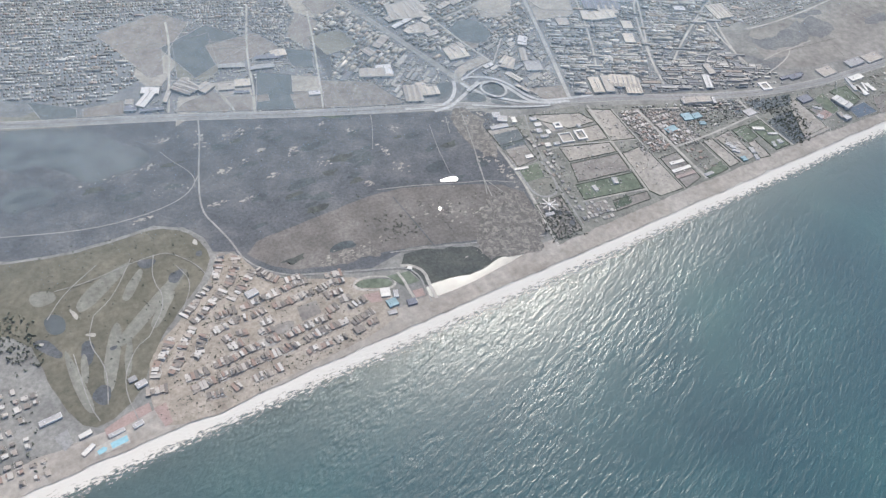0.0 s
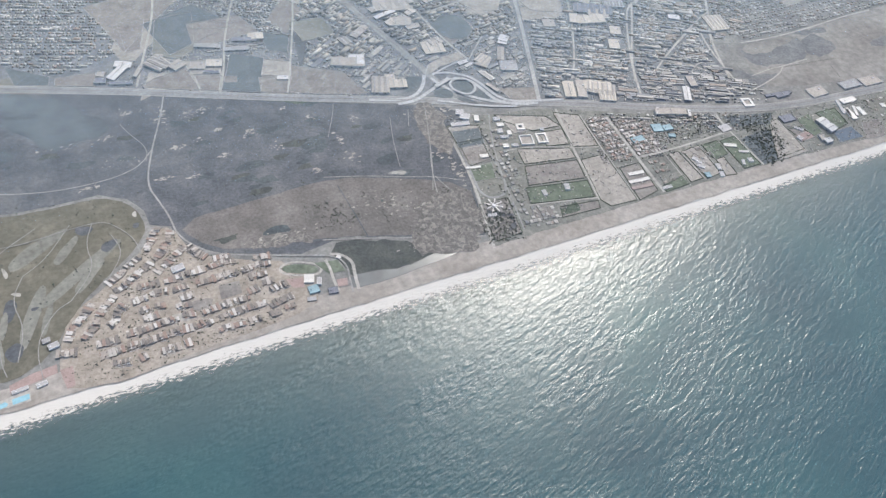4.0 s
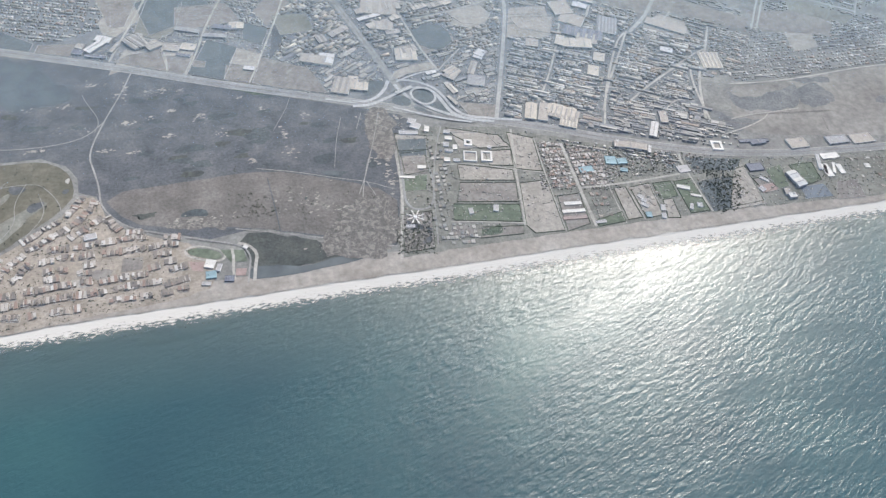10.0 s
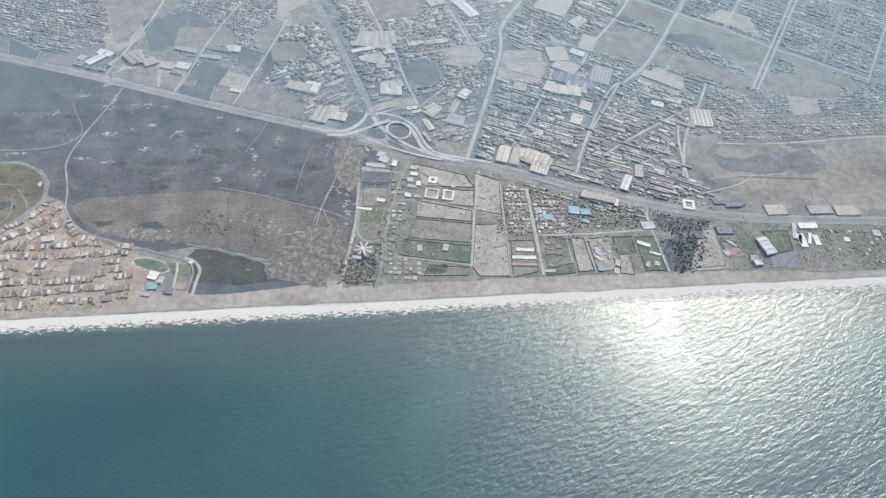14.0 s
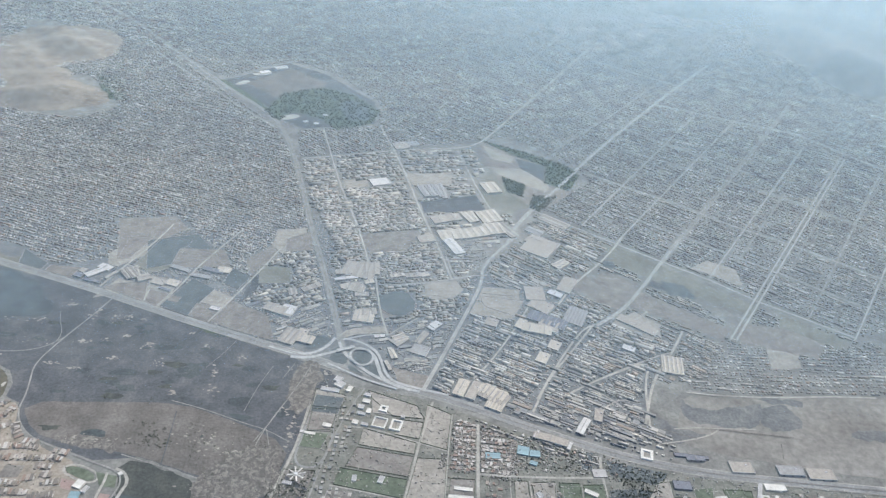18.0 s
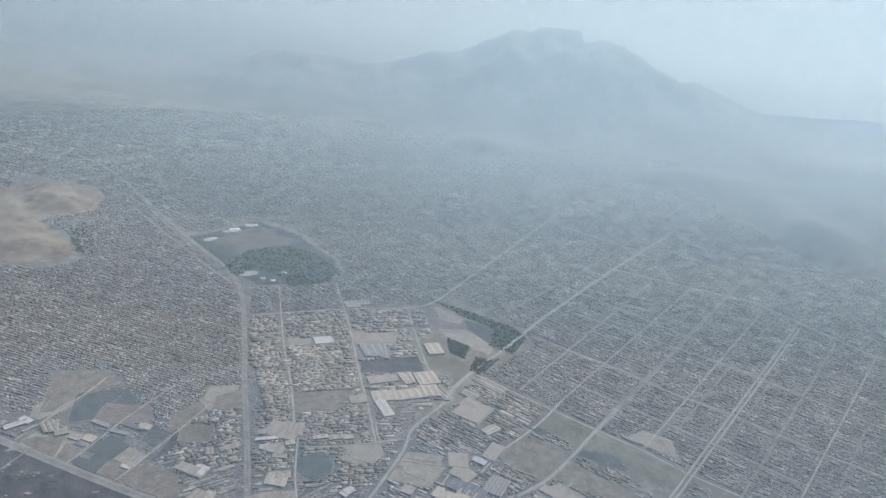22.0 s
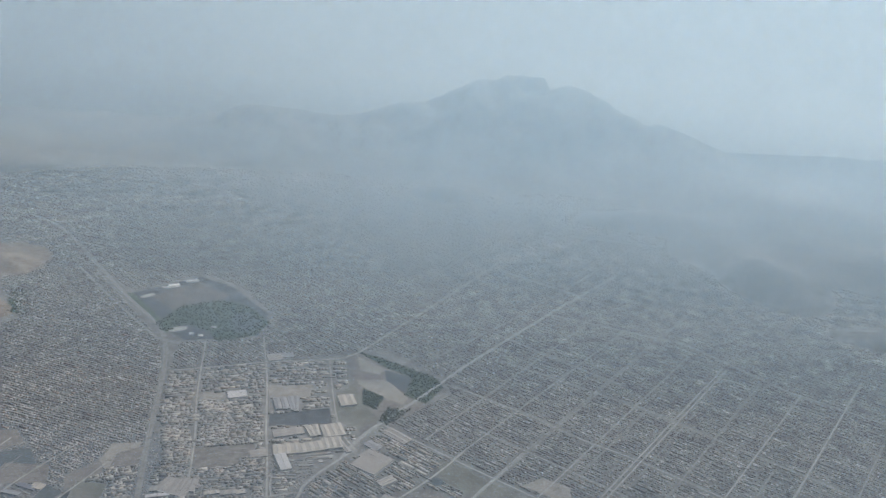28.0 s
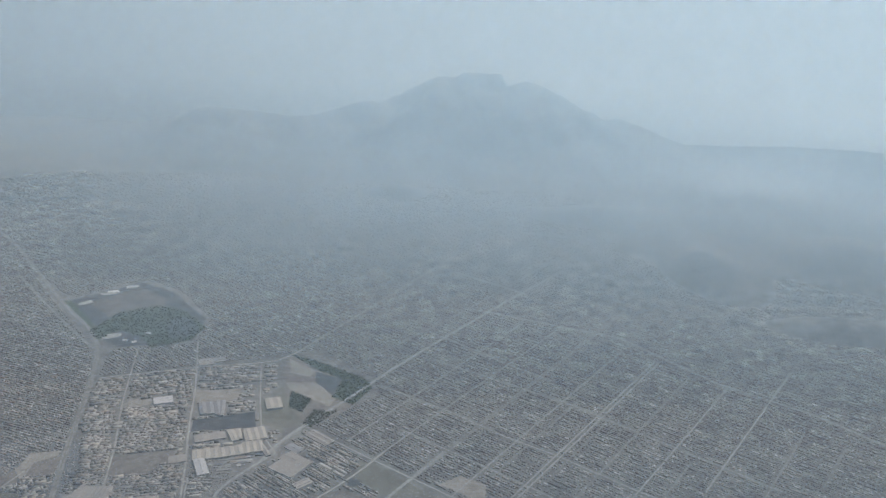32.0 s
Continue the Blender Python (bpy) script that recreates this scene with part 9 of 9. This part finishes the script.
for i, line in enumerate([
        [(-427.3, 36.8), (-422.2, 47.6), (-414.3, 55.1), (-403.8, 67.4)], [(-437.4, 27.4), (-421.3, 23.4)], [(-414.9, 34), (-405.6, 43.6), (-400.4, 53.6), (-392.6, 62.8), (-385.3, 69.2)],
        [(-397.8, 38.6), (-389.3, 42.9), (-385.5, 51.7), (-379, 58.4)], [(-389.1, 83.7), (-377.4, 90.7), (-368.5, 98.6), (-358.4, 104.8)], [(-384.3, 73.9), (-373.1, 78.4), (-364.8, 85.6), (-355, 91), (-344.3, 99), (-335.7, 107.5)],
        [(-351.3, 110.2), (-343.2, 123.3), (-336.9, 134.7)], [(-340.4, 104.5), (-331.3, 115), (-325.6, 127.3)], [(-348.5, 82.3), (-341.3, 87.5), (-334, 91.4), (-326.9, 97.6), (-319.9, 103.3)],
        [(-315.9, 103.1), (-312.2, 94.5), (-304.6, 84.4)], [(-326, 71.8), (-314.5, 72.5), (-304.5, 72.6), (-296.5, 74.2), (-281.8, 72.4)], [(-351.3, 70.8), (-337.1, 70.3), (-327.4, 70.3)],
        [(-319.7, 59.2), (-306.2, 58.4), (-296.1, 58.9), (-282.5, 58.9)], [(-366.6, 69.9), (-358.5, 70.5), (-352.3, 70.6)], [(-374.1, 57.6), (-363.8, 58.4), (-351.5, 60.5), (-339.3, 58.1), (-326.9, 59.5)],
        [(-369.2, 45.6), (-359.7, 46.6), (-348.3, 45.7)], [(-370.1, 36.1), (-355.1, 37.2)], [(-353.1, 27.1), (-341.2, 28.3), (-327.4, 28.8)],
        [(-335.9, 47.6), (-323.9, 47.8)], [(-322.9, 26.3), (-313, 27.3), (-303, 28.2), (-288.2, 28.6), (-280.9, 28.1)], [(-383.5, 26.6), (-371.5, 26.4), (-359.9, 27.5), (-349.4, 28.7)],
        [(-331.5, 14.4), (-322.6, 15.6)], [(-310.3, 15.5), (-299.2, 17.1), (-286.8, 17.7), (-274.5, 17.7), (-268.4, 17.8)], [(-268.5, 13.3), (-257.7, 15.3), (-246.3, 17.2)],
        [(-407.1, 25.4), (-396.4, 24.4), (-388.9, 24.7)], [(-384.2, 14), (-372.3, 13.7), (-365.5, 14.3), (-356.3, 14.6), (-344.7, 15.1), (-332.3, 14.8)], [(-406.2, 13), (-394.5, 13.2), (-386.9, 14)],
        [(-398.3, 1.7), (-384.5, -0.2)], [(-377.9, -0.2), (-372.4, 0.9)], [(-361, 0.1), (-348.8, 0.2), (-336.3, 0.8)],
        [(-313.8, 4), (-300.8, 4.6), (-289.1, 3.5), (-278.2, 3.9)], [(-270.1, 4.4), (-261.1, 4.5)], [(-256.2, 5.6), (-247.5, 5.9)],
        [(-281.4, 34.2), (-270.8, 35.9)], [(-279.6, 58.4), (-266.1, 60.5), (-253.7, 59)], [(-275.9, 49.4), (-260.2, 49.1)],
        [(-265.8, 28.5), (-254.8, 30.6), (-245.7, 31.6)], [(-266.2, 69.6), (-250.9, 67)], [(-299.7, 80.4), (-283.9, 78.9)],
        [(-340.5, 39.3), (-328.2, 39.3)], [(-321.5, 14.6), (-316.5, 15.6)], [(-266.8, 40.2), (-255.9, 39.2)]]):
    row_of_houses("beach_house", line, 3.25, (4.3, 9.2), "flat-roofed brown and pale beach house in a row", "house", "beach houses", 300 + i, (0,))
grove("trees", [(-435.1, -2.7), (-424.8, 48.6), (-362.5, 103.8), (-335.5, 130), (-292.9, 78.4), (-233.4, 43.1), (-256.6, -3.2), (-387.6, -13.9)], 1600, 0.35, 0.8, "small dark garden trees between beach houses", 56)
litter("yard_clutter", [(-333.3, 344.2), (-237.4, 305.7), (-136.8, 263.6), (10.8, 205.6), (101.9, 173.1), (284.1, 117.8), (359.6, 205.6), (393.7, 268.7), (339.2, 342), (268.6, 421.4), (128.3, 508), (-71.2, 540.3), (-263.8, 543.1)], 26000, 0.5, 2.2, "sheds, stacks and lorries scattered over yards", "clutter", 81)
litter("farm_clutter", [(-22.4, 190.8), (106, 161.7), (186.7, 121.5), (305.9, 86.1), (545.6, 58.3), (508.3, -5.8), (275.6, 5.7), (100.9, 23.1), (-46.9, 8)], 4000, 0.4, 1.5, "small huts and walls between coastal plots", "clutter", 82)
district("works_building", [(381.9, 500.2), (402.2, 452.1), (446.2, 397.8), (498.5, 337.7), (463.3, 316.7), (378.3, 408.4), (336.3, 443.1)], -37.4, (4.0, 6.5), (8, 22), 2.0, "long low works building on sandy ground", "works", "works buildings", seed=23, most=25, fill=0.75, low=0.8, high=1.5)
district("works_building", [(290.1, 384.1), (362.4, 361.2), (474.1, 291), (425.6, 226.2), (302.3, 195.3), (243.6, 265.1), (235.2, 352.6)], -37.4, (4.0, 6.5), (6, 18), 2.0, "long low works building on sandy ground", "works", "works buildings", seed=24, most=25, fill=0.7, low=0.8, high=1.5)
flecks("salt_flats", [(-306, 282, 8.7, 10.5), (-335, 304, 8.7, 6.3), (-299, 235, 7.4, 4.2), (-252, 248, 5.0, 3.2), (-226, 230, 8.7, 6.3), (-389, 270, 24.8, 8.4), (-242, 280, 5.0, 4.2), (-49, 204, 11.2, 10.5), (-39, 172, 7.4, 8.4), (-349, 231, 24.8, 10.5), (-156, 237, 8.7, 6.3), (-113, 220, 6.2, 5.2), (-272, 240, 6.2, 5.2), (-203, 203, 8.7, 5.2), (-180, 258, 5.0, 3.2), (-52, 139, 6.2, 12.6), (-278, 278, 18.6, 8.4), (-15, 202, 6.2, 4.2)], 16, "small bare pale flats in the marsh", 91)
flecks("sandy_spots", [(-92, 78, 37.2, 14.7), (-68, 47, 18.6, 16.8), (-237, 84, 37.2, 8.4), (-105, 30, 31.0, 8.4), (-48, 40, 12.4, 21.0), (-42, 110, 7.4, 31.5), (-139, 94, 37.2, 21.0)], 60, "pale sandy spots in the meadow", 92)
flat_block("building", -212.4, 1167.0, 26.9, 13.7, 29.9, 1.6, white_mat, "long white barrack roof")
flat_block("building", -241.8, 1133.7, 22.8, 13.1, 32.1, 1.6, cream_mat, "long cream barrack roof")
flat_block("building", -93.5, 927.5, 9.3, 7.8, 29.1, 1.4, white_mat, "small white park building")
flat_block("building", -126.6, 892.7, 8.9, 7.5, 29.7, 1.4, white_mat, "small white park building")
flat_block("building", -106.3, 886.3, 8.9, 7.5, 28.9, 1.4, cream_mat, "small cream park building")
grove("trees", [(278.2, 48.1), (306.5, 51.8), (302.3, 6.8), (277.1, 6.4)], 120, 0.5, 1.1, "dense dark trees of a coastal estate", 41)
grove("trees", [(308.4, 51.8), (329.8, 47.7), (326.7, 22.6), (303.3, 14)], 100, 0.5, 1.1, "dense dark trees of a coastal estate", 42)
grove("trees", [(282.3, 87.3), (344.2, 73.9), (332.7, 57.1), (283.4, 67.8)], 120, 0.5, 1.1, "dark trees beside the highway", 43)
grove("trees", [(197, 111), (271.1, 92.3), (261, 63.9), (191, 77.9)], 200, 0.5, 1.2, "dark garden trees", 44)
grove("trees", [(194.6, 865.8), (267.4, 828.9), (349.5, 777.3), (363.6, 742.1), (336.4, 681.9), (297.7, 704.4), (308, 770.5), (255.1, 805.4)], 1800, 1.0, 2.2, "dark belt of trees beside the sandy field", 45, False)
grove("trees", [(227, 718.4), (264, 695.1), (255.4, 650.2), (230.3, 666)], 500, 1.0, 2.0, "dark clump of trees in the field", 57, False)
grove("trees", [(274.1, 660.7), (314.4, 658.9), (277.8, 605), (260.8, 617.2)], 500, 1.0, 2.0, "dark trees beside the avenue", 58, False)
grove("trees", [(-209.6, 923.2), (-189.3, 1022.2), (-115.8, 1069.9), (-54.6, 1044.3), (8.9, 966.4), (-6, 902.1), (-67.9, 864.2), (-100.4, 911.3), (-152.3, 934.5), (-176.5, 888.5)], 1700, 1.1, 2.6, "dense dark wood in the park", 46, False)
grove("trees", [(-206.4, 97.6), (-163.2, 109.6), (-156.3, 78), (-203.7, 82), (-175.6, 117.8), (-204.1, 117.8)], 160, 0.5, 1.0, "dark round bushes in the meadow", 47)
grove("bushes", [(-152.7, 117.8), (-41.3, 85.3), (-50.7, 25.4), (-127.5, 40.5)], 420, 0.3, 0.8, "low dark bushes in the dry meadow", 48)
grove("trees", [(-628.2, 153.2), (-511.8, 93.3), (-506.1, 61.8), (-514.8, 39.1), (-513.1, -7.4), (-532.6, -11.4), (-590.7, 1.5), (-669.1, 43.8)], 360, 0.5, 1.1, "garden trees of the suburb", 49)
grove("trees", [(-508.5, 153.4), (-495.2, 133.8), (-496.9, 85.6), (-509.2, 86.1), (-537.7, 130.5)], 300, 0.6, 1.4, "trees along the golf course", 50)
grove("bushes", [(-429.9, 198.6), (-344.2, 164.6), (-355.2, 125), (-399.8, 85.6), (-467, 35.9), (-492.2, 107.2), (-475.6, 184.5)], 260, 0.4, 0.9, "scattered trees on the golf course", 51)
grove("bushes", [(-563.9, 321.6), (-115.6, 231.6), (-37.1, 161.2), (-36.2, 117.8), (-179.1, 143), (-322.1, 142.5), (-520, 211.5)], 900, 0.3, 0.9, "dark tussocks in the marsh", 52)
grove("trees", [(-43.5, 58.3), (-12.5, 55.8), (-20.7, 14.5), (-47.6, 12.8)], 160, 0.4, 1.0, "dark trees in a walled garden", 53)
grove("trees", [(397.3, 55), (548.7, 53.9), (635, 53.3), (603.3, -1), (419.5, 1.5)], 420, 0.4, 0.9, "scattered estate trees", 54)
grove("trees", [(-560.4, 1052.8), (-523.7, 1062.2), (-457.6, 920.3), (-509.2, 937.7)], 300, 1.0, 2.0, "dark grove beside bare hills", 55, False)


grove("trees", [(7.7, 167.1), (15.6, 165.8), (-21.2, -0.2), (-29.1, 1.3)], 420, 0.5, 1.2, "row of dark trees along a lane", 404, False)
grove("trees", [(13.1, 117.6), (18.4, 116.7), (0.6, 39.5), (-4.3, 40.4)], 120, 0.4, 0.9, "dark hedge trees along a wall", 405, False)
grove("trees", [(-50.1, 48.6), (-19.6, 43.1), (-28.2, 4.6), (-57.6, 10.1)], 260, 0.5, 1.1, "dark trees of a walled garden", 406, False)
grove("trees", [(123.9, 139.2), (192.3, 117), (196.5, 48.3), (108.6, 67.7)], 420, 0.4, 1.0, "garden trees between small houses", 407)
grove("trees", [(296.2, 74.5), (343.7, 71), (307, 4.2), (279.8, -3)], 520, 0.5, 1.3, "dense dark trees of a coastal estate", 408, False)
grove("trees", [(186.7, 119.8), (309.1, 85.9), (287.9, 58.1), (172.8, 69.2)], 300, 0.4, 1.0, "trees and gardens along the highway", 409)
litter("village_clutter", [(123.9, 139.2), (192.3, 117), (192.1, 53.2), (108.6, 67.7)], 900, 0.6, 2.4, "sheds, walls and small roofs between houses", "clutter", 83, house_mat)
litter("village_clutter", [(188.4, 124.1), (309.1, 85.9), (290, 62.2), (174.4, 73.2)], 500, 0.6, 2.2, "sheds, walls and small roofs along the highway", "clutter", 84, house_mat)

patch("sandy_scrub", [(-109, 67), (-77, 88), (-46, 87), (-62, 7), (-92, 10), (-133, 21)], 0.36, scrub_sand_mat, "pale sandy scrub with dark bushes", "scrub", soft=1, rough_edge=5, step=1.5)
patch("sandy_scrub", [(-52, 219), (-15, 213), (-33, 134), (-55, 138)], 0.36, scrub_sand_mat, "pale sandy scrub beside the marsh", "scrub", soft=1, rough_edge=5, step=1.5)
flecks("salt_flats", [(-331, 302, 16, 3), (-299, 290, 4, 16), (-270, 281, 16, 8), (-251, 249, 6, 3), (-297, 235, 12, 4), (-255, 207, 7, 3), (-316, 195, 12, 4), (-289, 189, 8, 3), (-140, 193, 3, 12), (-138, 164, 10, 12), (-222, 236, 5, 3), (-355, 270, 10, 5), (-385, 205, 14, 4), (-411, 366, 8, 5), (-258, 284, 8, 2), (-175, 157, 5, 3)], 26, "pale bare flats in the marsh", 93)


litter("park_clutter", [(-300, 1070), (-200, 1180), (-116, 1140), (-10, 1005), (0, 910), (-126, 870), (-220, 980)], 420, 1.5, 4.2, "low sheds, frames and pale huts in the park", "clutter", 91, house_mat)


# ---- surf ----
def foam_material():
    m, n, l, b = mat("sea_foam", 0.8, 0.2)
    b.inputs["Base Color"].default_value = (0.37, 0.35, 0.305, 1)
    v = coords(n, l, (0.4, 1, 1))
    sep = n.new("ShaderNodeSeparateXYZ")
    l.new(coords(n, l), sep.inputs[0])
    edge = n.new("ShaderNodeMapRange")
    edge.inputs["From Min"].default_value, edge.inputs["From Max"].default_value = -41, -15
    edge.inputs["To Min"].default_value, edge.inputs["To Max"].default_value = -0.3, 0.3
    l.new(sep.outputs["Y"], edge.inputs["Value"])
    k = n.new("ShaderNodeMath")
    k.operation = "ADD"
    l.new(noise_tex(n, l, v, 0.45, 7, 0.7, 0.5), k.inputs[0])
    l.new(edge.outputs[0], k.inputs[1])
    r = ramp(n, l, k.outputs[0], (0.44, (0.0,)), (0.60, (1.0,)))
    l.new(r, b.inputs["Alpha"])
    bump(n, l, b, noise_tex(n, l, v, 0.5, 5), 0.6, 0.5)
    return m


foam_mat = foam_material()


def surf(name, x0, x1, y0, y1, wave, z, label):
    xs = np.arange(x0, x1, 2.5)
    vs, fs = [], []
    for i, x in enumerate(xs):
        e = noise.fractal(Vector((x * 0.02, y0 * 0.3, 1.0)), 1.0, 2.0, 4)
        q = noise.fractal(Vector((x * 0.028, y1 * 0.3, 6.0)), 1.0, 2.0, 3)
        t = min(1.0, (x - x0) / 25, (x1 - x) / 25)
        lo, hi = y0 + wave * e, y1 + 2.2 * q
        mid = (lo + hi) / 2
        for f, up in ((0, 0.0), (0.35, 0.25), (0.7, 0.1), (1, 0.0)):
            vs.append((float(x), mid + ((lo + (hi - lo) * f) - mid) * (0.15 + 0.85 * t), z + up))
        if i:
            for j in range(3):
                a = 4 * (i - 1) + j
                fs.append((a, a + 4, a + 5, a + 1))
    ob = link_mesh(name, vs, fs, foam_mat)
    return tagged(ob, label, "surf", "", "structure")


surf("surf", -1700, 1900, -46, -10.5, 6.0, -0.38, "broad white band of breaking surf")
surf("wash", -1700, 1900, -12.5, -9.0, 1.5, -0.1, "thin sheet of foam running up the sand")
for i, (a, b, y) in enumerate(((140, 330, -33), (300, 640, -36), (480, 900, -42), (-120, 90, -36), (-330, -190, -35), (-560, -420, -36), (620, 1200, -34), (200, 420, -46))):
    surf("breaker", a, b, y - 4, y + 2.5, 2.5, -0.36, "long white breaker outside the surf")
